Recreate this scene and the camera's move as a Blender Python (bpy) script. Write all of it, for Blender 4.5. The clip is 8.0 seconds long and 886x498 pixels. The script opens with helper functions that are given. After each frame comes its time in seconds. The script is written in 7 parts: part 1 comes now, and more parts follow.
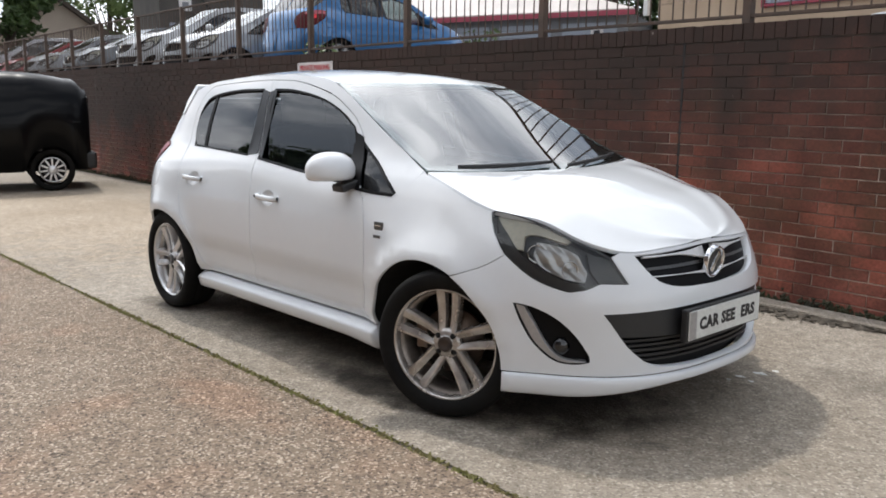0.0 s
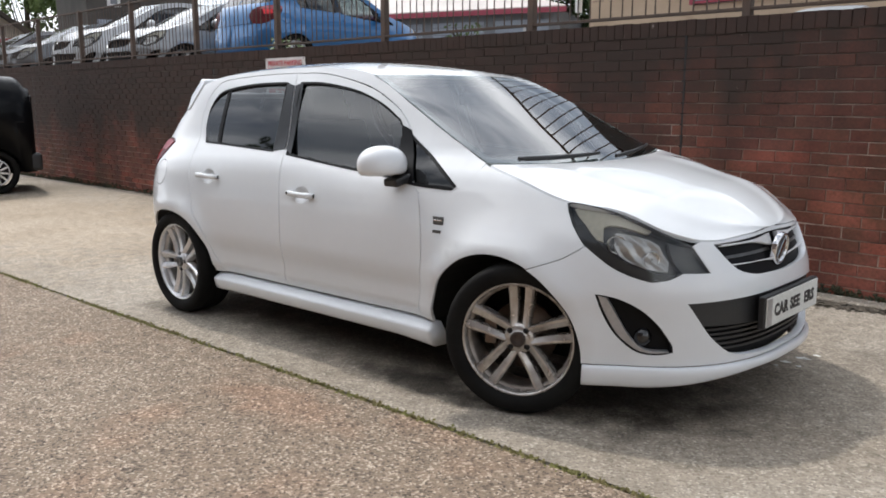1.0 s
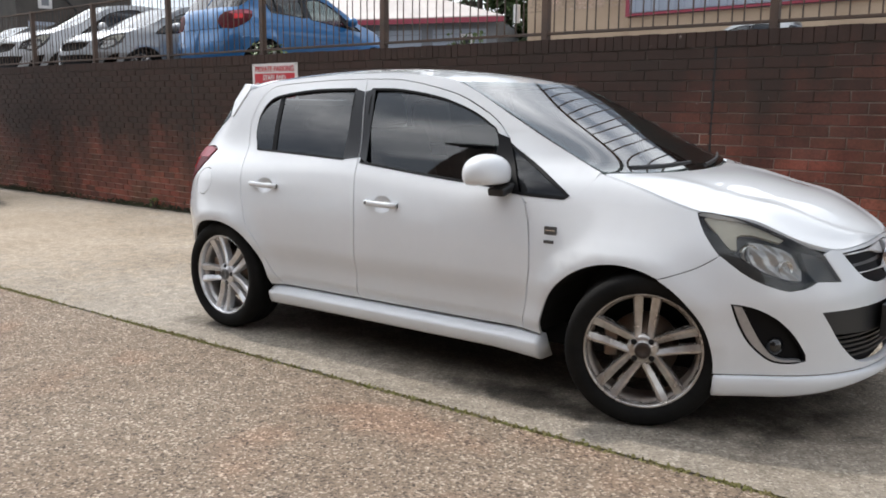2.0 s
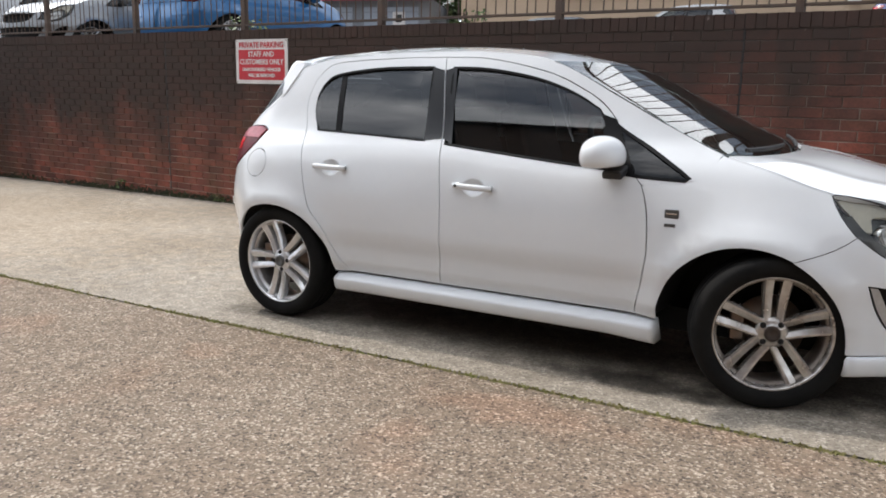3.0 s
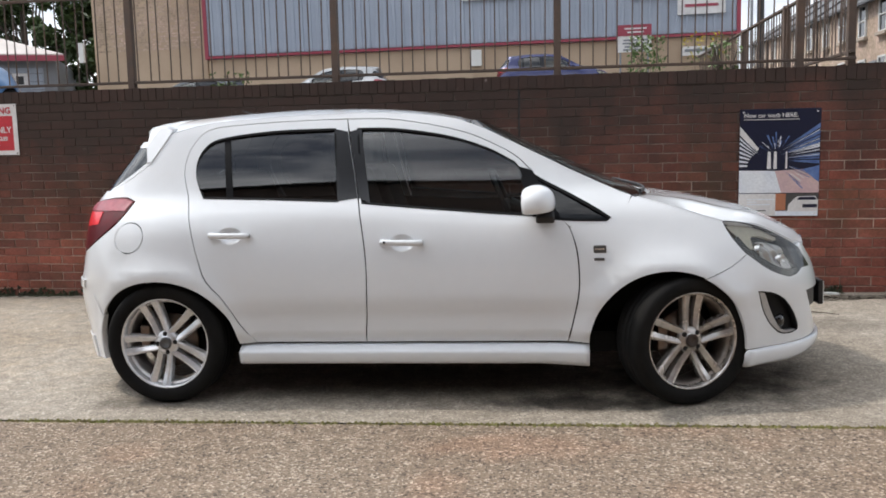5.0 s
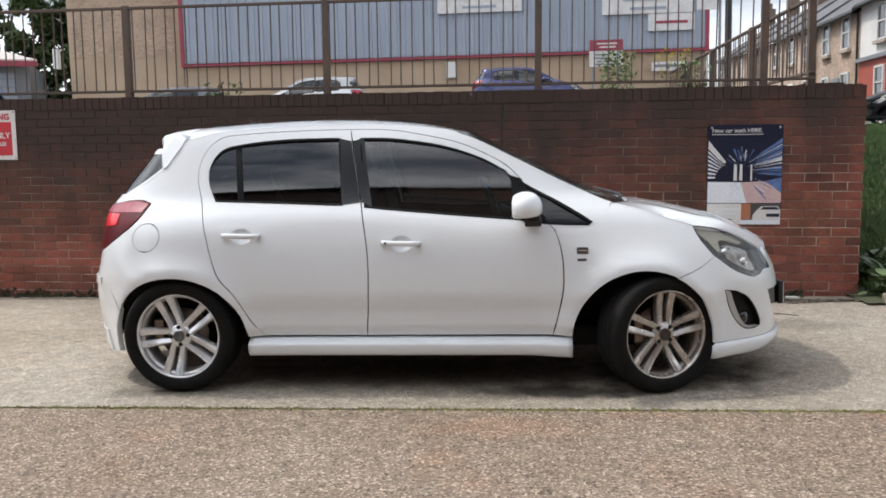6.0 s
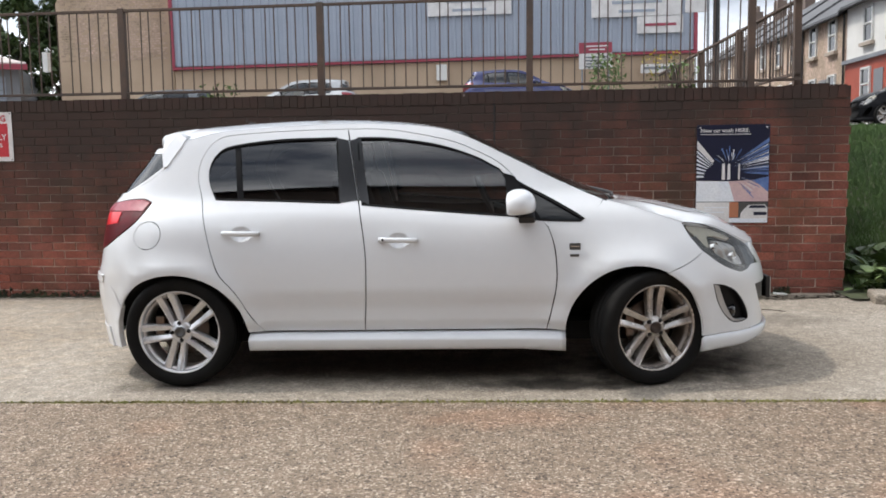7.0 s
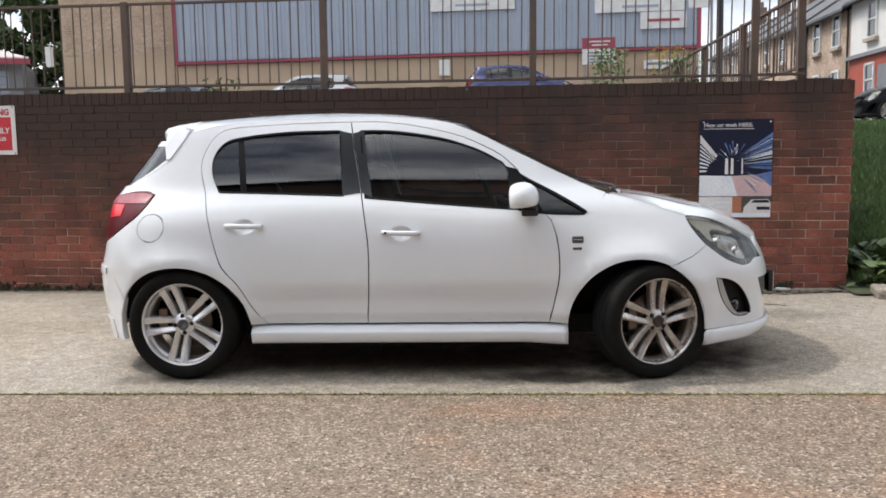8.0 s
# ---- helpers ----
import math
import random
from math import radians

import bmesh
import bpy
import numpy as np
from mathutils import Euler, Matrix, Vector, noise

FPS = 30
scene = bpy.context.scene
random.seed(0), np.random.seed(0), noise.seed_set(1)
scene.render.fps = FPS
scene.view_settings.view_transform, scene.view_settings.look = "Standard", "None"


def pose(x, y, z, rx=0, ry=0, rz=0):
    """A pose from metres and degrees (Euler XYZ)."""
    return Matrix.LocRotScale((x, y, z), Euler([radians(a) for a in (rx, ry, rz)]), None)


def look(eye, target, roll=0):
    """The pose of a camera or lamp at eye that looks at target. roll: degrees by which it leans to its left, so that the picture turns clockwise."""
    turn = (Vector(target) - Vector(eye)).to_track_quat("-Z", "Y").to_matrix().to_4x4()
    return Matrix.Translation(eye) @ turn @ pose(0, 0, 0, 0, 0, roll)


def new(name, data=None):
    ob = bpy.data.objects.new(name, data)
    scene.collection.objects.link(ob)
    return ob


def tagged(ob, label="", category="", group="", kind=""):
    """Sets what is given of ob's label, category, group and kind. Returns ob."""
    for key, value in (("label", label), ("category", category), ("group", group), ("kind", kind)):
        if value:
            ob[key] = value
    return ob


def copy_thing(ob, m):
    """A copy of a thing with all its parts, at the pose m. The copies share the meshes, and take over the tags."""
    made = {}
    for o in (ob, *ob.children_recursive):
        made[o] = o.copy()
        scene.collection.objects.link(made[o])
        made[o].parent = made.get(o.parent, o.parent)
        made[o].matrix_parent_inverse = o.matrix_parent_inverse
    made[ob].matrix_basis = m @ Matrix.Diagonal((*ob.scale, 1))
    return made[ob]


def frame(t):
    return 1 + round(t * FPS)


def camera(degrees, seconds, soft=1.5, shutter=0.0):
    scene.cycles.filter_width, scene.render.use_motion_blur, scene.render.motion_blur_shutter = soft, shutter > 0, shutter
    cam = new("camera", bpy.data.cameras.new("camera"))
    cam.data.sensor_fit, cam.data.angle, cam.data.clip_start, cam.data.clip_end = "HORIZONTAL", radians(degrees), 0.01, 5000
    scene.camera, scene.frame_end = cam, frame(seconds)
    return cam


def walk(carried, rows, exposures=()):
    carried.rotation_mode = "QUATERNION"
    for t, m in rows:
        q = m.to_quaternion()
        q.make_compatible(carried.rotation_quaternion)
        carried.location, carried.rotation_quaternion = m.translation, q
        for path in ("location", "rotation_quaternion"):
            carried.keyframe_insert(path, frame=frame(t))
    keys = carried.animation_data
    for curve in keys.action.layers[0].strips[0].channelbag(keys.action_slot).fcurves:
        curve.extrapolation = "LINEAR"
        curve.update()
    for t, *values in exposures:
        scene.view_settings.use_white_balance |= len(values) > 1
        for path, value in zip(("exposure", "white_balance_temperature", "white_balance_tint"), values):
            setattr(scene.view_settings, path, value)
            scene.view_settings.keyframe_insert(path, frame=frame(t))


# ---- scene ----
cam = camera(56.1, 8.0, soft=1.75)
PATH = [
    (0, (3.665, -2.921, 1.231), (2.195, -1.608, 0.896), 0.0),
    (0.5, (3.494, -3.116, 1.236), (2.082, -1.739, 0.904), 0.5),
    (1, (3.222, -3.274, 1.207), (1.874, -1.836, 0.866), -0.5),
    (1.2, (3.082, -3.337, 1.212), (1.749, -1.885, 0.875), -0.9),
    (2.3, (2.379, -3.836, 1.202), (1.215, -2.245, 0.869), 0.4),
    (2.5, (2.231, -3.906, 1.175), (1.089, -2.301, 0.825), 0.5),
    (3, (1.848, -4.076, 1.208), (0.804, -2.41, 0.838), 0.4),
    (3.5, (1.483, -4.276, 1.208), (0.635, -2.497, 0.863), -0.1),
    (4, (1.117, -4.327, 1.185), (0.496, -2.45, 0.884), -1.6),
    (4.5, (0.823, -4.446, 1.218), (0.431, -2.501, 0.967), -2.6),
    (5, (0.626, -4.634, 1.225), (0.38, -2.664, 0.981), -1.9),
    (6.5, (0.532, -5.094, 1.215), (0.365, -3.113, 1.001), -1.3),
    (7, (0.519, -5.108, 1.201), (0.366, -3.126, 0.986), -1.4),
    (7.5, (0.514, -5.107, 1.192), (0.36, -3.125, 0.973), -1.3),
    (8, (0.517, -5.111, 1.187), (0.358, -3.13, 0.962), -1.3),
]
walk(cam, [(t, look(eye, target, roll)) for t, eye, target, roll in PATH], exposures=[(0, -0.14), (1, -0.13), (2.5, -0.08), (3.5, -0.06), (4.5, -0.08), (6.5, 0.0), (8, 0.01)])

# ---- sky and sun ----
SUN_AZ, SUN_EL = 170.0, 57.0  # degrees: where the sun stands, from +x towards +y, and its height
world = bpy.data.worlds.new("sky")
scene.world = world
world.use_nodes = True
wn, wl = world.node_tree.nodes, world.node_tree.links
wn.clear()
sky = wn.new("ShaderNodeTexSky")
sky.sky_type, sky.sun_disc = "NISHITA", False
sky.sun_elevation, sky.sun_rotation = radians(SUN_EL), radians(90 - SUN_AZ)
sky.air_density, sky.dust_density, sky.ozone_density = 1.0, 1.5, 1.0
coord, cloud, ramp, mixer = wn.new("ShaderNodeTexCoord"), wn.new("ShaderNodeTexNoise"), wn.new("ShaderNodeValToRGB"), wn.new("ShaderNodeMix")
stretch = wn.new("ShaderNodeMapping")
stretch.inputs["Scale"].default_value = (1.0, 1.0, 2.2)
cloud.inputs["Scale"].default_value, cloud.inputs["Detail"].default_value, cloud.inputs["Roughness"].default_value = 2.3, 7.0, 0.55
ramp.color_ramp.elements[0].position, ramp.color_ramp.elements[1].position = 0.30, 0.54
tone, tramp = wn.new("ShaderNodeTexNoise"), wn.new("ShaderNodeValToRGB")
tone.inputs["Scale"].default_value, tone.inputs["Detail"].default_value = 3.4, 6.0
tramp.color_ramp.elements[0].position, tramp.color_ramp.elements[1].position = 0.38, 0.62
tramp.color_ramp.elements[0].color, tramp.color_ramp.elements[1].color = (6.8, 7.6, 8.9, 1), (22.5, 23.0, 24.0, 1)
mixer.data_type = "RGBA"
back, wout = wn.new("ShaderNodeBackground"), wn.new("ShaderNodeOutputWorld")
wl.new(coord.outputs["Generated"], stretch.inputs["Vector"])
wl.new(stretch.outputs["Vector"], cloud.inputs["Vector"])
wl.new(stretch.outputs["Vector"], tone.inputs["Vector"])
wl.new(cloud.outputs["Fac"], ramp.inputs["Fac"])
wl.new(tone.outputs["Fac"], tramp.inputs["Fac"])
wl.new(ramp.outputs["Color"], mixer.inputs["Factor"])
wl.new(sky.outputs["Color"], mixer.inputs["A"])
# thin cloud glows round the sun that it veils
SUN_WAY = (math.cos(radians(SUN_AZ)) * math.cos(radians(SUN_EL)), math.sin(radians(SUN_AZ)) * math.cos(radians(SUN_EL)), math.sin(radians(SUN_EL)))
unit, near_sun, glow, lit, bright = wn.new("ShaderNodeVectorMath"), wn.new("ShaderNodeVectorMath"), wn.new("ShaderNodeMath"), wn.new("ShaderNodeMath"), wn.new("ShaderNodeVectorMath")
unit.operation, near_sun.operation, glow.operation, lit.operation, bright.operation = "NORMALIZE", "DOT_PRODUCT", "POWER", "MULTIPLY_ADD", "SCALE"
near_sun.inputs[1].default_value = SUN_WAY
glow.use_clamp = True
glow.inputs[1].default_value = 4.5
lit.inputs[1].default_value, lit.inputs[2].default_value = 1.4, 0.86
wl.new(coord.outputs["Generated"], unit.inputs[0])
wl.new(unit.outputs["Vector"], near_sun.inputs[0])
wl.new(near_sun.outputs["Value"], glow.inputs[0])
wl.new(glow.outputs["Value"], lit.inputs[0])
wl.new(tramp.outputs["Color"], bright.inputs[0])
wl.new(lit.outputs["Value"], bright.inputs["Scale"])
wl.new(bright.outputs["Vector"], mixer.inputs["B"])
wl.new(mixer.outputs["Result"], back.inputs["Color"])
back.inputs["Strength"].default_value = 0.096
wl.new(back.outputs["Background"], wout.inputs["Surface"])

sun = new("sun", bpy.data.lights.new("sun", "SUN"))
sun.data.energy, sun.data.angle, sun.data.color = 2.5, radians(2.5), (1.0, 0.95, 0.88)
sun.matrix_world = look((0, 0, 0), (-math.cos(radians(SUN_AZ)) * math.cos(radians(SUN_EL)), -math.sin(radians(SUN_AZ)) * math.cos(radians(SUN_EL)), -math.sin(radians(SUN_EL))))

# ---- tools ----
from mathutils.geometry import delaunay_2d_cdt


def put(name, me, material, parent=None, label="", m=None):
    """One mesh object; a child of parent if there is one."""
    ob = new(name, me)
    if material is not None and not me.materials:
        me.materials.append(material)
    if parent is not None:
        ob.parent = parent
    if m is not None:
        ob.matrix_basis = m
    if label:
        ob["label"] = label
    return ob


def thing(name, label, category, m=None, group="", kind=""):
    """An Empty at the base of a thing, which parents its parts."""
    ob = new(name)
    ob.empty_display_size = 0.1
    if m is not None:
        ob.matrix_basis = m
    return tagged(ob, label, category, group, kind)


def mesh(name, verts, faces, smooth=False):
    me = bpy.data.meshes.new(name)
    me.from_pydata([tuple(v) for v in verts], [], [tuple(f) for f in faces])
    me.update()
    if smooth:
        me.shade_smooth()
    return me


def from_bm(name, bm, smooth=False, bevel=0.0, segments=2):
    if bevel:
        bmesh.ops.bevel(bm, geom=list(bm.edges), offset=bevel, segments=segments, profile=0.6, affect="EDGES", clamp_overlap=True)
    bmesh.ops.recalc_face_normals(bm, faces=bm.faces)
    me = bpy.data.meshes.new(name)
    bm.to_mesh(me)
    bm.free()
    if smooth:
        me.shade_smooth()
    return me


def box_bm(size, at=(0, 0, 0), turn=(0, 0, 0), bm=None):
    bm = bm or bmesh.new()
    m = pose(*at, *turn) @ Matrix.Diagonal((*size, 1))
    bmesh.ops.create_cube(bm, size=1.0, matrix=m)
    return bm


def box(name, size, at=(0, 0, 0), turn=(0, 0, 0), bevel=0.0, segments=2):
    return from_bm(name, box_bm(size, at, turn), bevel=bevel, segments=segments)


def rod_bm(a, b, r, r2=None, sides=10, bm=None, caps=True):
    bm = bm or bmesh.new()
    a, b = Vector(a), Vector(b)
    turn = (b - a).to_track_quat("Z", "Y").to_matrix().to_4x4()
    m = Matrix.Translation((a + b) / 2) @ turn
    bmesh.ops.create_cone(bm, cap_ends=caps, segments=sides, radius1=r, radius2=r if r2 is None else r2, depth=(b - a).length, matrix=m)
    return bm


def rod(name, a, b, r, r2=None, sides=10):
    return from_bm(name, rod_bm(a, b, r, r2, sides), smooth=False)


def lathe(name, profile, sides=48, closed=False):
    """A profile of (radius, along) turned about the y axis."""
    verts, faces, n = [], [], len(profile)
    for k in range(sides):
        a = 2 * math.pi * k / sides
        verts += [(r * math.cos(a), y, r * math.sin(a)) for r, y in profile]
    for k in range(sides):
        for i in range(n if closed else n - 1):
            a, b = k * n + i, k * n + (i + 1) % n
            c, d = ((k + 1) % sides) * n + (i + 1) % n, ((k + 1) % sides) * n + i
            faces.append((a, b, c, d))
    me = mesh(name, verts, faces, True)
    return me


def lines(name, words, size, material, parent, m, align="LEFT", extrude=0.0008, label="", space=1.0, bold=0.0):
    """Raised lettering in the built-in font, turned into a mesh."""
    cu = bpy.data.curves.new(name, "FONT")
    cu.body, cu.size, cu.align_x, cu.extrude, cu.resolution_u = words, size, align, extrude, 2
    cu.space_character, cu.offset = space, bold
    ob = bpy.data.objects.new(name, cu)
    scene.collection.objects.link(ob)
    bpy.context.view_layer.update()
    me = bpy.data.meshes.new_from_object(ob.evaluated_get(bpy.context.evaluated_depsgraph_get()))
    bpy.data.objects.remove(ob)
    me.materials.clear()
    return put(name, me, material, parent, label, m)


# ---- materials ----
def mat(name, base, rough=0.6, metal=0.0, var=0.15, scale=3.0, fine=60.0, fvar=0.1, bump=0.0, bscale=80.0, coat=0.0, spec=0.5, tint=None, rvar=0.0):
    """A surface with variation at two scales, at real-world size. tint: the colour towards which it varies."""
    m = bpy.data.materials.new(name)
    m.use_nodes = True
    n, l = m.node_tree.nodes, m.node_tree.links
    bsdf = n["Principled BSDF"]
    bsdf.inputs["Roughness"].default_value, bsdf.inputs["Metallic"].default_value = rough, metal
    bsdf.inputs["Coat Weight"].default_value, bsdf.inputs["Coat Roughness"].default_value = coat, 0.03
    bsdf.inputs["Specular IOR Level"].default_value = spec
    geo = n.new("ShaderNodeNewGeometry")
    big, small = n.new("ShaderNodeTexNoise"), n.new("ShaderNodeTexNoise")
    big.inputs["Scale"].default_value, big.inputs["Detail"].default_value = scale, 5.0
    small.inputs["Scale"].default_value, small.inputs["Detail"].default_value = fine, 3.0
    l.new(geo.outputs["Position"], big.inputs["Vector"])
    l.new(geo.outputs["Position"], small.inputs["Vector"])
    r1 = n.new("ShaderNodeMapRange")
    r1.inputs["From Min"].default_value, r1.inputs["From Max"].default_value = 0.3, 0.7
    l.new(big.outputs["Fac"], r1.inputs["Value"])
    mix = n.new("ShaderNodeMix")
    mix.data_type = "RGBA"
    other = tint or tuple(c * (1 - var) for c in base)
    mix.inputs["A"].default_value, mix.inputs["B"].default_value = (*base, 1), (*other, 1)
    l.new(r1.outputs["Result"], mix.inputs["Factor"])
    r2 = n.new("ShaderNodeMapRange")
    r2.inputs["From Min"].default_value, r2.inputs["From Max"].default_value = 0.25, 0.75
    r2.inputs["To Min"].default_value, r2.inputs["To Max"].default_value = 1 - fvar, 1 + fvar
    l.new(small.outputs["Fac"], r2.inputs["Value"])
    mul = n.new("ShaderNodeVectorMath")
    mul.operation = "SCALE"
    l.new(mix.outputs["Result"], mul.inputs[0])
    l.new(r2.outputs["Result"], mul.inputs["Scale"])
    l.new(mul.outputs["Vector"], bsdf.inputs["Base Color"])
    if rvar:
        r3 = n.new("ShaderNodeMapRange")
        r3.inputs["To Min"].default_value, r3.inputs["To Max"].default_value = max(rough - rvar, 0.02), min(rough + rvar, 1)
        l.new(big.outputs["Fac"], r3.inputs["Value"])
        l.new(r3.outputs["Result"], bsdf.inputs["Roughness"])
    if bump:
        bn, tx = n.new("ShaderNodeBump"), n.new("ShaderNodeTexNoise")
        tx.inputs["Scale"].default_value, tx.inputs["Detail"].default_value = bscale, 4.0
        bn.inputs["Strength"].default_value, bn.inputs["Distance"].default_value = 1.0, bump
        l.new(geo.outputs["Position"], tx.inputs["Vector"])
        l.new(tx.outputs["Fac"], bn.inputs["Height"])
        l.new(bn.outputs["Normal"], bsdf.inputs["Normal"])
    return m


def glass(name, tint, rough=0.0, f0=0.05):
    """A thin tinted pane: what passes is tinted, what is mirrored grows towards grazing sight."""
    m = bpy.data.materials.new(name)
    m.use_nodes = True
    n, l = m.node_tree.nodes, m.node_tree.links
    n.remove(n["Principled BSDF"])
    clear, gloss, mix, facing = n.new("ShaderNodeBsdfTransparent"), n.new("ShaderNodeBsdfGlossy"), n.new("ShaderNodeMixShader"), n.new("ShaderNodeLayerWeight")
    power, share = n.new("ShaderNodeMath"), n.new("ShaderNodeMath")
    clear.inputs["Color"].default_value = (*tint, 1)
    gloss.inputs["Roughness"].default_value = rough
    facing.inputs["Blend"].default_value = 0.5
    power.operation, share.operation = "POWER", "MULTIPLY_ADD"
    power.inputs[1].default_value = 4.2
    share.inputs[1].default_value, share.inputs[2].default_value = 1 - f0, f0
    l.new(facing.outputs["Facing"], power.inputs[0])
    l.new(power.outputs["Value"], share.inputs[0])
    l.new(share.outputs["Value"], mix.inputs["Fac"])
    l.new(clear.outputs["BSDF"], mix.inputs[1])
    l.new(gloss.outputs["BSDF"], mix.inputs[2])
    l.new(mix.outputs["Shader"], n["Material Output"].inputs["Surface"])
    return m


def brick_mat(name, single):
    """Red brick, each one of a shade of its own, sooty and mossy towards the top of the wall."""
    m = bpy.data.materials.new(name)
    m.use_nodes = True
    n, l = m.node_tree.nodes, m.node_tree.links
    bsdf = n["Principled BSDF"]
    bsdf.inputs["Roughness"].default_value = 0.85
    bsdf.inputs["Specular IOR Level"].default_value = 0.25
    geo = n.new("ShaderNodeNewGeometry")
    if single:
        rnd = n.new("ShaderNodeObjectInfo").outputs["Random"]
    else:
        rnd = geo.outputs["Random Per Island"]
    ramp = n.new("ShaderNodeValToRGB")
    el = ramp.color_ramp.elements
    el[0].position, el[0].color = 0.0, (0.125, 0.050, 0.039, 1)
    el[1].position, el[1].color = 1.0, (0.262, 0.094, 0.064, 1)
    for p, c in ((0.25, (0.222, 0.074, 0.053, 1)), (0.5, (0.187, 0.070, 0.051, 1)), (0.75, (0.275, 0.084, 0.058, 1))):
        e = el.new(p)
        e.color = c
    l.new(rnd, ramp.inputs["Fac"])
    spots = n.new("ShaderNodeTexNoise")
    spots.inputs["Scale"].default_value, spots.inputs["Detail"].default_value = 55.0, 5.0
    l.new(geo.outputs["Position"], spots.inputs["Vector"])
    r = n.new("ShaderNodeMapRange")
    r.inputs["From Min"].default_value, r.inputs["From Max"].default_value = 0.25, 0.75
    r.inputs["To Min"].default_value, r.inputs["To Max"].default_value = 0.62, 1.38
    l.new(spots.outputs["Fac"], r.inputs["Value"])
    sc = n.new("ShaderNodeVectorMath")
    sc.operation = "SCALE"
    l.new(ramp.outputs["Color"], sc.inputs[0])
    # weathered patches a few bricks across
    patch, pr, pm = n.new("ShaderNodeTexNoise"), n.new("ShaderNodeMapRange"), n.new("ShaderNodeMath")
    patch.inputs["Scale"].default_value, patch.inputs["Detail"].default_value = 3.2, 4.0
    pr.inputs["From Min"].default_value, pr.inputs["From Max"].default_value = 0.3, 0.7
    pr.inputs["To Min"].default_value, pr.inputs["To Max"].default_value = 0.62, 1.3
    pm.operation = "MULTIPLY"
    l.new(geo.outputs["Position"], patch.inputs["Vector"])
    l.new(patch.outputs["Fac"], pr.inputs["Value"])
    l.new(r.outputs["Result"], pm.inputs[0])
    l.new(pr.outputs["Result"], pm.inputs[1])
    l.new(pm.outputs["Value"], sc.inputs["Scale"])
    # olive algae in broad blots that run across bricks
    alg, ar, am = n.new("ShaderNodeTexNoise"), n.new("ShaderNodeMapRange"), n.new("ShaderNodeMix")
    alg.inputs["Scale"].default_value, alg.inputs["Detail"].default_value, alg.inputs["Roughness"].default_value = 1.7, 7.0, 0.65
    ar.inputs["From Min"].default_value, ar.inputs["From Max"].default_value, ar.inputs["To Max"].default_value = 0.48, 0.70, 0.65
    am.data_type = "RGBA"
    am.inputs["B"].default_value = (0.085, 0.062, 0.034, 1)
    l.new(geo.outputs["Position"], alg.inputs["Vector"])
    l.new(alg.outputs["Fac"], ar.inputs["Value"])
    l.new(ar.outputs["Result"], am.inputs["Factor"])
    l.new(sc.outputs["Vector"], am.inputs["A"])
    # white salts: small ragged specks, many where damp
    salt, sr, sm = n.new("ShaderNodeTexNoise"), n.new("ShaderNodeMapRange"), n.new("ShaderNodeMix")
    salt.inputs["Scale"].default_value, salt.inputs["Detail"].default_value, salt.inputs["Roughness"].default_value = 9.0, 8.0, 0.7
    sr.inputs["From Min"].default_value, sr.inputs["From Max"].default_value, sr.inputs["To Max"].default_value = 0.665, 0.72, 0.55
    sm.data_type = "RGBA"
    sm.inputs["B"].default_value = (0.42, 0.36, 0.33, 1)
    l.new(geo.outputs["Position"], salt.inputs["Vector"])
    l.new(salt.outputs["Fac"], sr.inputs["Value"])
    soot = soot_factor(n, l, geo)
    mix = n.new("ShaderNodeMix")
    mix.data_type = "RGBA"
    mix.inputs["B"].default_value = (0.046, 0.035, 0.030, 1)
    l.new(soot, mix.inputs["Factor"])
    l.new(am.outputs["Result"], mix.inputs["A"])
    l.new(sr.outputs["Result"], sm.inputs["Factor"])
    l.new(mix.outputs["Result"], sm.inputs["A"])
    l.new(sm.outputs["Result"], bsdf.inputs["Base Color"])
    bn, tx = n.new("ShaderNodeBump"), n.new("ShaderNodeTexNoise")
    tx.inputs["Scale"].default_value, tx.inputs["Detail"].default_value = 140.0, 4.0
    bn.inputs["Strength"].default_value, bn.inputs["Distance"].default_value = 0.8, 0.003
    l.new(geo.outputs["Position"], tx.inputs["Vector"])
    l.new(tx.outputs["Fac"], bn.inputs["Height"])
    l.new(bn.outputs["Normal"], bsdf.inputs["Normal"])
    return m


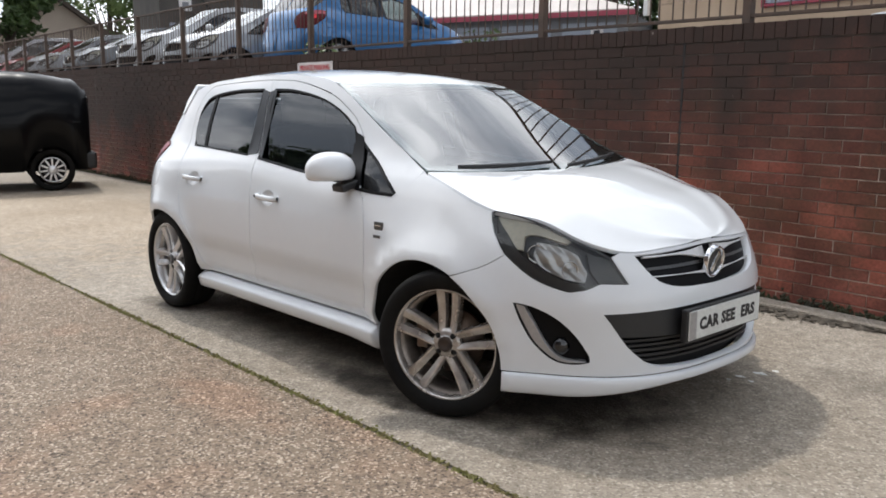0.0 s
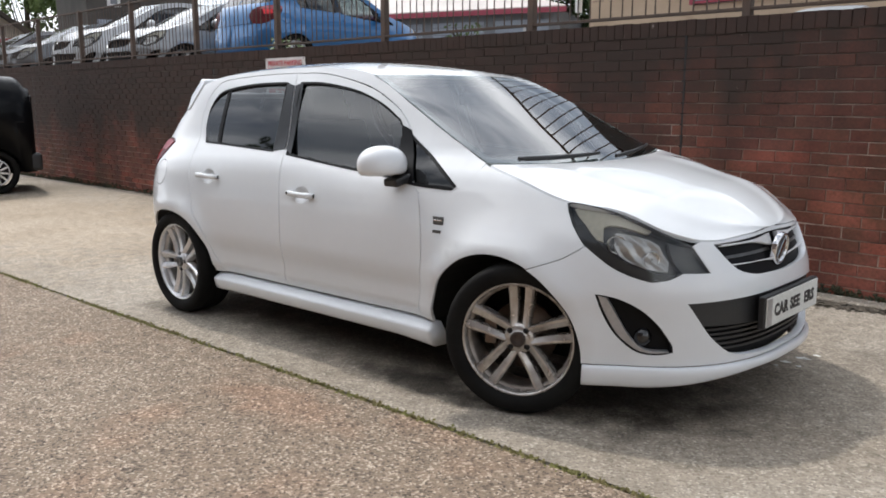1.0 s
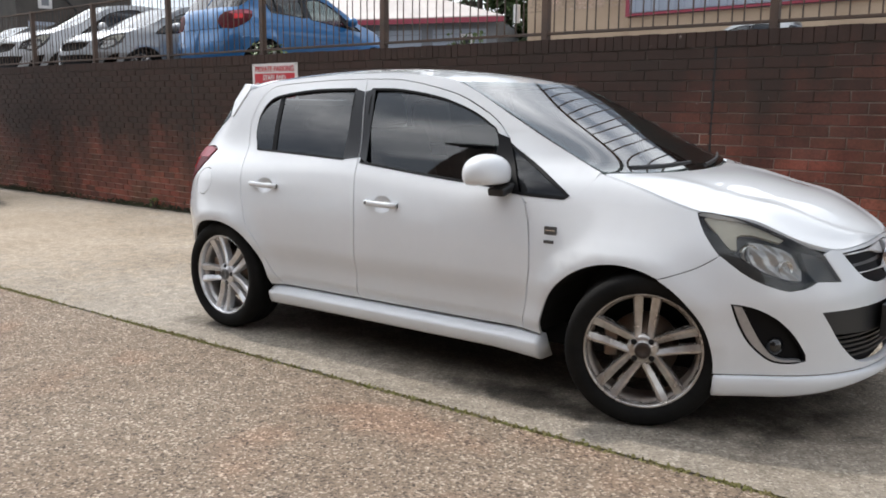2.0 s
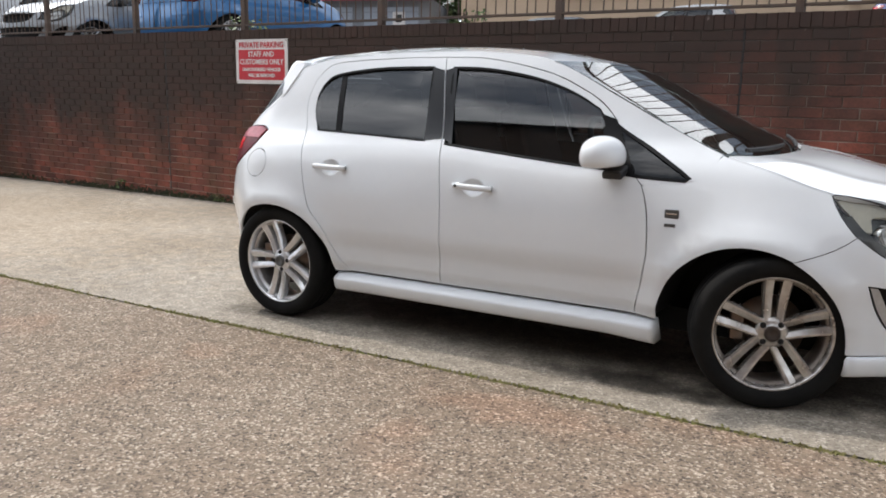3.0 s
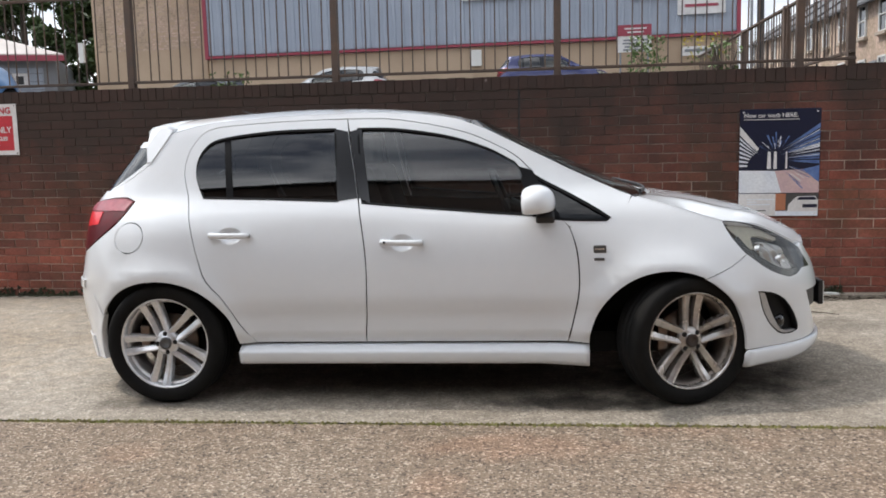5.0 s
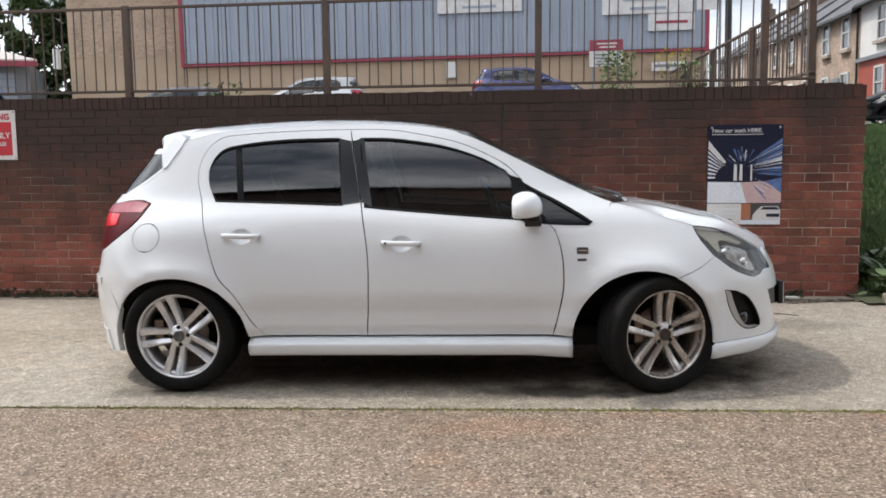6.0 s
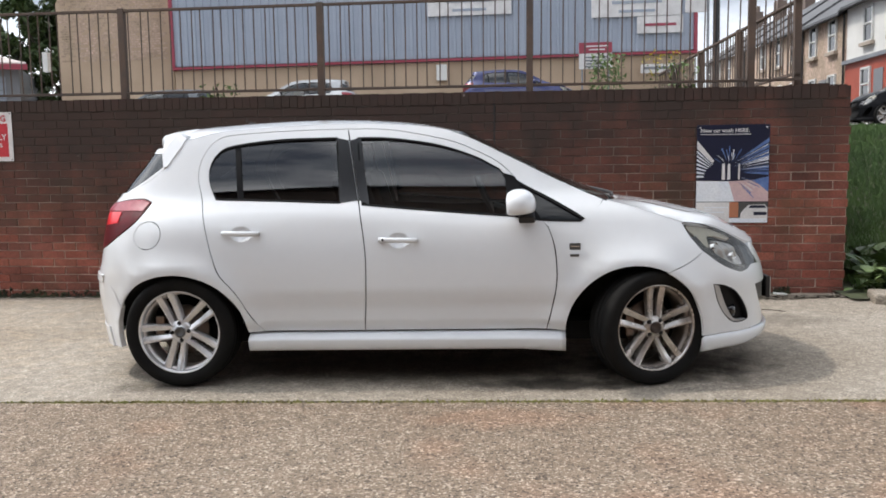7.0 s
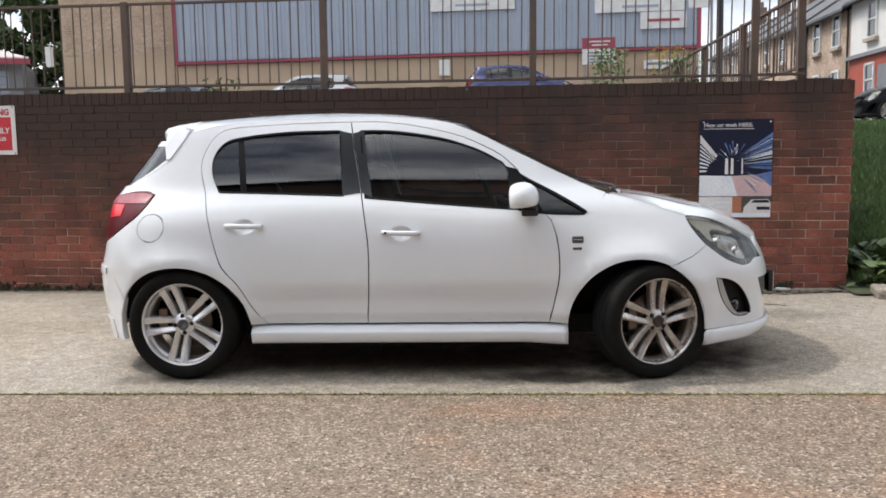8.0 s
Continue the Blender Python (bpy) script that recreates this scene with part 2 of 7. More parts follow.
def soot_factor(n, l, geo):
    """Soot and moss washed down from the coping: thick along the top courses, in uneven tongues below."""
    sep = n.new("ShaderNodeSeparateXYZ")
    l.new(geo.outputs["Position"], sep.inputs["Vector"])
    streak, warp = n.new("ShaderNodeTexNoise"), n.new("ShaderNodeMapping")
    warp.inputs["Scale"].default_value = (2.2, 2.2, 0.55)
    streak.inputs["Scale"].default_value, streak.inputs["Detail"].default_value = 1.3, 6.0
    l.new(geo.outputs["Position"], warp.inputs["Vector"])
    l.new(warp.outputs["Vector"], streak.inputs["Vector"])
    add = n.new("ShaderNodeMath")
    add.operation = "MULTIPLY_ADD"
    add.inputs[1].default_value, add.inputs[2].default_value = 1.5, -0.75
    l.new(streak.outputs["Fac"], add.inputs[0])
    # thicker towards the far end of the wall
    along, high = n.new("ShaderNodeMapRange"), n.new("ShaderNodeMath")
    along.inputs["From Min"].default_value, along.inputs["From Max"].default_value = -8.0, 3.0
    along.inputs["To Min"].default_value, along.inputs["To Max"].default_value = 0.58, -0.06
    l.new(sep.outputs["X"], along.inputs["Value"])
    l.new(sep.outputs["Z"], high.inputs[0])
    l.new(along.outputs["Result"], high.inputs[1])
    tot = n.new("ShaderNodeMath")
    l.new(high.outputs["Value"], tot.inputs[0])
    l.new(add.outputs["Value"], tot.inputs[1])
    mr = n.new("ShaderNodeMapRange")
    mr.inputs["From Min"].default_value, mr.inputs["From Max"].default_value = 0.62, 1.62
    mr.inputs["To Min"].default_value, mr.inputs["To Max"].default_value = 0.0, 0.93
    l.new(tot.outputs["Value"], mr.inputs["Value"])
    return mr.outputs["Result"]


def ground_mat(name, stones, scale, rough, big_tint, stains_and_shade=(), pink=None, fine=1.0):
    """Ground of small stones in a binder: their colours, patches of wear, blots of dirt and painted-in shade."""
    m = bpy.data.materials.new(name)
    m.use_nodes = True
    n, l = m.node_tree.nodes, m.node_tree.links
    bsdf = n["Principled BSDF"]
    bsdf.inputs["Roughness"].default_value, bsdf.inputs["Specular IOR Level"].default_value = rough, 0.3
    geo = n.new("ShaderNodeNewGeometry")
    vor = n.new("ShaderNodeTexVoronoi")
    vor.inputs["Scale"].default_value = scale
    l.new(geo.outputs["Position"], vor.inputs["Vector"])
    sep = n.new("ShaderNodeSeparateColor")
    l.new(vor.outputs["Color"], sep.inputs["Color"])
    ramp = n.new("ShaderNodeValToRGB")
    el = ramp.color_ramp.elements
    el[0].color, el[1].color = (*stones[0], 1), (*stones[-1], 1)
    for i, c in enumerate(stones[1:-1]):
        e = el.new((i + 1) / (len(stones) - 1))
        e.color = (*c, 1)
    l.new(sep.outputs["Red"], ramp.inputs["Fac"])
    big, mid = n.new("ShaderNodeTexNoise"), n.new("ShaderNodeTexNoise")
    big.inputs["Scale"].default_value, big.inputs["Detail"].default_value = 0.7, 6.0
    mid.inputs["Scale"].default_value, mid.inputs["Detail"].default_value = 13.0, 6.0
    l.new(geo.outputs["Position"], big.inputs["Vector"])
    l.new(geo.outputs["Position"], mid.inputs["Vector"])
    r = n.new("ShaderNodeMapRange")
    r.inputs["From Min"].default_value, r.inputs["From Max"].default_value = 0.35, 0.7
    l.new(big.outputs["Fac"], r.inputs["Value"])
    mix = n.new("ShaderNodeMix")
    mix.data_type, mix.blend_type = "RGBA", "MULTIPLY"
    mix.inputs["B"].default_value = (*big_tint, 1)
    l.new(r.outputs["Result"], mix.inputs["Factor"])
    l.new(ramp.outputs["Color"], mix.inputs["A"])
    r2 = n.new("ShaderNodeMapRange")
    r2.inputs["From Min"].default_value, r2.inputs["From Max"].default_value = 0.25, 0.75
    r2.inputs["To Min"].default_value, r2.inputs["To Max"].default_value = 0.76, 1.22
    l.new(mid.outputs["Fac"], r2.inputs["Value"])
    sc = n.new("ShaderNodeVectorMath")
    sc.operation = "SCALE"
    l.new(mix.outputs["Result"], sc.inputs[0])
    l.new(r2.outputs["Result"], sc.inputs["Scale"])
    last = sc.outputs["Vector"]
    if pink:
        # reddish worn patches
        pn, pr, pm = n.new("ShaderNodeTexNoise"), n.new("ShaderNodeMapRange"), n.new("ShaderNodeMix")
        pn.inputs["Scale"].default_value, pn.inputs["Detail"].default_value = 1.1, 5.0
        pr.inputs["From Min"].default_value, pr.inputs["From Max"].default_value, pr.inputs["To Max"].default_value = 0.53, 0.68, 0.8
        pm.data_type, pm.blend_type = "RGBA", "MULTIPLY"
        pm.inputs["B"].default_value = (*pink, 1)
        l.new(geo.outputs["Position"], pn.inputs["Vector"])
        l.new(pn.outputs["Fac"], pr.inputs["Value"])
        l.new(pr.outputs["Result"], pm.inputs["Factor"])
        l.new(last, pm.inputs["A"])
        last = pm.outputs["Result"]
    for sx, sy, rx, ry, amount, *hue in stains_and_shade:
        # uneven blots: oil, damp, paler ground, and shade painted under the car
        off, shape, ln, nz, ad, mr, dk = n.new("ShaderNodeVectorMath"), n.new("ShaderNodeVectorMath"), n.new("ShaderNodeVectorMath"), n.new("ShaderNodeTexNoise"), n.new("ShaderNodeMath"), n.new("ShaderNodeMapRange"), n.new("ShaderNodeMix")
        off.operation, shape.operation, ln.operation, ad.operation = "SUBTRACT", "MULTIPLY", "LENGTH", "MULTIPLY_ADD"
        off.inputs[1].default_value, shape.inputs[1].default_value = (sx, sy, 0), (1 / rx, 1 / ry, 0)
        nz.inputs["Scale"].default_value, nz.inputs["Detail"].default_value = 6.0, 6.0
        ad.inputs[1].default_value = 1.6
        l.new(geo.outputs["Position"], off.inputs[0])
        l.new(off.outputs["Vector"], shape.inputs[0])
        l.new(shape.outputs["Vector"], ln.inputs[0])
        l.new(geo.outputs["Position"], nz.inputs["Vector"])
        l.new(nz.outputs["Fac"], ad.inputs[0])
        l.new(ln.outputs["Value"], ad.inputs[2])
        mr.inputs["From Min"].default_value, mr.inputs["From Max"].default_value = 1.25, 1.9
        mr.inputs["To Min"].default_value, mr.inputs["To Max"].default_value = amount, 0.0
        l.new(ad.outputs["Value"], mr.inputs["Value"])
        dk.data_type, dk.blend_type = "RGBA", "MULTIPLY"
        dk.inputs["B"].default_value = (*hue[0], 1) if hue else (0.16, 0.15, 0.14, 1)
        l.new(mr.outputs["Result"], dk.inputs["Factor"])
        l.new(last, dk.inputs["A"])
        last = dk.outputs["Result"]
    l.new(last, bsdf.inputs["Base Color"])
    bn = n.new("ShaderNodeBump")
    bn.inputs["Strength"].default_value, bn.inputs["Distance"].default_value = 0.9 * fine, 0.005
    l.new(vor.outputs["Distance"], bn.inputs["Height"])
    l.new(bn.outputs["Normal"], bsdf.inputs["Normal"])
    return m


M = {
    "paint": mat("white_paint", (0.745, 0.765, 0.785), 0.3, var=0.03, scale=2.0, fvar=0.008, fine=20.0, coat=1.0, spec=0.15),
    "black": mat("black_plastic", (0.018, 0.018, 0.019), 0.45, bump=0.0008, bscale=300),
    "matt_black": mat("matt_black", (0.007, 0.007, 0.008), 0.5, spec=0.12),
    "gloss_black": mat("gloss_black", (0.010, 0.010, 0.011), 0.12, coat=0.6),
    "rubber": mat("tyre_rubber", (0.006, 0.006, 0.006), 0.75, var=0.3, spec=0.12, tint=(0.012, 0.011, 0.010), scale=9, bump=0.0006),
    "alloy": mat("alloy", (0.80, 0.80, 0.81), 0.20, 0.6, var=0.2, scale=14, rvar=0.1),
    "alloy_dusty": mat("alloy_with_brake_dust", (0.64, 0.62, 0.60), 0.24, 0.7, tint=(0.34, 0.30, 0.265), scale=16, rvar=0.15),
    "steel": mat("brake_disc", (0.15, 0.135, 0.125), 0.4, 0.9, tint=(0.2, 0.13, 0.09), scale=8),
    "chrome": mat("chrome", (0.75, 0.75, 0.76), 0.08, 1.0, var=0.05),
    "dark": mat("dark_lining", (0.008, 0.008, 0.008), 0.9),
    "cloth": mat("seat_cloth", (0.022, 0.022, 0.024), 0.9, bump=0.001, bscale=400),
    "pane": glass("clear_glass", (0.70, 0.76, 0.74)),
    "lens": glass("lamp_glass", (0.82, 0.82, 0.80)),
    "tinted": glass("tinted_glass", (0.40, 0.44, 0.45), f0=0.110),
    "privacy": glass("privacy_glass", (0.10, 0.11, 0.115), f0=0.100),
    "quarter": glass("quarter_glass", (0.05, 0.055, 0.06), f0=0.05),
    "screen": glass("windscreen_glass", (0.46, 0.56, 0.55), f0=0.22),
    "red_lens": mat("red_lens", (0.11, 0.002, 0.006), 0.4, coat=0.05, spec=0.2, tint=(0.05, 0.001, 0.003), scale=12),
    "lamp_silver": mat("lamp_silver", (0.20, 0.20, 0.20), 0.25, 0.8),
    "lamp_grey": mat("lamp_housing", (0.10, 0.10, 0.10), 0.3, 0.3),
    "lamp_cream": mat("lamp_reflector", (0.58, 0.55, 0.46), 0.35, 0.2),
    "plate": mat("plate_white", (0.72, 0.73, 0.70), 0.45),
    "ink": mat("black_print", (0.02, 0.02, 0.022), 0.5),
    "concrete": ground_mat("concrete", [(0.190, 0.166, 0.136), (0.290, 0.253, 0.208), (0.350, 0.307, 0.253), (0.255, 0.222, 0.183), (0.50, 0.45, 0.385)], 110.0, 0.85, (0.76, 0.73, 0.69),
                           # the blots at x 1.42 and 0.1 paint the car's shade onto the concrete
                           stains_and_shade=((0.80, -0.78, 0.42, 0.14, 0.9), (1.42, -0.30, 0.60, 0.50, 0.8), (-1.35, -0.80, 0.35, 0.14, 0.5), (0.1, -0.4, 1.5, 0.42, 0.6), (2.45, 0.9, 0.5, 0.25, 0.35), (-6.5, 0.2, 4.2, 2.2, 1.0, (1.26, 1.19, 1.10))), fine=0.6),
    "chippings": ground_mat("asphalt_with_chippings", [(0.066, 0.052, 0.040), (0.185, 0.142, 0.104), (0.265, 0.205, 0.152), (0.165, 0.126, 0.093), (0.275, 0.216, 0.163), (0.50, 0.425, 0.34)], 110.0, 0.85, (0.84, 0.79, 0.75), stains_and_shade=((0.50, -1.36, 0.48, 0.17, 0.8, (1.13, 0.97, 0.91)),), pink=(1.12, 0.88, 0.78)),
    "tarmac": ground_mat("tarmac", [(0.10, 0.10, 0.10), (0.16, 0.155, 0.15), (0.2, 0.195, 0.185)], 90.0, 0.9, (0.8, 0.8, 0.8)),
    "mortar": None,
    "moss": mat("moss", (0.15, 0.16, 0.04), 0.95, tint=(0.16, 0.12, 0.06), scale=12, bump=0.004, bscale=120),
    "dirt": mat("dirt", (0.06, 0.05, 0.04), 0.95, tint=(0.13, 0.11, 0.085), scale=14, bump=0.006, bscale=60),
    "rail": mat("rail_paint", (0.080, 0.061, 0.050), 0.65, tint=(0.12, 0.075, 0.052), scale=7, bump=0.0006),
}


def mortar_mat():
    m = mat("mortar", (0.70, 0.56, 0.47), 0.95, tint=(0.15, 0.095, 0.073), scale=4.5, bump=0.002, bscale=150)
    n, l = m.node_tree.nodes, m.node_tree.links
    bsdf = n["Principled BSDF"]
    src = bsdf.inputs["Base Color"].links[0].from_socket
    geo = n.new("ShaderNodeNewGeometry")
    mix = n.new("ShaderNodeMix")
    mix.data_type = "RGBA"
    mix.inputs["B"].default_value = (0.050, 0.042, 0.037, 1)
    l.new(soot_factor(n, l, geo), mix.inputs["Factor"])
    l.new(src, mix.inputs["A"])
    l.new(mix.outputs["Result"], bsdf.inputs["Base Color"])
    return m


M["mortar"] = mortar_mat()
M["brick"], M["brick_joined"] = brick_mat("brick", True), brick_mat("brick_joined", False)
M["barrel"] = mat("rim_barrel", (0.66, 0.65, 0.64), 0.28, 0.6, tint=(0.36, 0.34, 0.32), scale=10)
M["barrel_dusty"] = mat("dusty_barrel", (0.34, 0.30, 0.265), 0.38, 0.55, tint=(0.13, 0.105, 0.088), scale=10)
M["lamp_mid"] = mat("lamp_mid", (0.11, 0.11, 0.115), 0.3, 0.4)
M["rusty"] = mat("rusty_hub", (0.055, 0.036, 0.026), 0.8, tint=(0.03, 0.022, 0.018), scale=40)
M["lamp_dark"] = mat("lamp_band", (0.05, 0.05, 0.052), 0.3, 0.2)
M["lamp_shade"] = mat("lamp_corner", (0.06, 0.06, 0.063), 0.3, 0.3)
M["reflector"] = mat("bright_reflector", (0.62, 0.62, 0.63), 0.3, 0.7)
M["pillar"] = mat("pillar_film", (0.012, 0.013, 0.016), 0.38, spec=0.35)
M["pink_lens"] = mat("pink_lens", (0.36, 0.07, 0.09), 0.35, coat=0.15, tint=(0.24, 0.02, 0.04), scale=25)
M["bright_red"] = mat("bright_red_lens", (0.72, 0.010, 0.020), 0.3, coat=0.2)
M["satin"] = mat("satin_silver", (0.44, 0.44, 0.45), 0.32, 0.55)
M["trim_chrome"] = mat("bright_trim", (0.86, 0.86, 0.87), 0.25, 0.25)
# ---- the shape of the white hatchback: one smooth skin, from which its panels are cut ----
def curve(*knots):
    """A smooth function through a few (x, value) knots, level beyond the ends."""
    kx = np.array([k[0] for k in knots], float)
    ky = np.array([k[1] for k in knots], float)
    h = np.diff(kx)
    d = np.diff(ky) / h
    m = np.concatenate(([d[0]], (d[:-1] * h[1:] + d[1:] * h[:-1]) / (h[1:] + h[:-1]), [d[-1]]))

    def at(x):
        x = np.clip(np.asarray(x, float), kx[0], kx[-1])
        i = np.clip(np.searchsorted(kx, x, side="right") - 1, 0, len(h) - 1)
        s = (x - kx[i]) / h[i]
        return ((2 * s**3 - 3 * s**2 + 1) * ky[i] + (s**3 - 2 * s**2 + s) * h[i] * m[i]
                + (3 * s**2 - 2 * s**3) * ky[i + 1] + (s**3 - s**2) * h[i] * m[i + 1])
    return at


def smooth01(x):
    x = np.clip(x, 0, 1)
    return x * x * (3 - 2 * x)


FRONT_X, REAR_X, FRONT_L, REAR_L = 1.0, -1.0, 1.35, 1.25
AXLE_X, HUB_Z, TYRE_R = 1.2555, 0.303, 0.303
ARCHES = ((1.18, 0.360, 0.362), (-1.265, 0.385, 0.350))  # middle, half width and rise of the wheel openings
nose_x = curve((0.12, 1.975), (0.22, 2.005), (0.32, 2.011), (0.44, 2.011), (0.54, 2.0), (0.66, 1.957), (0.75, 1.918), (0.88, 1.86), (1.0, 1.77))
tail_x = curve((0.12, -1.87), (0.30, -1.905), (0.48, -1.925), (0.58, -1.905), (0.66, -1.865), (0.74, -1.84), (0.82, -1.828), (0.90, -1.81), (0.98, -1.775), (1.086, -1.68), (1.276, -1.505), (1.36, -1.44), (1.45, -1.39))
front_n = curve((0.12, 2.6), (0.5, 2.65), (0.7, 2.55), (0.9, 2.35))
rear_n = curve((0.12, 3.2), (0.55, 3.2), (0.70, 3.6), (0.88, 3.7), (1.0, 4.3), (1.10, 4.8), (1.22, 5.3), (1.45, 6.0))
side_b = curve((0.12, 0.765), (0.26, 0.770), (0.288, 0.772), (0.31, 0.780), (0.335, 0.797), (0.36, 0.801), (0.41, 0.805), (0.45, 0.814), (0.48, 0.824), (0.51, 0.831), (0.57, 0.835), (0.65, 0.835), (0.74, 0.829), (0.82, 0.816), (0.88, 0.802), (0.92, 0.788), (0.955, 0.769), (1.0, 0.741), (1.08, 0.706), (1.15, 0.683), (1.24, 0.653), (1.32, 0.622), (1.40, 0.583), (1.50, 0.53))
taper_x = curve((-1.6, 0.022), (-1.0, 0.012), (-0.3, 0.0), (0.1, 0.018), (0.45, 0.03), (1.1, 0.035), (2.0, 0.035))


def shell(u, z):
    """A point of the skin: u runs along the right side (it is x between the axles), round the nose and the tail; z is the height."""
    u, z = np.asarray(u, float), np.asarray(z, float)
    f = np.clip((u - FRONT_X) / FRONT_L, 0, 2) * np.pi / 2
    r = np.clip((REAR_X - u) / REAR_L, 0, 2) * np.pi / 2
    front, rear = u > FRONT_X, u < REAR_X
    ang = np.where(front, f, np.where(rear, r, 0))
    n = np.where(front, front_n(z), rear_n(z))
    sn, cs = np.sin(ang), np.cos(ang)
    rho = (np.abs(sn) ** n + np.abs(cs) ** n) ** (-1 / n)
    reach = np.where(front, nose_x(z) - FRONT_X, tail_x(z) - REAR_X)
    x = np.where(front | rear, np.where(front, FRONT_X, REAR_X) + reach * sn * rho, u)
    b = side_b(z) - taper_x(x) * smooth01((z - 0.80) / 0.25) + 0.030 * np.exp(-((x + 1.45) / 0.42) ** 2) * smooth01((z - 0.50) / 0.16) * smooth01((1.06 - z) / 0.22)
    b = b + smooth01((np.abs(x) - 0.88) / 0.15) * np.maximum(0.797 - side_b(z) - 0.10 * np.maximum(0.335 - z, 0), 0) * (z < 0.335)
    # the wings lean in above the wheels
    b = b - 0.036 * smooth01((x - 0.62) / 0.5) * smooth01((z - 0.64) / 0.22)
    y = b * cs * rho
    for ax, _, _ in ARCHES:
        d = np.sqrt((x - ax) ** 2 + ((z - 0.28) / 0.96) ** 2)
        y = y + np.sign(cs) * 0.030 * np.exp(-(np.maximum(d - 0.37, 0) / 0.075) ** 2) * smooth01(np.abs(cs) * 4)
    return np.stack([x, -y, z], -1)


def u_of_x(x, z):
    if REAR_X <= x <= FRONT_X:
        return x
    n = float(front_n(z)) if x > 0 else float(rear_n(z))
    s = (x - FRONT_X) / (float(nose_x(z)) - FRONT_X) if x > 0 else (x - REAR_X) / (float(tail_x(z)) - REAR_X)
    s = min(s, 0.9999)
    ang = math.atan(1 / (s ** -n - 1) ** (1 / n))
    return FRONT_X + FRONT_L * ang / (math.pi / 2) if x > 0 else REAR_X - REAR_L * ang / (math.pi / 2)


def through_points(pts, step=0.03, closed=False):
    """A smooth line through a few points, sampled evenly (centripetal-like Catmull-Rom)."""
    p = [np.array(q, float) for q in pts]
    out = []
    n = len(p)
    for i in range(n if closed else n - 1):
        a, b = p[i], p[(i + 1) % n]
        pa = p[i - 1] if (closed or i > 0) else a - (b - a)
        pb = p[(i + 2) % n] if (closed or i + 2 < n) else b + (b - a)
        k = max(1, int(np.linalg.norm(b - a) / step))
        for j in range(k):
            s = j / k
            out.append(0.5 * (2 * a + (b - pa) * s + (2 * pa - 5 * a + 4 * b - pb) * s * s + (3 * a - pa - 3 * b + pb) * s**3))
    if not closed:
        out.append(p[-1])
    return [tuple(q) for q in out]


def inside(poly, pts):
    poly, pts = np.asarray(poly), np.asarray(pts)
    x, y = pts[:, 0], pts[:, 1]
    hit = np.zeros(len(pts), bool)
    for (x1, y1), (x2, y2) in zip(poly, np.roll(poly, -1, 0)):
        c = (y1 > y) != (y2 > y)
        if c.any():
            hit ^= c & (x < (x2 - x1) * (y - y1) / (y2 - y1 + 1e-15) + x1)
    return hit


def shrink(poly, d):
    """The same outline, drawn in by d."""
    p = np.asarray(poly, float)
    area = np.sum(p[:, 0] * np.roll(p[:, 1], -1) - np.roll(p[:, 0], -1) * p[:, 1])
    t = np.roll(p, -1, 0) - np.roll(p, 1, 0)
    t /= np.linalg.norm(t, axis=1)[:, None] + 1e-12
    nrm = np.stack([-t[:, 1], t[:, 0]], 1) * (1 if area > 0 else -1)
    return [tuple(q) for q in p + nrm * d]


def normals_of(fn, uv, eps=2e-3):
    a = fn(uv[:, 0] + eps, uv[:, 1]) - fn(uv[:, 0] - eps, uv[:, 1])
    b = fn(uv[:, 0], uv[:, 1] + eps) - fn(uv[:, 0], uv[:, 1] - eps)
    n = np.cross(a, b)
    return n / (np.linalg.norm(n, axis=1)[:, None] + 1e-12)


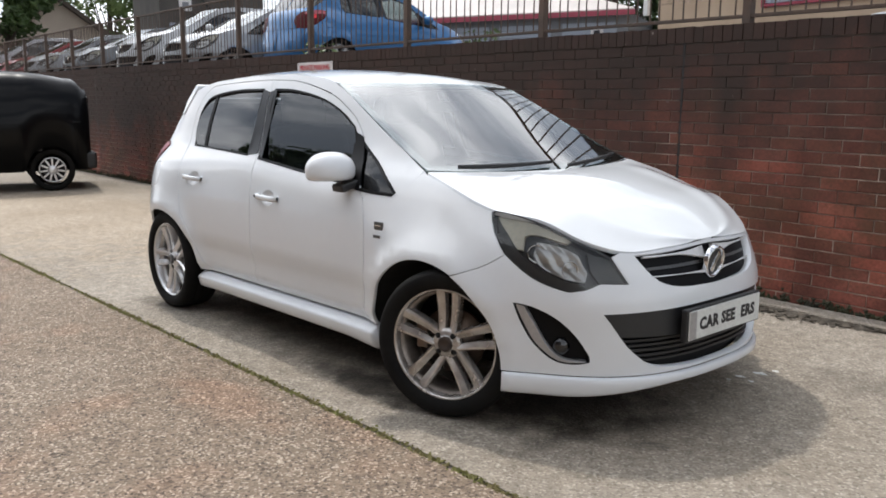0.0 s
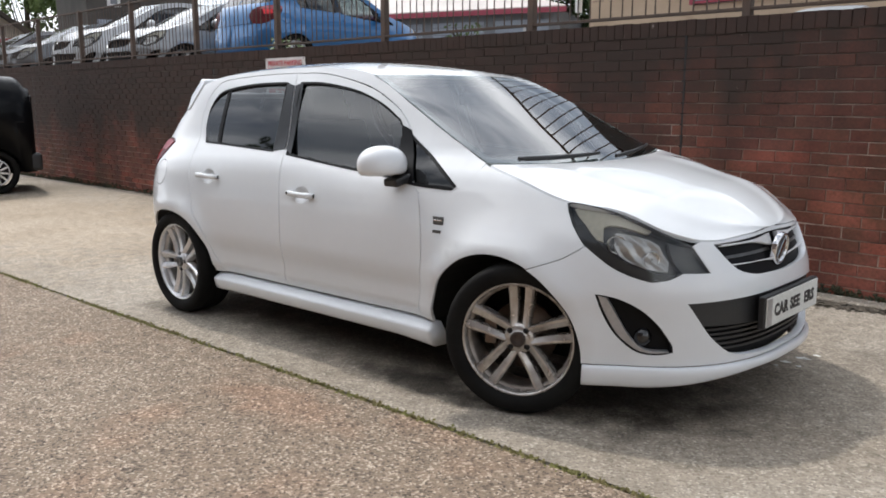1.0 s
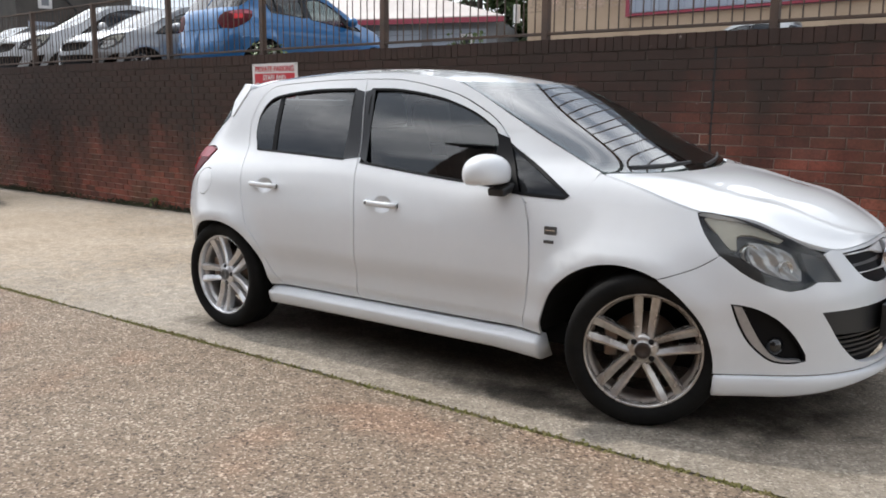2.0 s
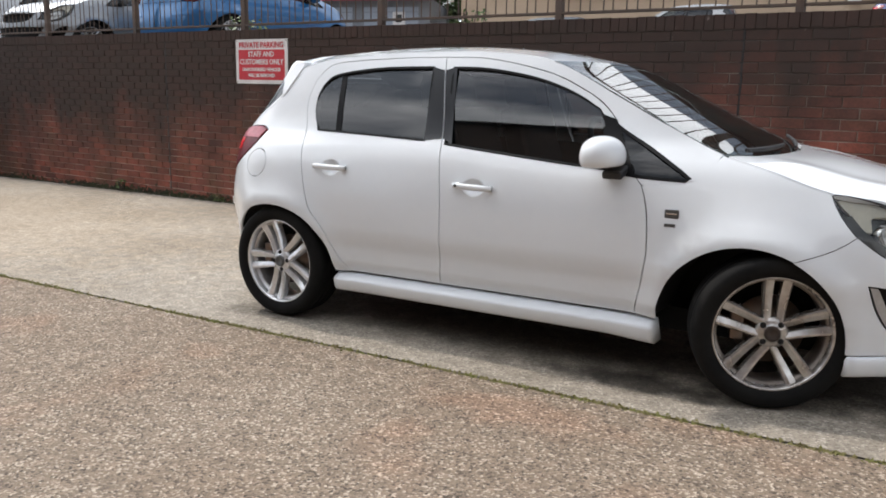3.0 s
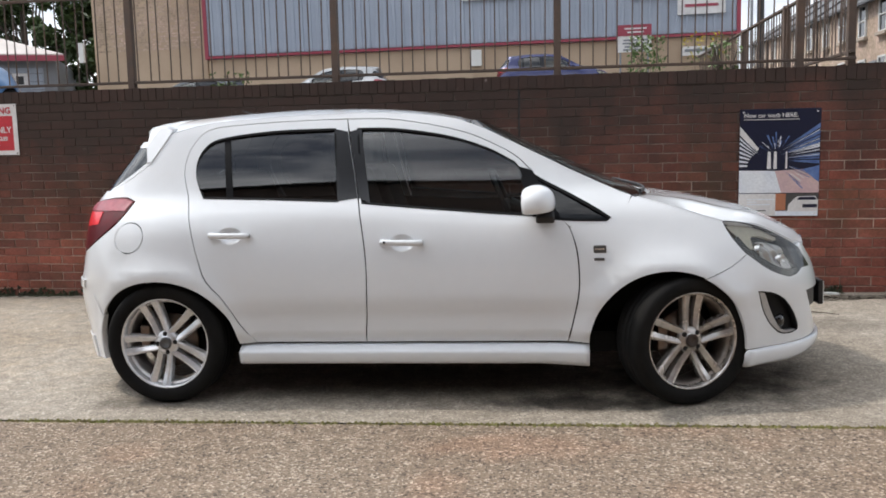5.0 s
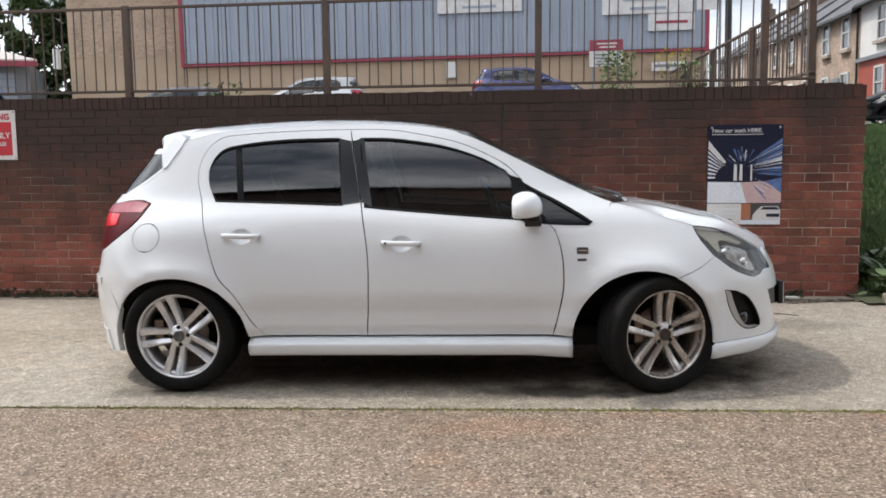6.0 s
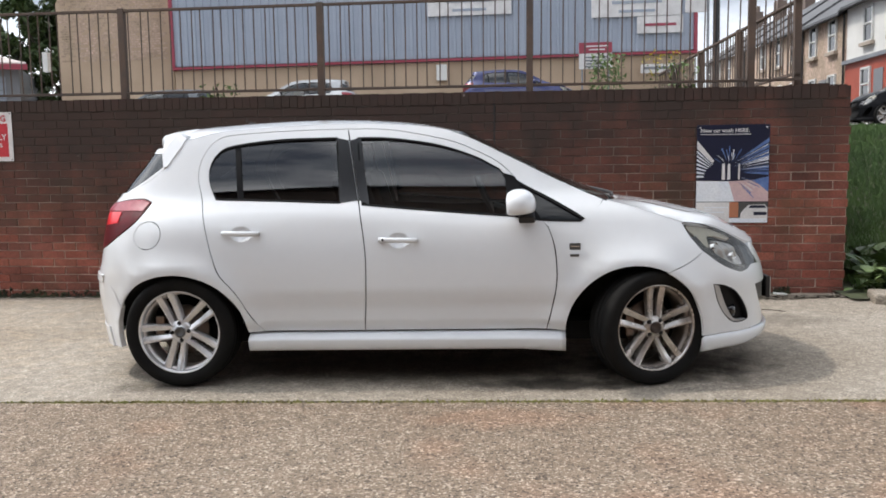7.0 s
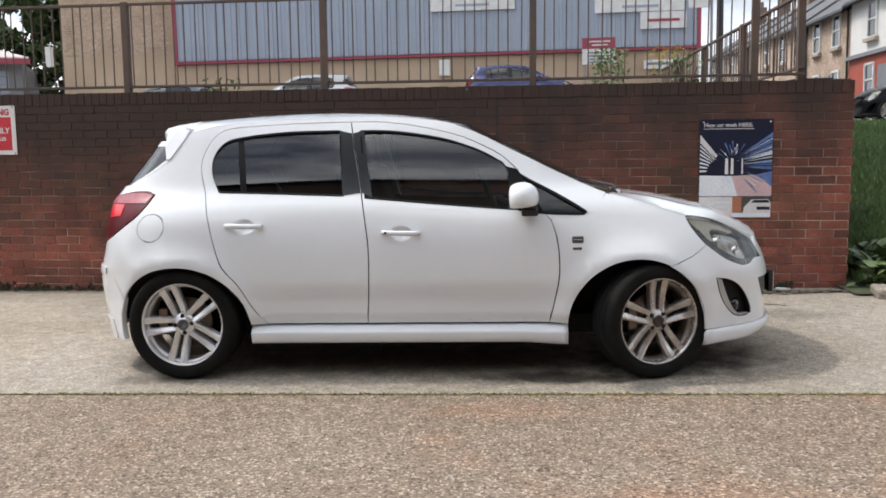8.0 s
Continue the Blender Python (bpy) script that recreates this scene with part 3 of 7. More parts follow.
def panel(name, outline, fn, holes=(), step=0.045, rim=0.014, lift=0.0, mirror=False, out=None):
    """A sheet cut from the smooth surface fn by an outline with holes, with turned-in edges and the surface's own normals.
    out: a direction that the outside faces, to tell the sides apart."""
    loops = [list(outline)] + [list(h) for h in holes]
    pts, cons = [], []
    for lp in loops:
        k = len(pts)
        pts += lp
        cons += [(k + i, k + (i + 1) % len(lp)) for i in range(len(lp))]
    edge = np.array(pts)
    lo, hi = edge.min(0), edge.max(0)
    gx, gy = np.meshgrid(np.arange(lo[0] + step / 2, hi[0], step), np.arange(lo[1] + step / 2, hi[1], step), indexing="ij")
    grid = np.stack([gx.ravel(), gy.ravel()], 1)
    if len(grid):
        ok = inside(loops[0], grid)
        for h in loops[1:]:
            ok &= ~inside(h, grid)
        grid = grid[ok]
    if len(grid):
        far = np.array([np.min(np.sum((edge - g) ** 2, 1)) for g in grid]) > (step * 0.38) ** 2
        grid = grid[far]
    every = [Vector(p) for p in pts] + [Vector(p) for p in grid]
    vo, _, fo, *_ = delaunay_2d_cdt(every, cons, [], 0, 1e-6)
    uv = np.array([(v.x, v.y) for v in vo])
    tri = np.array([f for f in fo if len(f) == 3])
    cen = uv[tri].mean(1)
    ok = inside(loops[0], cen)
    for h in loops[1:]:
        ok &= ~inside(h, cen)
    tri = tri[ok]
    pos = fn(uv[:, 0], uv[:, 1])
    nor = normals_of(fn, uv)
    mid = len(uv) // 2
    flip = out is not None and float(np.dot(nor.mean(0), out)) < 0
    if flip:
        nor = -nor
    face_n = np.cross(pos[tri[:, 1]] - pos[tri[:, 0]], pos[tri[:, 2]] - pos[tri[:, 0]])
    back = np.sum(face_n * nor[tri[:, 0]], 1) < 0
    tri[back] = tri[back][:, ::-1]
    pos = pos + nor * lift
    verts, norms, faces = [tuple(p) for p in pos], [tuple(q) for q in nor], [tuple(int(i) for i in t) for t in tri]
    if rim:
        count = {}
        for t in faces:
            for a, b in ((t[0], t[1]), (t[1], t[2]), (t[2], t[0])):
                count[(a, b)] = count.get((a, b), 0) + 1
        for (a, b) in [e for e in count if (e[1], e[0]) not in count]:
            k = len(verts)
            pa, pb, na, nb = pos[a], pos[b], nor[a], nor[b]
            side = np.cross(pb - pa, na)
            side = side / (np.linalg.norm(side) + 1e-12)
            soft = side * 0.8 + na * 0.6
            verts += [tuple(pa), tuple(pb), tuple(pb - nb * rim), tuple(pa - na * rim)]
            norms += [tuple(soft), tuple(soft), tuple(side), tuple(side)]
            faces.append((k + 1, k, k + 3, k + 2))
    if mirror:
        verts = [(x, -y, z) for x, y, z in verts]
        norms = [(x, -y, z) for x, y, z in norms]
        faces = [f[::-1] for f in faces]
    me = mesh(name, verts, faces, True)
    me.normals_split_custom_set_from_vertices([tuple(q) for q in norms])
    return me


# ---- the lines along which the panels part (u, z) ----
roof_rail = curve((-1.46, 1.325), (-1.2, 1.368), (-0.9, 1.390), (-0.4, 1.405), (-0.09, 1.397), (0.253, 1.345), (0.558, 1.200), (0.803, 1.076), (1.035, 0.972),
                  (1.2, 0.926), (1.43, 0.845), (1.62, 0.812), (1.756, 0.745), (1.86, 0.712), (2.1, 0.712), (2.35, 0.722), (2.6, 0.712), (2.84, 0.712))
CENTRE_U = FRONT_X + FRONT_L
REAR_SEAM = [(-0.795, 0.293), (-0.868, 0.395), (-0.935, 0.520), (-1.010, 0.610), (-1.050, 0.718), (-1.088, 0.866), (-1.130, 0.998), (-1.205, 1.150), (-1.200, 1.262), (-1.120, 1.335), (-0.960, 1.362), (-0.640, 1.376), (-0.336, 1.378)]
MID_SEAM = [(-0.248, 0.293), (-0.228, 0.527), (-0.228, 0.733), (-0.262, 0.968), (-0.336, 1.378)]
FRONT_TOP = [(-0.336, 1.378), (-0.091, 1.366), (0.214, 1.303), (0.40, 1.226), (0.50, 1.165), (0.560, 1.105)]
FRONT_SEAM = [(0.560, 1.105), (0.600, 1.02), (0.68, 0.90), (0.734, 0.841), (0.764, 0.748), (0.776, 0.635), (0.770, 0.512), (0.722, 0.293)]
REAR_WIN = [(-1.053, 1.010), (-1.115, 1.110), (-1.128, 1.200), (-1.075, 1.268), (-0.940, 1.305), (-0.690, 1.328), (-0.392, 1.330), (-0.362, 0.980), (-0.70, 0.996)]
FRONT_WIN = [(-0.246, 0.968), (-0.282, 1.328), (-0.091, 1.319), (0.155, 1.278), (0.340, 1.218), (0.455, 1.158), (0.505, 1.115), (0.560, 0.950), (0.575, 0.893), (0.20, 0.925)]
QUARTER_WIN = [(0.552, 1.095), (0.620, 1.052), (0.755, 0.980), (0.880, 0.906), (0.925, 0.875), (0.905, 0.862), (0.750, 0.868), (0.640, 0.880), (0.625, 0.900), (0.590, 0.98)]


def corner_line(pts, sharp=(), step=0.03, closed=True):
    """A closed outline that is smooth but for corners at the given indices."""
    n = len(pts)
    if not sharp:
        return through_points(pts, step, True)
    sharp = sorted(sharp)
    out = []
    for a, b in zip(sharp, sharp[1:] + [sharp[0] + n]):
        seg = [pts[i % n] for i in range(a, b + 1)]
        out += through_points(seg, step)[:-1]
    return out


def arch(ax, a0, a1, rx=None, rz=None, n=22):
    """Part of a wheel opening's edge, from a0 to a1 degrees, as (u, z)."""
    out = []
    cx, wx, wz = ARCHES[0] if ax > 0 else ARCHES[1]
    rx, rz = rx or wx, rz or wz
    for k in range(n + 1):
        a = radians(a0 + (a1 - a0) * k / n)
        x, z = cx + rx * math.cos(a), 0.268 + rz * math.sin(a)
        out.append((u_of_x(x, z), z))
    return out


def mirror_front(pts):
    return [(2 * CENTRE_U - u, z) for u, z in pts]


def edge_at(u):
    """The line where the top panels meet the sides."""
    return shell(u, roof_rail(u))


roof_mid_z = curve((-1.50, 1.405), (-1.3, 1.425), (-1.065, 1.440), (-0.526, 1.452), (-0.172, 1.436), (0.10, 1.402), (0.31, 1.350))
screen_mid_z = curve((0.30, 1.352), (0.42, 1.304), (0.695, 1.168), (0.95, 1.040), (1.17, 0.948))
bonnet_mid_z = curve((1.17, 0.955), (1.3, 0.943), (1.55, 0.893), (1.75, 0.832), (1.85, 0.778), (1.912, 0.740), (1.932, 0.724))


def spread(e, xm, zm, k, power=2.0):
    """Across from the edge point e on the right to the one on the left, through the middle (xm, zm); k runs from -1 to 1."""
    bow = 1 - np.abs(k) ** power
    return np.stack([e[..., 0] + (xm - e[..., 0]) * bow, -k * e[..., 1], e[..., 2] + (zm - e[..., 2]) * bow], -1)


def roof_fn(t, k):
    u = -1.46 + t * (0.235 + 1.46)
    xm = u + 0.075 * smooth01((u + 0.3) / 0.5)
    return spread(edge_at(u), xm, roof_mid_z(xm), k, 2.2)


_t = np.linspace(-0.02, 1.06, 60)
SCREEN_EDGE = [np.polyfit(_t, q, 3) for q in edge_at(0.235 + _t * 0.80).T]
SCREEN_MID = np.polyfit(_t, screen_mid_z(0.31 + _t * 0.86), 2)


def screen_fn(t, k):
    """The windscreen: an even sheet between smooth edges."""
    t = np.asarray(t, float)
    e = np.stack([np.polyval(c, t) for c in SCREEN_EDGE], -1)
    return spread(e, 0.31 + t * 0.86, np.polyval(SCREEN_MID, t), k, 2.0)


def bonnet_fn(t, k):
    u = 1.035 + t * (CENTRE_U - 1.035)
    xm = 1.17 + np.sin(np.clip(t, 0, 1) * np.pi / 2) * (1.934 - 1.17)
    p = spread(edge_at(u), xm, bonnet_mid_z(xm), k, 2.0)
    p[..., 2] += 0.010 * np.exp(-((np.abs(k) - 0.70) / 0.12) ** 2) * smooth01((1 - t) * 3) * smooth01(t * 5)
    return p


# ---- the parts of a car ----
def wheel_meshes():
    """Tyre, rim barrel, one pair of spokes, hub, bolt; the wheel's axis is y and its face looks to -y."""
    out = {}
    out["tyre"] = lathe("tyre", [(0.222, -0.082), (0.230, -0.097), (0.252, -0.107), (0.280, -0.106), (0.294, -0.096), (0.301, -0.078), (0.303, -0.04), (0.3005, -0.036), (0.3005, -0.031), (0.303, -0.027),
                                 (0.303, 0.0), (0.3005, 0.004), (0.3005, 0.009), (0.303, 0.013), (0.303, 0.04), (0.3005, 0.044), (0.3005, 0.049), (0.302, 0.053), (0.301, 0.078), (0.294, 0.096), (0.278, 0.106), (0.25, 0.105), (0.228, 0.09)], 64)
    out["rim"] = lathe("rim", [(0.211, -0.050), (0.2135, -0.070), (0.2155, -0.082), (0.219, -0.089), (0.225, -0.093), (0.2275, -0.089), (0.2265, -0.080), (0.223, -0.06)], 64)
    out["barrel"] = lathe("barrel", [(0.228, -0.06), (0.205, -0.056), (0.200, -0.03), (0.202, 0.05), (0.214, 0.09), (0.228, 0.09)], 48)
    # the two spokes of a pair part towards the rim
    for key, sd in (("spoke_a", -1), ("spoke_b", 1)):
        bm = bmesh.new()
        rows = []
        for i in range(9):
            f = i / 8
            r = 0.046 + f * (0.2185 - 0.046)
            off = sd * (0.0245 + 0.0115 * f)
            w = 0.0140 + 0.0055 * f
            y = -0.072 - 0.010 * f + 0.010 * math.sin(f * math.pi)
            row = []
            for dx, dy in ((-w * 1.15, 0.040), (-w, 0.009), (-w * (0.25 - 0.4 * sd), 0.0), (w * (0.25 + 0.4 * sd), 0.0), (w, 0.009), (w * 1.15, 0.040)):
                row.append(bm.verts.new((off + dx, y + dy, r)))
            rows.append(row)
        for a, b in zip(rows, rows[1:]):
            for i in range(5):
                bm.faces.new((a[i], a[i + 1], b[i + 1], b[i]))
        bm.faces.new(rows[-1])
        bm.faces.new(rows[0][::-1])
        out[key] = from_bm("spoke", bm, smooth=False)
    out["hub"] = lathe("hub", [(0.0, -0.082), (0.024, -0.082), (0.027, -0.079), (0.028, -0.074), (0.045, -0.072), (0.060, -0.066), (0.064, -0.055), (0.060, -0.03), (0.0, -0.03)], 40)
    out["bolt"] = lathe("bolt", [(0.0, -0.0745), (0.0105, -0.0745), (0.012, -0.071), (0.012, -0.055), (0.0, -0.055)], 12)
    out["disc"] = lathe("disc", [(0.0, -0.012), (0.07, -0.012), (0.072, -0.002), (0.135, -0.002), (0.135, 0.018), (0.0, 0.018)], 40)
    bm = box_bm((0.05, 0.05, 0.12), (-0.125, -0.012, 0.02))
    out["caliper"] = from_bm("caliper", bm, bevel=0.008)
    out["cap"] = lathe("cap", [(0.0, -0.0835), (0.016, -0.0835), (0.018, -0.0865), (0.028, -0.0865), (0.031, -0.083), (0.031, -0.07), (0.0, -0.07)], 28)
    return out


def put_wheel(car, meshes, m, face, flip=False, spin=0.0, caliper=True):
    """A wheel under a car: tyre, rim with its spokes, hub, bolts, cap, disc and caliper."""
    turn = m @ (pose(0, 0, 0, 0, 0, 180) if flip else Matrix())
    hub = new("wheel")
    hub.parent, hub.matrix_basis = car, turn
    hub["label"] = "twin-spoke alloy wheel, dull with brake dust" if face is M["alloy_dusty"] else "bright twin-spoke alloy wheel"
    tilt = pose(0, 0, 0, 0, spin, 0)
    put("tyre", meshes["tyre"], M["rubber"], hub, "black low-profile tyre")
    put("rim", meshes["rim"].copy(), face, hub, m=tilt)
    put("rim_barrel", meshes["barrel"].copy(), M["barrel_dusty"] if face is M["alloy_dusty"] else M["barrel"], hub, "inner rim barrel brown with brake dust" if face is M["alloy_dusty"] else "silver inner rim barrel")
    for key in ("spoke_a", "spoke_b"):
        sp = meshes[key].copy()
        sp.materials.append(face)
        for k in range(5):
            put("spoke", sp, None, hub, m=tilt @ pose(0, 0, 0, 0, 72 * k, 0))
    put("wheel_hub", meshes["hub"].copy(), face, hub, m=tilt)
    bl = meshes["bolt"].copy()
    bl.materials.append(M["dark"])
    for k in range(4):
        a = radians(90 * k + 45 + spin)
        put("bolt", bl, None, hub, m=pose(0.046 * math.cos(a), 0, 0.046 * math.sin(a)))
    put("hub_cap", meshes["cap"].copy(), M["rusty"] if face is M["alloy_dusty"] else M["lamp_grey"], hub, "rusty open hub centre" if face is M["alloy_dusty"] else "")
    put("brake_disc", meshes["disc"].copy(), M["steel"], hub)
    if caliper:
        put("brake_caliper", meshes["caliper"].copy(), M["steel"], hub)
    return hub


WHEELS = wheel_meshes()
for _k in ("tyre",):
    WHEELS[_k].materials.append(M["rubber"])


def both(name, outline, fn, material, car, label="", holes=(), **kw):
    """A panel on the right side and its twin on the left."""
    kw.setdefault("out", (0, -1, 0))
    put(name, panel(name, outline, fn, holes, **kw), material, car, label)
    put(name, panel(name, outline, fn, holes, mirror=True, **kw), material, car, label)


def inset(fn, d, right=True):
    """The same surface, d further in."""
    def at(u, v):
        u, v = np.atleast_1d(np.asarray(u, float)), np.atleast_1d(np.asarray(v, float))
        n = normals_of(fn, np.stack([u.ravel(), v.ravel()], 1)).reshape(u.shape + (3,))
        p = fn(u, v)
        s = np.sign(np.sum(n * (p - np.array([p[..., 0].mean() * 0.9, 0, 0.6])), -1, keepdims=True).mean())
        return p - n * s * d
    return at


def glass_fn(u, z):
    """The side glass: evenly bowed between the waistline and the roof."""
    u, z = np.asarray(u, float), np.asarray(z, float)
    p = shell(u, z)
    lo, hi = shell(u, np.full_like(z, 0.99))[..., 1], shell(u, np.full_like(z, 1.33))[..., 1]
    s = (z - 0.99) / 0.34
    p[..., 1] = lo + (hi - lo) * s - 0.040 * s * (1 - s)
    return p


HEADLIGHT = [(1.425, 0.840), (1.50, 0.838), (1.618, 0.806), (1.756, 0.738), (1.845, 0.690), (1.885, 0.592), (1.785, 0.597), (1.735, 0.575), (1.677, 0.566), (1.574, 0.608), (1.487, 0.690), (1.446, 0.770)]
HEAD_SHARP = (4, 5, 6)
NOSE_SEAM = arch(AXLE_X, 63, 62, n=1)[0]
FOG = [(1.498, 0.518), (1.557, 0.508), (1.622, 0.470), (1.680, 0.400), (1.722, 0.325), (1.724, 0.300), (1.690, 0.291), (1.640, 0.291), (1.597, 0.307), (1.547, 0.362), (1.515, 0.432)]
INTAKE = [(1.778, 0.487), (2.02, 0.492), (CENTRE_U, 0.497), (2.68, 0.492), (2.922, 0.487), (2.870, 0.390), (2.81, 0.322), (2.73, 0.274), (2.57, 0.259), (CENTRE_U, 0.256), (2.13, 0.259), (1.97, 0.274), (1.89, 0.322), (1.83, 0.390)]
GRILLE = [(1.930, 0.692), (2.11, 0.697), (CENTRE_U, 0.706), (2.59, 0.697), (2.770, 0.692), (2.737, 0.643), (2.69, 0.594), (2.60, 0.568), (2.45, 0.560), (CENTRE_U, 0.557), (2.25, 0.560), (2.10, 0.568), (2.01, 0.594), (1.963, 0.643)]
TAIL = [(-1.405, 1.003), (-1.453, 1.020), (-1.548, 1.018), (-1.658, 1.0), (-1.76, 0.985), (-1.86, 0.92), (-1.88, 0.84), (-1.82, 0.757), (-1.70, 0.745), (-1.607, 0.780), (-1.518, 0.838), (-1.448, 0.898), (-1.413, 0.958)]


def build_hatchback(name, label, m, paint, step=0.045, detail=True, steer=0.0):
    car = thing(name, label, "car", m, group="parked cars")
    P = paint
    rear_seam, mid_seam = through_points(REAR_SEAM), through_points(MID_SEAM)
    front_top, front_seam = through_points(FRONT_TOP), through_points(FRONT_SEAM)
    rear_win = corner_line(REAR_WIN, (0, 6, 7))
    front_win = corner_line(FRONT_WIN, (0, 1, 7, 8))
    quarter = corner_line(QUARTER_WIN, (0, 4, 5, 8))
    gap = 0.0034

    # doors
    cups = {}
    for key, x0, x1, z0, z1 in (("front", -0.150, 0.052, 0.788, 0.782), ("rear", -0.992, -0.792, 0.836, 0.830)):
        xc, zc = (x0 + x1) / 2, (z0 + z1) / 2
        cups[key] = [(xc + 0.060 * math.cos(a), zc + (0.038 if math.sin(a) > 0 else 0.046) * math.sin(a)) for a in np.linspace(0, 2 * math.pi, 29)[:-1]] if detail else []
    cut = lambda key: [cups[key]] if detail else []
    sill_line = [(u, 0.293) for u in np.linspace(-0.795, -0.248, 16)[1:-1]]
    rdoor = rear_seam + mid_seam[::-1][1:] + [(u, z) for u, z in sill_line[::-1]]
    rdoor = shrink(rdoor, gap)
    both("rear_door", rdoor, shell, P, car, holes=[rear_win] + cut("rear"), step=step)
    fsill = [(u, 0.293) for u in np.linspace(-0.248, 0.722, 26)[1:-1]]
    fdoor = shrink(mid_seam + front_top[1:] + front_seam[1:] + fsill[::-1], gap)
    both("front_door", fdoor, shell, P, car, holes=[front_win] + cut("front"), step=step)

    # the side of the body: rear quarter, roof edge and pillars, in one piece
    rail_u = np.linspace(1.03, -1.455, 84)
    rail = [(float(u), float(roof_rail(u)) - 0.002) for u in rail_u]
    d_edge = through_points([(-1.455, 1.323), (-1.450, 1.26), (-1.432, 1.193)])[:-1] + through_points([(-1.432, 1.193), (-1.498, 1.12), (-1.578, 1.06), (-1.60, 1.012)])
    lamp = through_points([(-1.60, 1.012), (-1.548, 1.0205), (-1.453, 1.0225), (-1.403, 1.004), (-1.413, 0.956), (-1.448, 0.896), (-1.518, 0.836), (-1.607, 0.778), (-1.70, 0.743)])
    bump = through_points([(-1.70, 0.743), (-1.66, 0.66), (-1.56, 0.545)])
    ra = [q for q in arch(-AXLE_X, 152, 4) if q[1] < 0.64]
    body = rail + d_edge[1:] + lamp[1:] + bump[1:] + ra + [(-0.80, 0.2935)] + rear_seam[1:] + front_top[1:] + through_points([FRONT_SEAM[0], FRONT_SEAM[1], FRONT_SEAM[2], FRONT_SEAM[3]])[1:] + [(0.80, 0.846), (0.87, 0.853), (0.945, 0.868), (0.99, 0.915)]
    cap_ring = [(-1.372 + 0.069 * math.cos(a), 0.830 + 0.076 * math.sin(a)) for a in np.linspace(0, 2 * math.pi, 33)[:-1]]
    both("side_panel", shrink(body, gap * 0.5), shell, P, car, holes=[quarter, cap_ring], step=step)
    both("fuel_flap", shrink(cap_ring, gap * 1.5), shell, P, car, step=step)

    # wings
    top_u = np.linspace(1.03, 1.425, 14)
    lower = through_points([(0.722, 0.293), (0.770, 0.512), (0.776, 0.635), (0.764, 0.748), (0.734, 0.841)])
    wing = lower + [(0.80, 0.846), (0.87, 0.853), (0.945, 0.868), (0.99, 0.915)] + [(float(u), float(roof_rail(u)) - 0.003) for u in top_u] + through_points([(1.425, 0.838), (1.446, 0.770), (1.487, 0.690)])[1:]
    wing += through_points([(1.487, 0.690), (1.415, 0.642), NOSE_SEAM])[1:] + [q for q in arch(AXLE_X, 64, 177)]
    both("front_wing", shrink(wing, gap), shell, P, car, step=step)
    run = through_points([(0.741, 0.8425), (0.80, 0.846), (0.87, 0.853), (0.945, 0.868), (0.99, 0.915), (1.02, 0.965)])
    both("pillar_foot", [(u, z + 0.010) for u, z in run] + [(u, z - 0.010) for u, z in run[::-1]], shell, P, car, lift=-0.0007, rim=0.0, step=0.05)

    # sills
    for sd in (-1, 1):
        xs = np.linspace(-0.879, 0.820, 60)
        sv, sf = [], []
        prof = [(-0.012, 0.286), (0.008, 0.284), (0.020, 0.279), (0.050, 0.260), (0.056, 0.253), (0.057, 0.245), (0.048, 0.208), (0.040, 0.193), (0.026, 0.186), (-0.07, 0.183)]
        for x in xs:
            y0 = abs(float(shell(np.clip(x, -0.50, 0.46), np.array(0.295))[1])) - 0.010
            fl = 0.005 * (math.exp(-((x - 0.82) / 0.10) ** 2) + math.exp(-((x + 0.87) / 0.10) ** 2))
            drop = -0.012 * smooth01((x - 0.55) / 0.3) + 0.004
            sv += [(float(x), sd * (y0 + d + fl), z + float(drop) * (0.294 - z) / 0.1) for d, z in prof]
        n = len(prof)
        sf = [(i * n + j, i * n + j + 1, (i + 1) * n + j + 1, (i + 1) * n + j) for i in range(len(xs) - 1) for j in range(n - 1)]
        sf += [tuple(range(n)), tuple(range((len(xs) - 1) * n, len(xs) * n))]
        bm = bmesh.new()
        vs = [bm.verts.new(v) for v in sv]
        for f in sf:
            bm.faces.new([vs[q] for q in f])
        put("side_skirt", from_bm("side_skirt", bm, smooth=True), P, car)

    # bumpers
    lamp_edge = through_points([HEADLIGHT[i] for i in (10, 9, 8, 7, 6)]) + [(1.83, 0.5945), HEADLIGHT[5]] + through_points([HEADLIGHT[5], HEADLIGHT[4]])[1:]
    fa = arch(AXLE_X, 62, -3, n=18)[::-1]
    half = [NOSE_SEAM] + through_points([NOSE_SEAM, (1.415, 0.642), (1.487, 0.690)])[1:] + lamp_edge[1:]
    half += [(float(u), float(roof_rail(u)) - 0.004) for u in np.linspace(1.88, CENTRE_U, 16)]
    low = [(float(u), 0.246 + 0.003 * smooth01((u - 1.75) / 0.7)) for u in np.linspace(fa[0][0], CENTRE_U, 26)]
    outline = half + mirror_front(half)[::-1][1:] + mirror_front(fa)[::-1] + [q for q in mirror_front(low)] + low[::-1][1:] + fa
    fog, intake, grille = corner_line(FOG, (0,), 0.02), corner_line(INTAKE, (0, 4)), corner_line(GRILLE, (0, 4))
    put("front_bumper", panel("front_bumper", outline, shell, [fog, mirror_front(fog), intake, grille], step=step, rim=0.03, out=(1, 0, 0)), P, car)
    verts, faces, rows = [], [], 72
    lip_us = np.linspace(fa[0][0] + 0.004, 2 * CENTRE_U - fa[0][0] - 0.004, rows)
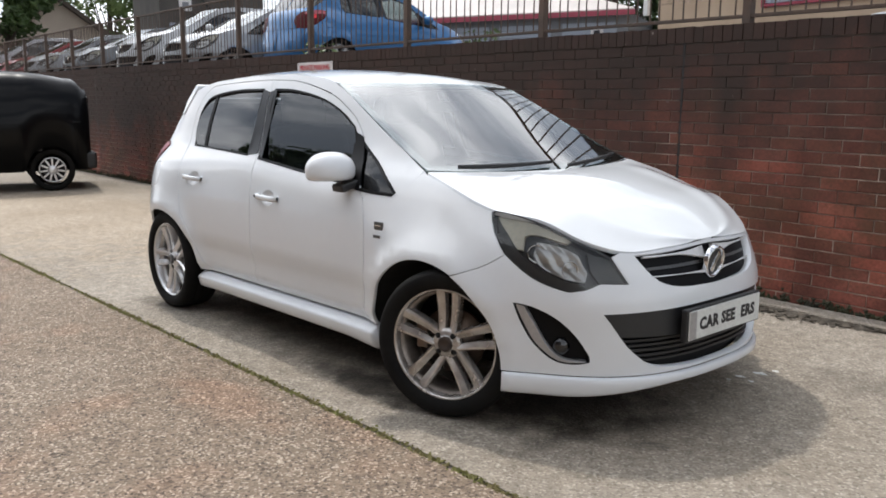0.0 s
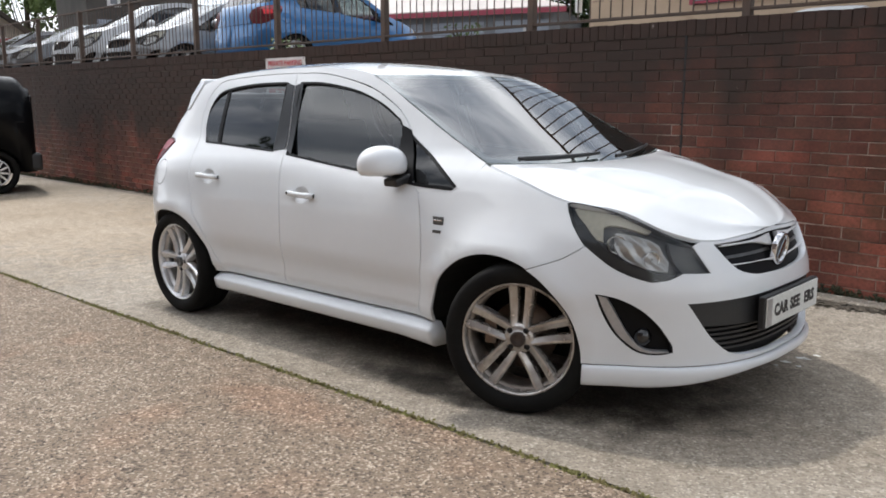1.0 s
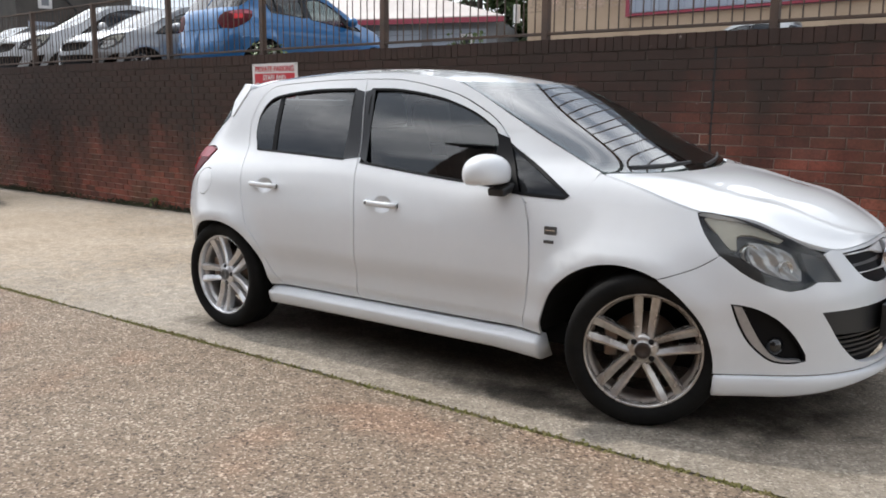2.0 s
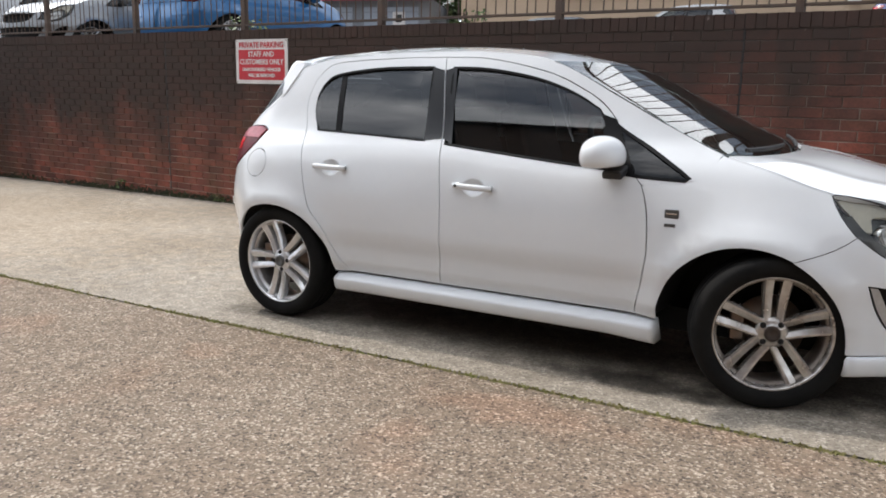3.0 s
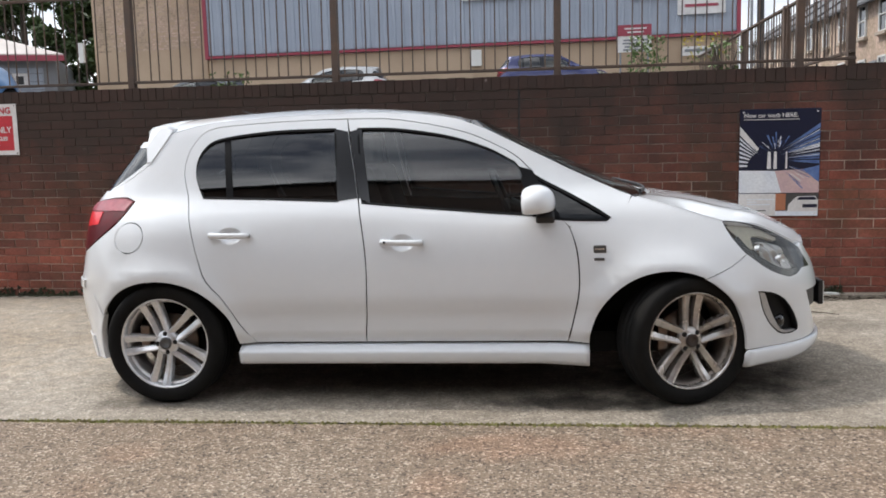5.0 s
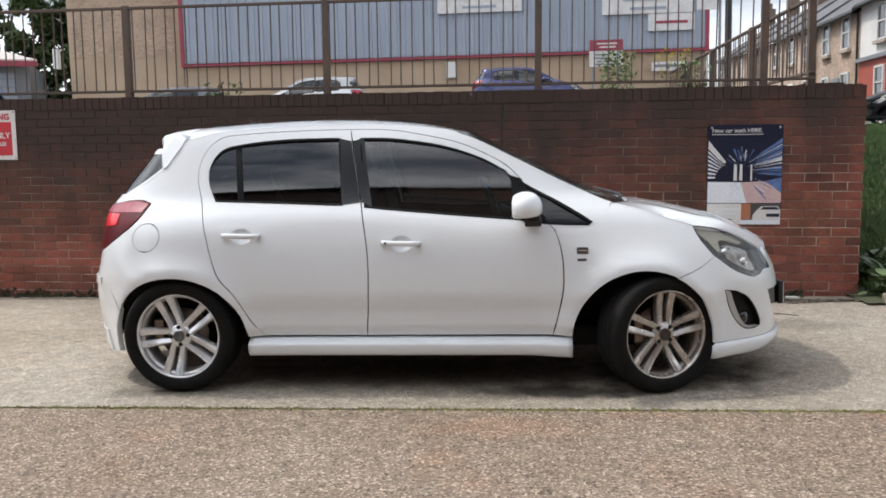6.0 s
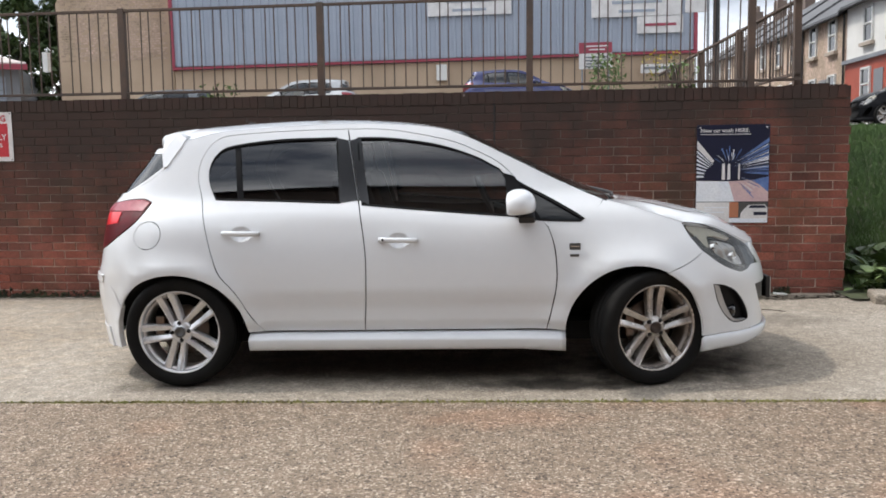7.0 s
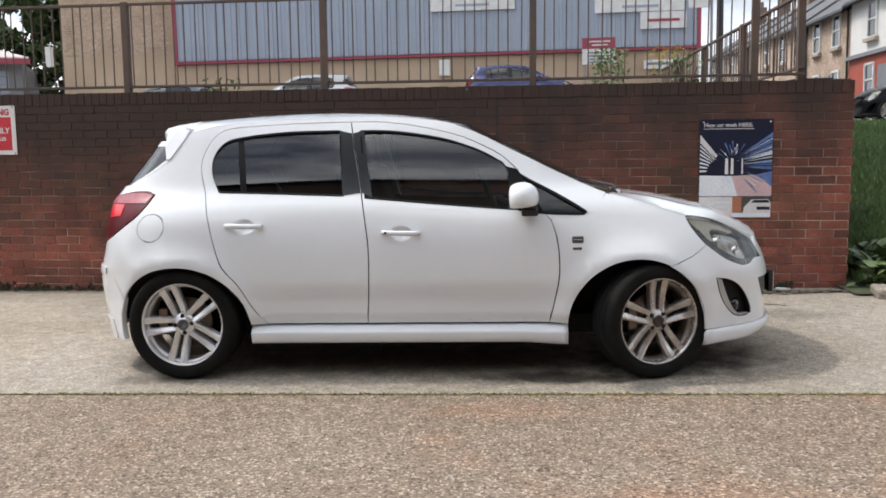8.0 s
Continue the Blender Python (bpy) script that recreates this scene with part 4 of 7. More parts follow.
    steps = ((0.0, 0.002), (0.04, 0.014), (0.12, 0.019), (0.4, 0.022), (0.75, 0.024), (0.93, 0.020), (1.0, 0.008), (0.97, -0.05))
    for u in lip_us:
        side = abs(u - CENTRE_U)
        zt = 0.243 + 0.003 * float(smooth01((CENTRE_U - 1.75 - side) / 0.7))
        zb = 0.160 + 0.046 * float(smooth01((CENTRE_U - 1.62 - side) / 0.5))
        for f, d in steps:
            z = zt + (zb - zt) * f
            q = shell(np.array(u), np.array(z))
            way = np.array([q[0] - 1.0, q[1]])
            q[:2] += way / np.linalg.norm(way) * d
            verts.append(tuple(q))
    n = len(steps)
    faces = [(i * n + j, (i + 1) * n + j, (i + 1) * n + j + 1, i * n + j + 1) for i in range(rows - 1) for j in range(n - 1)]
    faces += [tuple(range(n)), tuple(range((rows - 1) * n, rows * n))]
    bm = bmesh.new()
    vs = [bm.verts.new(v) for v in verts]
    for f in faces:
        bm.faces.new([vs[i] for i in f])
    put("front_lip", from_bm("front_lip", bm, smooth=True), P, car)
    rb = [(-1.56, 0.545), (-1.66, 0.66), (-1.70, 0.743), (-1.80, 0.750)] + [(float(u), 0.752) for u in np.linspace(-1.9, -2.25, 8)] + [(float(u), 0.19) for u in np.linspace(-2.25, -1.62, 16)] + [q for q in arch(-AXLE_X, 192, 153, n=10)]
    both("rear_bumper", shrink(rb, 0.0003), shell, P, car, step=step, rim=0.03)
    strip = [(float(u), 0.604) for u in np.linspace(-1.63, -1.95, 12)] + [(float(u), 0.566) for u in np.linspace(-1.95, -1.63, 12)]
    both("bumper_strip", strip, shell, P, car, lift=0.007, rim=0.012, step=0.03)
    skirt = [(float(u), 0.300) for u in np.linspace(-1.640, -2.25, 20)] + [(float(u), 0.188) for u in np.linspace(-2.25, -1.625, 20)]
    both("bumper_skirt", skirt, shell, P, car, lift=0.007, rim=0.012, step=0.04)

    # tailgate: its skin, its glass and the roof spoiler
    hatch = d_edge[1:] + [(-1.66, 1.003), (-1.76, 0.988), (-1.86, 0.92), (-1.88, 0.84), (-1.855, 0.757)] + [(float(u), 0.757) for u in np.linspace(-1.9, -2.25, 8)] + [(float(u), 1.30) for u in np.linspace(-2.25, -1.52, 14)]
    pane = corner_line([(-1.490, 1.27), (-1.462, 1.195), (-1.520, 1.128), (-1.60, 1.066), (-1.68, 1.052), (-2.245, 1.052), (-2.245, 1.27)], (0, 1, 5, 6))
    both("tailgate", shrink(hatch, 0.002), shell, P, car, holes=[pane], step=step)
    both("rear_window", pane, shell, M["privacy"], car, "dark tailgate glass", lift=-0.003, rim=0.0, step=0.06)
    sv, sf = [], []
    ks = np.concatenate(([-1.0], np.linspace(-0.985, 0.985, 27), [1.0]))
    for k in ks:
        e = edge_at(-1.40)
        top = roof_fn(np.array((-1.36 + 1.46) / 1.695), np.array(k))
        w = abs(e[1]) - 0.004
        a = float(smooth01((abs(k) - 0.60) / 0.36))
        zt = top[2]
        mid = [(-1.26, zt + 0.002), (-1.33, zt + 0.005), (-1.405, zt - 0.002), (-1.462, zt - 0.014), (-1.480, zt - 0.030), (-1.480, zt - 0.055), (-1.445, zt - 0.095), (-1.39, zt - 0.090), (-1.30, zt - 0.035)]
        end = [(-1.24, 1.360), (-1.31, 1.374), (-1.352, 1.376), (-1.380, 1.365), (-1.394, 1.345), (-1.393, 1.270), (-1.374, 1.190), (-1.352, 1.190), (-1.262, 1.315)]
        inset_by = 0.006 if abs(k) == 1 else 0.0
        cx, cz = sum(q[0] for q in end) / 9, sum(q[1] for q in end) / 9
        end = [(q - math.copysign(inset_by, q - cx), h - math.copysign(inset_by, h - cz)) for q, h in end]
        for (xa, za), (xb, zb) in zip(mid, end):
            z = za + (zb - za) * a
            yb = abs(float(shell(np.array(u_of_x(xb, min(z, 1.37))), np.array(min(z, 1.37)))[1])) + 0.007
            sv.append((xa + (xb - xa) * a, k * (w + (yb - w) * a), z))
    n = 9
    for i in range(len(ks) - 1):
        for j in range(n):
            a, b = i * n + j, i * n + (j + 1) % n
            sf.append((a, a + n, b + n, b))
    sf += [tuple(range(n)), tuple(range((len(ks) - 1) * n, len(ks) * n))[::-1]]
    bm = bmesh.new()
    vs = [bm.verts.new(v) for v in sv]
    for f in sf:
        bm.faces.new([vs[i] for i in f])
    me = from_bm("spoiler", bm, smooth=True)
    for q in me.polygons:
        if len(q.vertices) == 9:
            q.use_smooth = False
    put("spoiler", me, P, car)

    # top panels
    def rect(t0, t1, k1, nt=40, nk=24):
        ts, ksx = np.linspace(t0, t1, nt), np.linspace(-k1, k1, nk)
        return [(float(t), -k1) for t in ts] + [(t1, float(k)) for k in ksx[1:]] + [(float(t), k1) for t in ts[::-1][1:]] + [(t0, float(k)) for k in ksx[::-1][1:-1]]
    put("roof", panel("roof", rect(0.0, 0.995, 0.992), roof_fn, step=0.06, rim=0.02, out=(0, 0, 1)), P, car)
    put("bonnet", panel("bonnet", rect(0.012, 0.955, 0.992), bonnet_fn, step=0.05, rim=0.02, out=(0, 0, 1)), P, car)
    frame = rect(0.004, 0.996, 0.990)
    hole = rect(0.035, 0.935, 0.925)
    put("windscreen", panel("windscreen", frame, screen_fn, step=0.03 if detail else 0.06, rim=0.004, out=(0.5, 0, 1)), M["screen"], car, "curved windscreen mirroring the sky")
    put("windscreen_border", panel("windscreen_border", frame, screen_fn, [hole], step=0.06, rim=0.0, lift=-0.004, out=(0.5, 0, 1)), M["gloss_black"], car, "black windscreen border")
    scut = rect(0.0, 0.10, 0.9, 8, 24)
    put("scuttle", panel("scuttle", [(1 + 0.0 * t + 0.055 * t / 0.10, k) for t, k in scut], screen_fn, step=0.05, rim=0.02, lift=-0.012, out=(0, 0, 1)), M["black"], car, "black plastic scuttle below the windscreen")

    # side glass and its black surrounds
    both("front_side_window", front_win, glass_fn, M["tinted"], car, "tinted front door glass", lift=-0.012, rim=0.0, step=0.06)
    both("rear_side_window", rear_win, glass_fn, M["privacy"], car, "dark privacy glass", lift=-0.012, rim=0.0, step=0.06)
    both("quarter_window", quarter, shell, M["quarter"], car, "small dark quarter glass", lift=-0.008, rim=0.0, step=0.06)
    for nm, w, d in (("window_seal", front_win, 0.007), ("window_seal", rear_win, 0.007), ("window_seal", quarter, 0.010)):
        both(nm, shrink(w, -0.003), shell, M["matt_black"], car, "black rubber window seal", holes=[shrink(w, d)], lift=0.002, rim=0.018, step=0.08)
    edge_line = [(u, z) for u, z in mid_seam if 0.976 < z < 1.332]
    pr = [(u - 0.0042, z) for u, z in edge_line] + [(-0.395, 1.329), (-0.382, 1.20), (-0.365, 0.982)]
    pf = [(u + 0.0042, z) for u, z in edge_line] + [(-0.262, 1.327), (-0.238, 1.15), (-0.205, 0.967)]
    both("pillar_cover", pr, shell, M["pillar"], car, "black pillar cover", lift=0.003, rim=0.004, step=0.08)
    both("pillar_cover", pf, shell, M["pillar"], car, "black pillar cover", lift=0.003, rim=0.004, step=0.08)
    div = [(-0.93, 1.004), (-0.965, 1.30), (-0.935, 1.306), (-0.895, 1.002)]
    both("window_divider", corner_line(div, (0, 1, 2, 3), 0.04), glass_fn, M["matt_black"], car, "black window divider", lift=-0.008, rim=0.004, step=0.08)
    sail = [(0.494, 1.123), (0.568, 1.100), (0.610, 1.020), (0.634, 0.985), (0.688, 0.898), (0.692, 0.882), (0.566, 0.888), (0.545, 0.955)]
    both("mirror_sail", corner_line(sail, (0, 1, 5, 6), 0.04), shell, M["matt_black"], car, "black mirror mounting plate", lift=0.004, rim=0.006, step=0.08)

    # dark lining behind the gaps, wheel housings and floor
    ln = [(-1.70, 0.70), (-1.60, 0.72), (-1.2, 0.92), (0.6, 0.85), (0.95, 0.80), (1.05, 0.72)] + arch(AXLE_X, 120, 180, 0.40, 0.40, 8) + [(0.77, 0.215), (-0.84, 0.215)] + arch(-AXLE_X, 0, 140, 0.40, 0.40, 12)
    both("inner_lining", ln, inset(shell, 0.03), M["dark"], car, step=0.12, rim=0.0)
    for hole_line in (corner_line(INTAKE, (0, 4)), corner_line(GRILLE, (0, 4))):
        put("nose_lining", panel("nose_lining", shrink(hole_line, -0.030), inset(shell, 0.06), step=0.08, rim=0.0, out=(1, 0, 0)), M["dark"], car)
    for ax, wx, wz in ARCHES:
        for s in (-1, 1):
            verts, faces = [], []
            for k in range(25):
                a = radians(5 + 170 * k / 24)
                lx, lz = ax + (wx + 0.010) * math.cos(a), 0.268 + (wz + 0.010) * math.sin(a)
                yo = abs(float(shell(np.array(u_of_x(lx, max(lz, 0.16))), np.array(max(lz, 0.16)))[1])) - 0.008
                verts += [(lx, s * y, lz) for y in (yo, 0.45)]
            faces = [(2 * i, 2 * i + 1, 2 * i + 3, 2 * i + 2) for i in range(24)]
            k = len(verts)
            verts.append((ax, s * 0.45, 0.30))
            faces += [(k, 2 * i + 3, 2 * i + 1) for i in range(24)]
            put("wheel_arch_liner", mesh("wheel_arch_liner", verts, faces), M["dark"], car)
    put("floor_pan", box("floor_pan", (3.1, 1.20, 0.10), (-0.05, 0, 0.25)), M["dark"], car)
    # unseen boxes added in the nose to block light leaking onto the ground
    put("engine", from_bm("engine", box_bm((0.80, 0.84, 0.42), (1.34, 0, 0.50)), bevel=0.05, segments=2), M["dark"], car)
    put("undertray", box("undertray", (0.50, 0.80, 0.03), (1.56, 0, 0.222)), M["dark"], car)

    # wheels
    front, rear = (M["alloy_dusty"], M["alloy"])
    put_wheel(car, WHEELS, pose(AXLE_X, -0.742, HUB_Z, 0, 0, steer), front, spin=3)
    put_wheel(car, WHEELS, pose(AXLE_X, 0.742, HUB_Z, 0, 0, steer), front, True, 30)
    put_wheel(car, WHEELS, pose(-AXLE_X, -0.745, HUB_Z), rear, spin=50)
    put_wheel(car, WHEELS, pose(-AXLE_X, 0.745, HUB_Z), rear, True, 10)

    # lamps
    head = corner_line(HEADLIGHT, HEAD_SHARP, 0.025)
    for mir in (False, True):
        kw = dict(mirror=mir, out=(0.6, -0.8, 0))
        unit = put("headlight", panel("headlight", shrink(head, 0.0015), shell, step=0.04, rim=0.0, lift=-0.001, **kw), M["lens"], car, "clear headlight with chrome reflectors")
        put("housing", panel("housing", shrink(head, 0.004), inset(shell, 0.055), step=0.05, rim=0.0, **kw), M["lamp_mid"], unit, "silvery lamp housing")
        put("bezel", panel("bezel", shrink(head, 0.001), shell, [shrink(head, 0.004)], step=0.06, rim=0.055, lift=-0.003, **kw), M["lamp_dark"], unit, "dark lamp edge")
        corner = corner_line([(1.765, 0.708), (1.842, 0.686), (1.878, 0.598), (1.785, 0.602), (1.768, 0.640)], (0, 1, 2, 3), 0.025)
        put("corner_blank", panel("corner_blank", corner, inset(shell, 0.02), step=0.03, rim=0.03, **kw), M["lamp_shade"], unit, "dark grey lamp corner")
        band = corner_line([(1.447, 0.765), (1.490, 0.690), (1.577, 0.612), (1.677, 0.571), (1.735, 0.580), (1.735, 0.598), (1.677, 0.604), (1.602, 0.644), (1.530, 0.705), (1.486, 0.775)], (0, 4, 5, 9), 0.025)
        put("lower_band", panel("lower_band", band, inset(shell, 0.016), step=0.03, rim=0.03, **kw), M["lamp_dark"], unit, "dark lower lamp band")
        brow = [(1.448, 0.826), (1.50, 0.830), (1.615, 0.800), (1.715, 0.752), (1.70, 0.744), (1.60, 0.772), (1.55, 0.764), (1.545, 0.715), (1.525, 0.718), (1.488, 0.772)]
        put("indicator", panel("indicator", corner_line(brow, (3, 7), 0.025), inset(shell, 0.022), step=0.03, rim=0.02, **kw), M["lamp_cream"], unit, "cream indicator strip")
        bowl = corner_line([(1.600, 0.748), (1.665, 0.738), (1.730, 0.705), (1.762, 0.640), (1.735, 0.608), (1.665, 0.616), (1.600, 0.664), (1.575, 0.705)], (0, 3, 4), 0.025)
        deep = inset(shell, 0.034)

        def faceted(u, z):
            """The moulded reflector: slanting flutes that scatter what it mirrors."""
            p = deep(u, z)
            k = np.abs(((np.asarray(u) * 1.0 + np.asarray(z) * 0.7) / 0.052) % 1.0 - 0.5)
            p[..., 0] -= 0.016 * k + 0.010 * np.sin(np.asarray(z) * 60)
            p[..., 1] += 0.012 * k
            return p
        put("reflector_panel", panel("reflector_panel", bowl, faceted, step=0.008, rim=0.012, **kw), M["reflector"], unit, "fluted chrome reflector")
        for u, z, r in ((1.592, 0.706, 0.033), (1.700, 0.650, 0.030)):
            p, q = shell(np.array(u), np.array(z)), None
            nn = normals_of(shell, np.array([[u, z]]))[0]
            nn = nn if nn[1] < 0 else -nn
            face = Vector((0.82, -0.55, 0.05)).normalized()
            prof = [(0.35 * r, 0.045), (0.75 * r, 0.028), (r, 0.0), (1.04 * r, 0.002), (1.0 * r, 0.03)]
            me = lathe("reflector", prof, 24)
            turn = (-face).to_track_quat("Y", "Z").to_matrix().to_4x4()
            at = Vector(p) - Vector(nn) * 0.030
            mm = Matrix.Translation(at) @ turn
            if mir:
                mm = Matrix.Diagonal((1, -1, 1, 1)) @ mm @ Matrix.Diagonal((1, 1, 1, 1))
                me.transform(mm)
                mm = None
            put("reflector", me, M["chrome"], unit, "chrome reflector bowl", mm)
            bulb = bmesh.new()
            bmesh.ops.create_uvsphere(bulb, u_segments=12, v_segments=8, radius=r * 0.22)
            bme = from_bm("bulb", bulb, smooth=True)
            bme.transform(Matrix.Translation(at + face * -0.008) if not mir else Matrix.Diagonal((1, -1, 1, 1)) @ Matrix.Translation(at + face * -0.008))
            put("bulb", bme, M["lens"], unit)
        tl = corner_line(TAIL, (0, 7, 8), 0.025)
        lamp_t = put("tail_light", panel("tail_light", shrink(tl, 0.002), shell, step=0.04, rim=0.02, lift=0.004, mirror=mir, out=(-0.7, -0.7, 0)), M["red_lens"], car, "deep red wraparound tail light")
        kt = dict(mirror=mir, out=(-0.7, -0.7, 0))
        upper = corner_line([(-1.412, 0.999), (-1.455, 1.012), (-1.55, 1.010), (-1.66, 0.990), (-1.72, 0.957), (-1.50, 0.957), (-1.424, 0.957)], (0, 4, 6), 0.025)
        put("indicator_band", panel("indicator_band", upper, shell, step=0.04, rim=0.004, lift=0.007, **kt), M["pink_lens"], lamp_t, "paler pink upper band")
        stop = corner_line([(-1.545, 0.951), (-1.67, 0.951), (-1.66, 0.880), (-1.550, 0.893)], (0, 1, 2, 3), 0.025)
        put("brake_lamp", panel("brake_lamp", stop, shell, step=0.04, rim=0.004, lift=0.007, **kt), M["bright_red"], lamp_t, "bright red brake lamp")

    if not detail:
        for s in (-1, 1):
            bm = bmesh.new()
            bmesh.ops.create_uvsphere(bm, u_segments=16, v_segments=10, radius=1.0, matrix=pose(0.59, s * 0.88, 0.985) @ Matrix.Diagonal((0.075, 0.115, 0.075, 1)))
            put("door_mirror", from_bm("door_mirror", bm, smooth=True), P, car)
        return car

    # fog lamps in chrome-edged recesses
    for mir in (False, True):
        kw = dict(mirror=mir, out=(0.7, -0.7, 0))
        bez = put("fog_lamp_recess", panel("fog_lamp_recess", shrink(fog, 0.001), inset(shell, 0.03), step=0.04, rim=0.0, **kw), M["matt_black"], car, "black fog lamp recess")
        cres = [(1.506, 0.512), (1.523, 0.434), (1.553, 0.366), (1.601, 0.313), (1.642, 0.297), (1.690, 0.297), (1.718, 0.301), (1.690, 0.302), (1.648, 0.304), (1.612, 0.323), (1.577, 0.376), (1.550, 0.440), (1.530, 0.505)]
        put("chrome_crescent", panel("chrome_crescent", corner_line(cres, (0, 6, 12), 0.015), inset(shell, 0.004), step=0.03, rim=0.03, **kw), M["satin"], bez, "satin silver crescent trim")
        put("recess_edge", panel("recess_edge", shrink(fog, -0.001), shell, [shrink(fog, 0.005)], step=0.06, rim=0.03, lift=-0.002, **kw), M["matt_black"], bez, "black recess edge")
        p = shell(np.array(1.655), np.array(0.355))
        me = lathe("fog_lamp", [(0.0, -0.012), (0.02, -0.010), (0.034, 0.0), (0.037, 0.012), (0.036, 0.03)], 24)
        tm = Matrix.Translation(Vector(p) + Vector((-0.03, 0.012, 0))) @ (Vector((-0.9, 0.42, 0))).to_track_quat("Y", "Z").to_matrix().to_4x4()
        me.transform(tm if not mir else Matrix.Diagonal((1, -1, 1, 1)) @ tm)
        put("fog_lamp", me, M["gloss_black"], bez, "small round fog lamp")

    # grille with its chrome bar and round emblem
    put("grille", panel("grille", shrink(grille, 0.001), inset(shell, 0.03), step=0.04, rim=0.0, out=(1, 0, 0)), M["matt_black"], car, "black upper grille")
    for u0, d, mt, lower, upper in ((1.972, 0.006, M["trim_chrome"], ((0.0, 0.684), (0.7, 0.676), (1.0, 0.655)), ((0.0, 0.688), (0.7, 0.692), (1.0, 0.700))),
                                    (1.995, 0.010, M["trim_chrome"], ((0.0, 0.614), (0.8, 0.606), (1.0, 0.600)), ((0.0, 0.617), (0.8, 0.612), (1.0, 0.612))),
                                    (1.99, 0.024, M["lamp_grey"], ((0.0, 0.640), (1.0, 0.640)), ((0.0, 0.650), (1.0, 0.652)))):
        lo, hi = curve(*lower), curve(*upper)
        for flip in (False, True):
            fs = np.linspace(0, 1, 24)
            us = u0 + fs * (CENTRE_U - 0.040 - u0)
            bar = [(float(u), float(hi(q))) for u, q in zip(us, fs)] + [(float(u), float(lo(q))) for u, q in zip(us[::-1], fs[::-1])]
            bar = mirror_front(bar) if flip else bar
            put("grille_bar", panel("grille_bar", bar, inset(shell, d), step=0.03, rim=0.018, out=(1, 0, 0)), mt, car, "bright chrome grille bar" if mt is M["trim_chrome"] else "")
    ex = float(nose_x(0.64)) + 0.004
    em = lathe("emblem", [(0.052, 0.004), (0.055, -0.005), (0.060, -0.008), (0.065, -0.004), (0.066, 0.014)], 40)
    emblem = put("emblem", em, M["chrome"], car, "plain round chrome emblem", Matrix.Translation((ex + 0.002, 0, 0.632)) @ pose(0, 0, 0, 0, 0, 90) @ pose(0, 0, 0, 8, 0, 0))
    put("emblem_face", lathe("emblem_face", [(0.0, 0.0), (0.054, 0.002)], 28), M["lamp_dark"], emblem)
    put("emblem_mark", box("emblem_mark", (0.026, 0.006, 0.084), (0, -0.003, 0), (0, 28, 0), bevel=0.003), M["chrome"], emblem)

    # lower intake: smooth upper blank, mesh of slats below
    blank = corner_line([(1.785, 0.482), (2.02, 0.489), (CENTRE_U, 0.492), (2.68, 0.489), (2.915, 0.482), (2.875, 0.395), (2.6, 0.385), (CENTRE_U, 0.383), (2.1, 0.385), (1.825, 0.395)], (0, 4, 5, 9))
    put("intake_blank", panel("intake_blank", blank, inset(shell, 0.012), step=0.04, rim=0.02, out=(1, 0, 0)), M["black"], car, "smooth black intake panel")
    for z in np.linspace(0.292, 0.372, 5):
        us = np.linspace(1.86 + (0.36 - z) * 0.6, 2 * CENTRE_U - 1.86 - (0.36 - z) * 0.6, 30)
        slat = [(float(u), z + 0.004) for u in us] + [(float(u), z - 0.004) for u in us[::-1]]
        put("intake_slat", panel("intake_slat", slat, inset(shell, 0.03), step=0.05, rim=0.02, out=(1, 0, 0)), M["black"], car)

    # number plate with the dealer's words
    px = float(nose_x(0.42)) + 0.016
    holder = put("plate_holder", box("plate_holder", (0.025, 0.545, 0.125), (px - 0.012, 0, 0.424), bevel=0.005), M["black"], car)
    plate = put("number_plate", box("number_plate", (0.005, 0.520, 0.111), (px + 0.004, 0, 0.424), bevel=0.0015), M["plate"], car, "white show plate with black lettering")
    put("plate_end", box("plate_end", (0.0015, 0.044, 0.107), (px + 0.0068, -0.236, 0.424)), M["satin"], plate, "grey end of the show plate")
    lines("plate_word", "CAR SEE", 0.064, M["ink"], plate, pose(px + 0.0072, -0.192, 0.402, 90, 0, 90), space=1.1, bold=0.003)
    lines("plate_word", "ERS", 0.064, M["ink"], plate, pose(px + 0.0072, 0.112, 0.402, 90, 0, 90), space=1.1, bold=0.003)

    # door handles
    for x0, x1, z0, z1 in ((-0.150, 0.052, 0.788, 0.782), (-0.992, -0.792, 0.836, 0.830)):
        xc, zc = (x0 + x1) / 2, (z0 + z1) / 2
        for mir in (False, True):
            s = 1 if mir else -1
            cup = shrink(cups["front" if x0 > -0.5 else "rear"], -0.002)

            def cup_fn(u, z, xc=xc, zc=zc):
                p = shell(u, z)
                r = np.sqrt(((u - xc) / 0.063) ** 2 + ((z - zc + 0.003) / 0.043) ** 2)
                p[..., 1] += 0.0008 + 0.024 * smooth01((1 - r) / 0.7)
                return p
            hd = put("door_handle", bar_handle(x0, x1, z0, z1, s), P, car)
            put("handle_cup", panel("handle_cup", cup, cup_fn, step=0.012, rim=0.0, mirror=mir, out=(0, -1, 0)), P, hd)
            if x0 > -0.5:
                yk = float(shell(np.array(x0 + 0.022), np.array(z0))[1])
                put("lock", rod("lock", (x0 + 0.022, s * (abs(yk) + 0.030), z0), (x0 + 0.022, s * (abs(yk) + 0.0335), z0), 0.007, sides=12), M["ink"], hd)

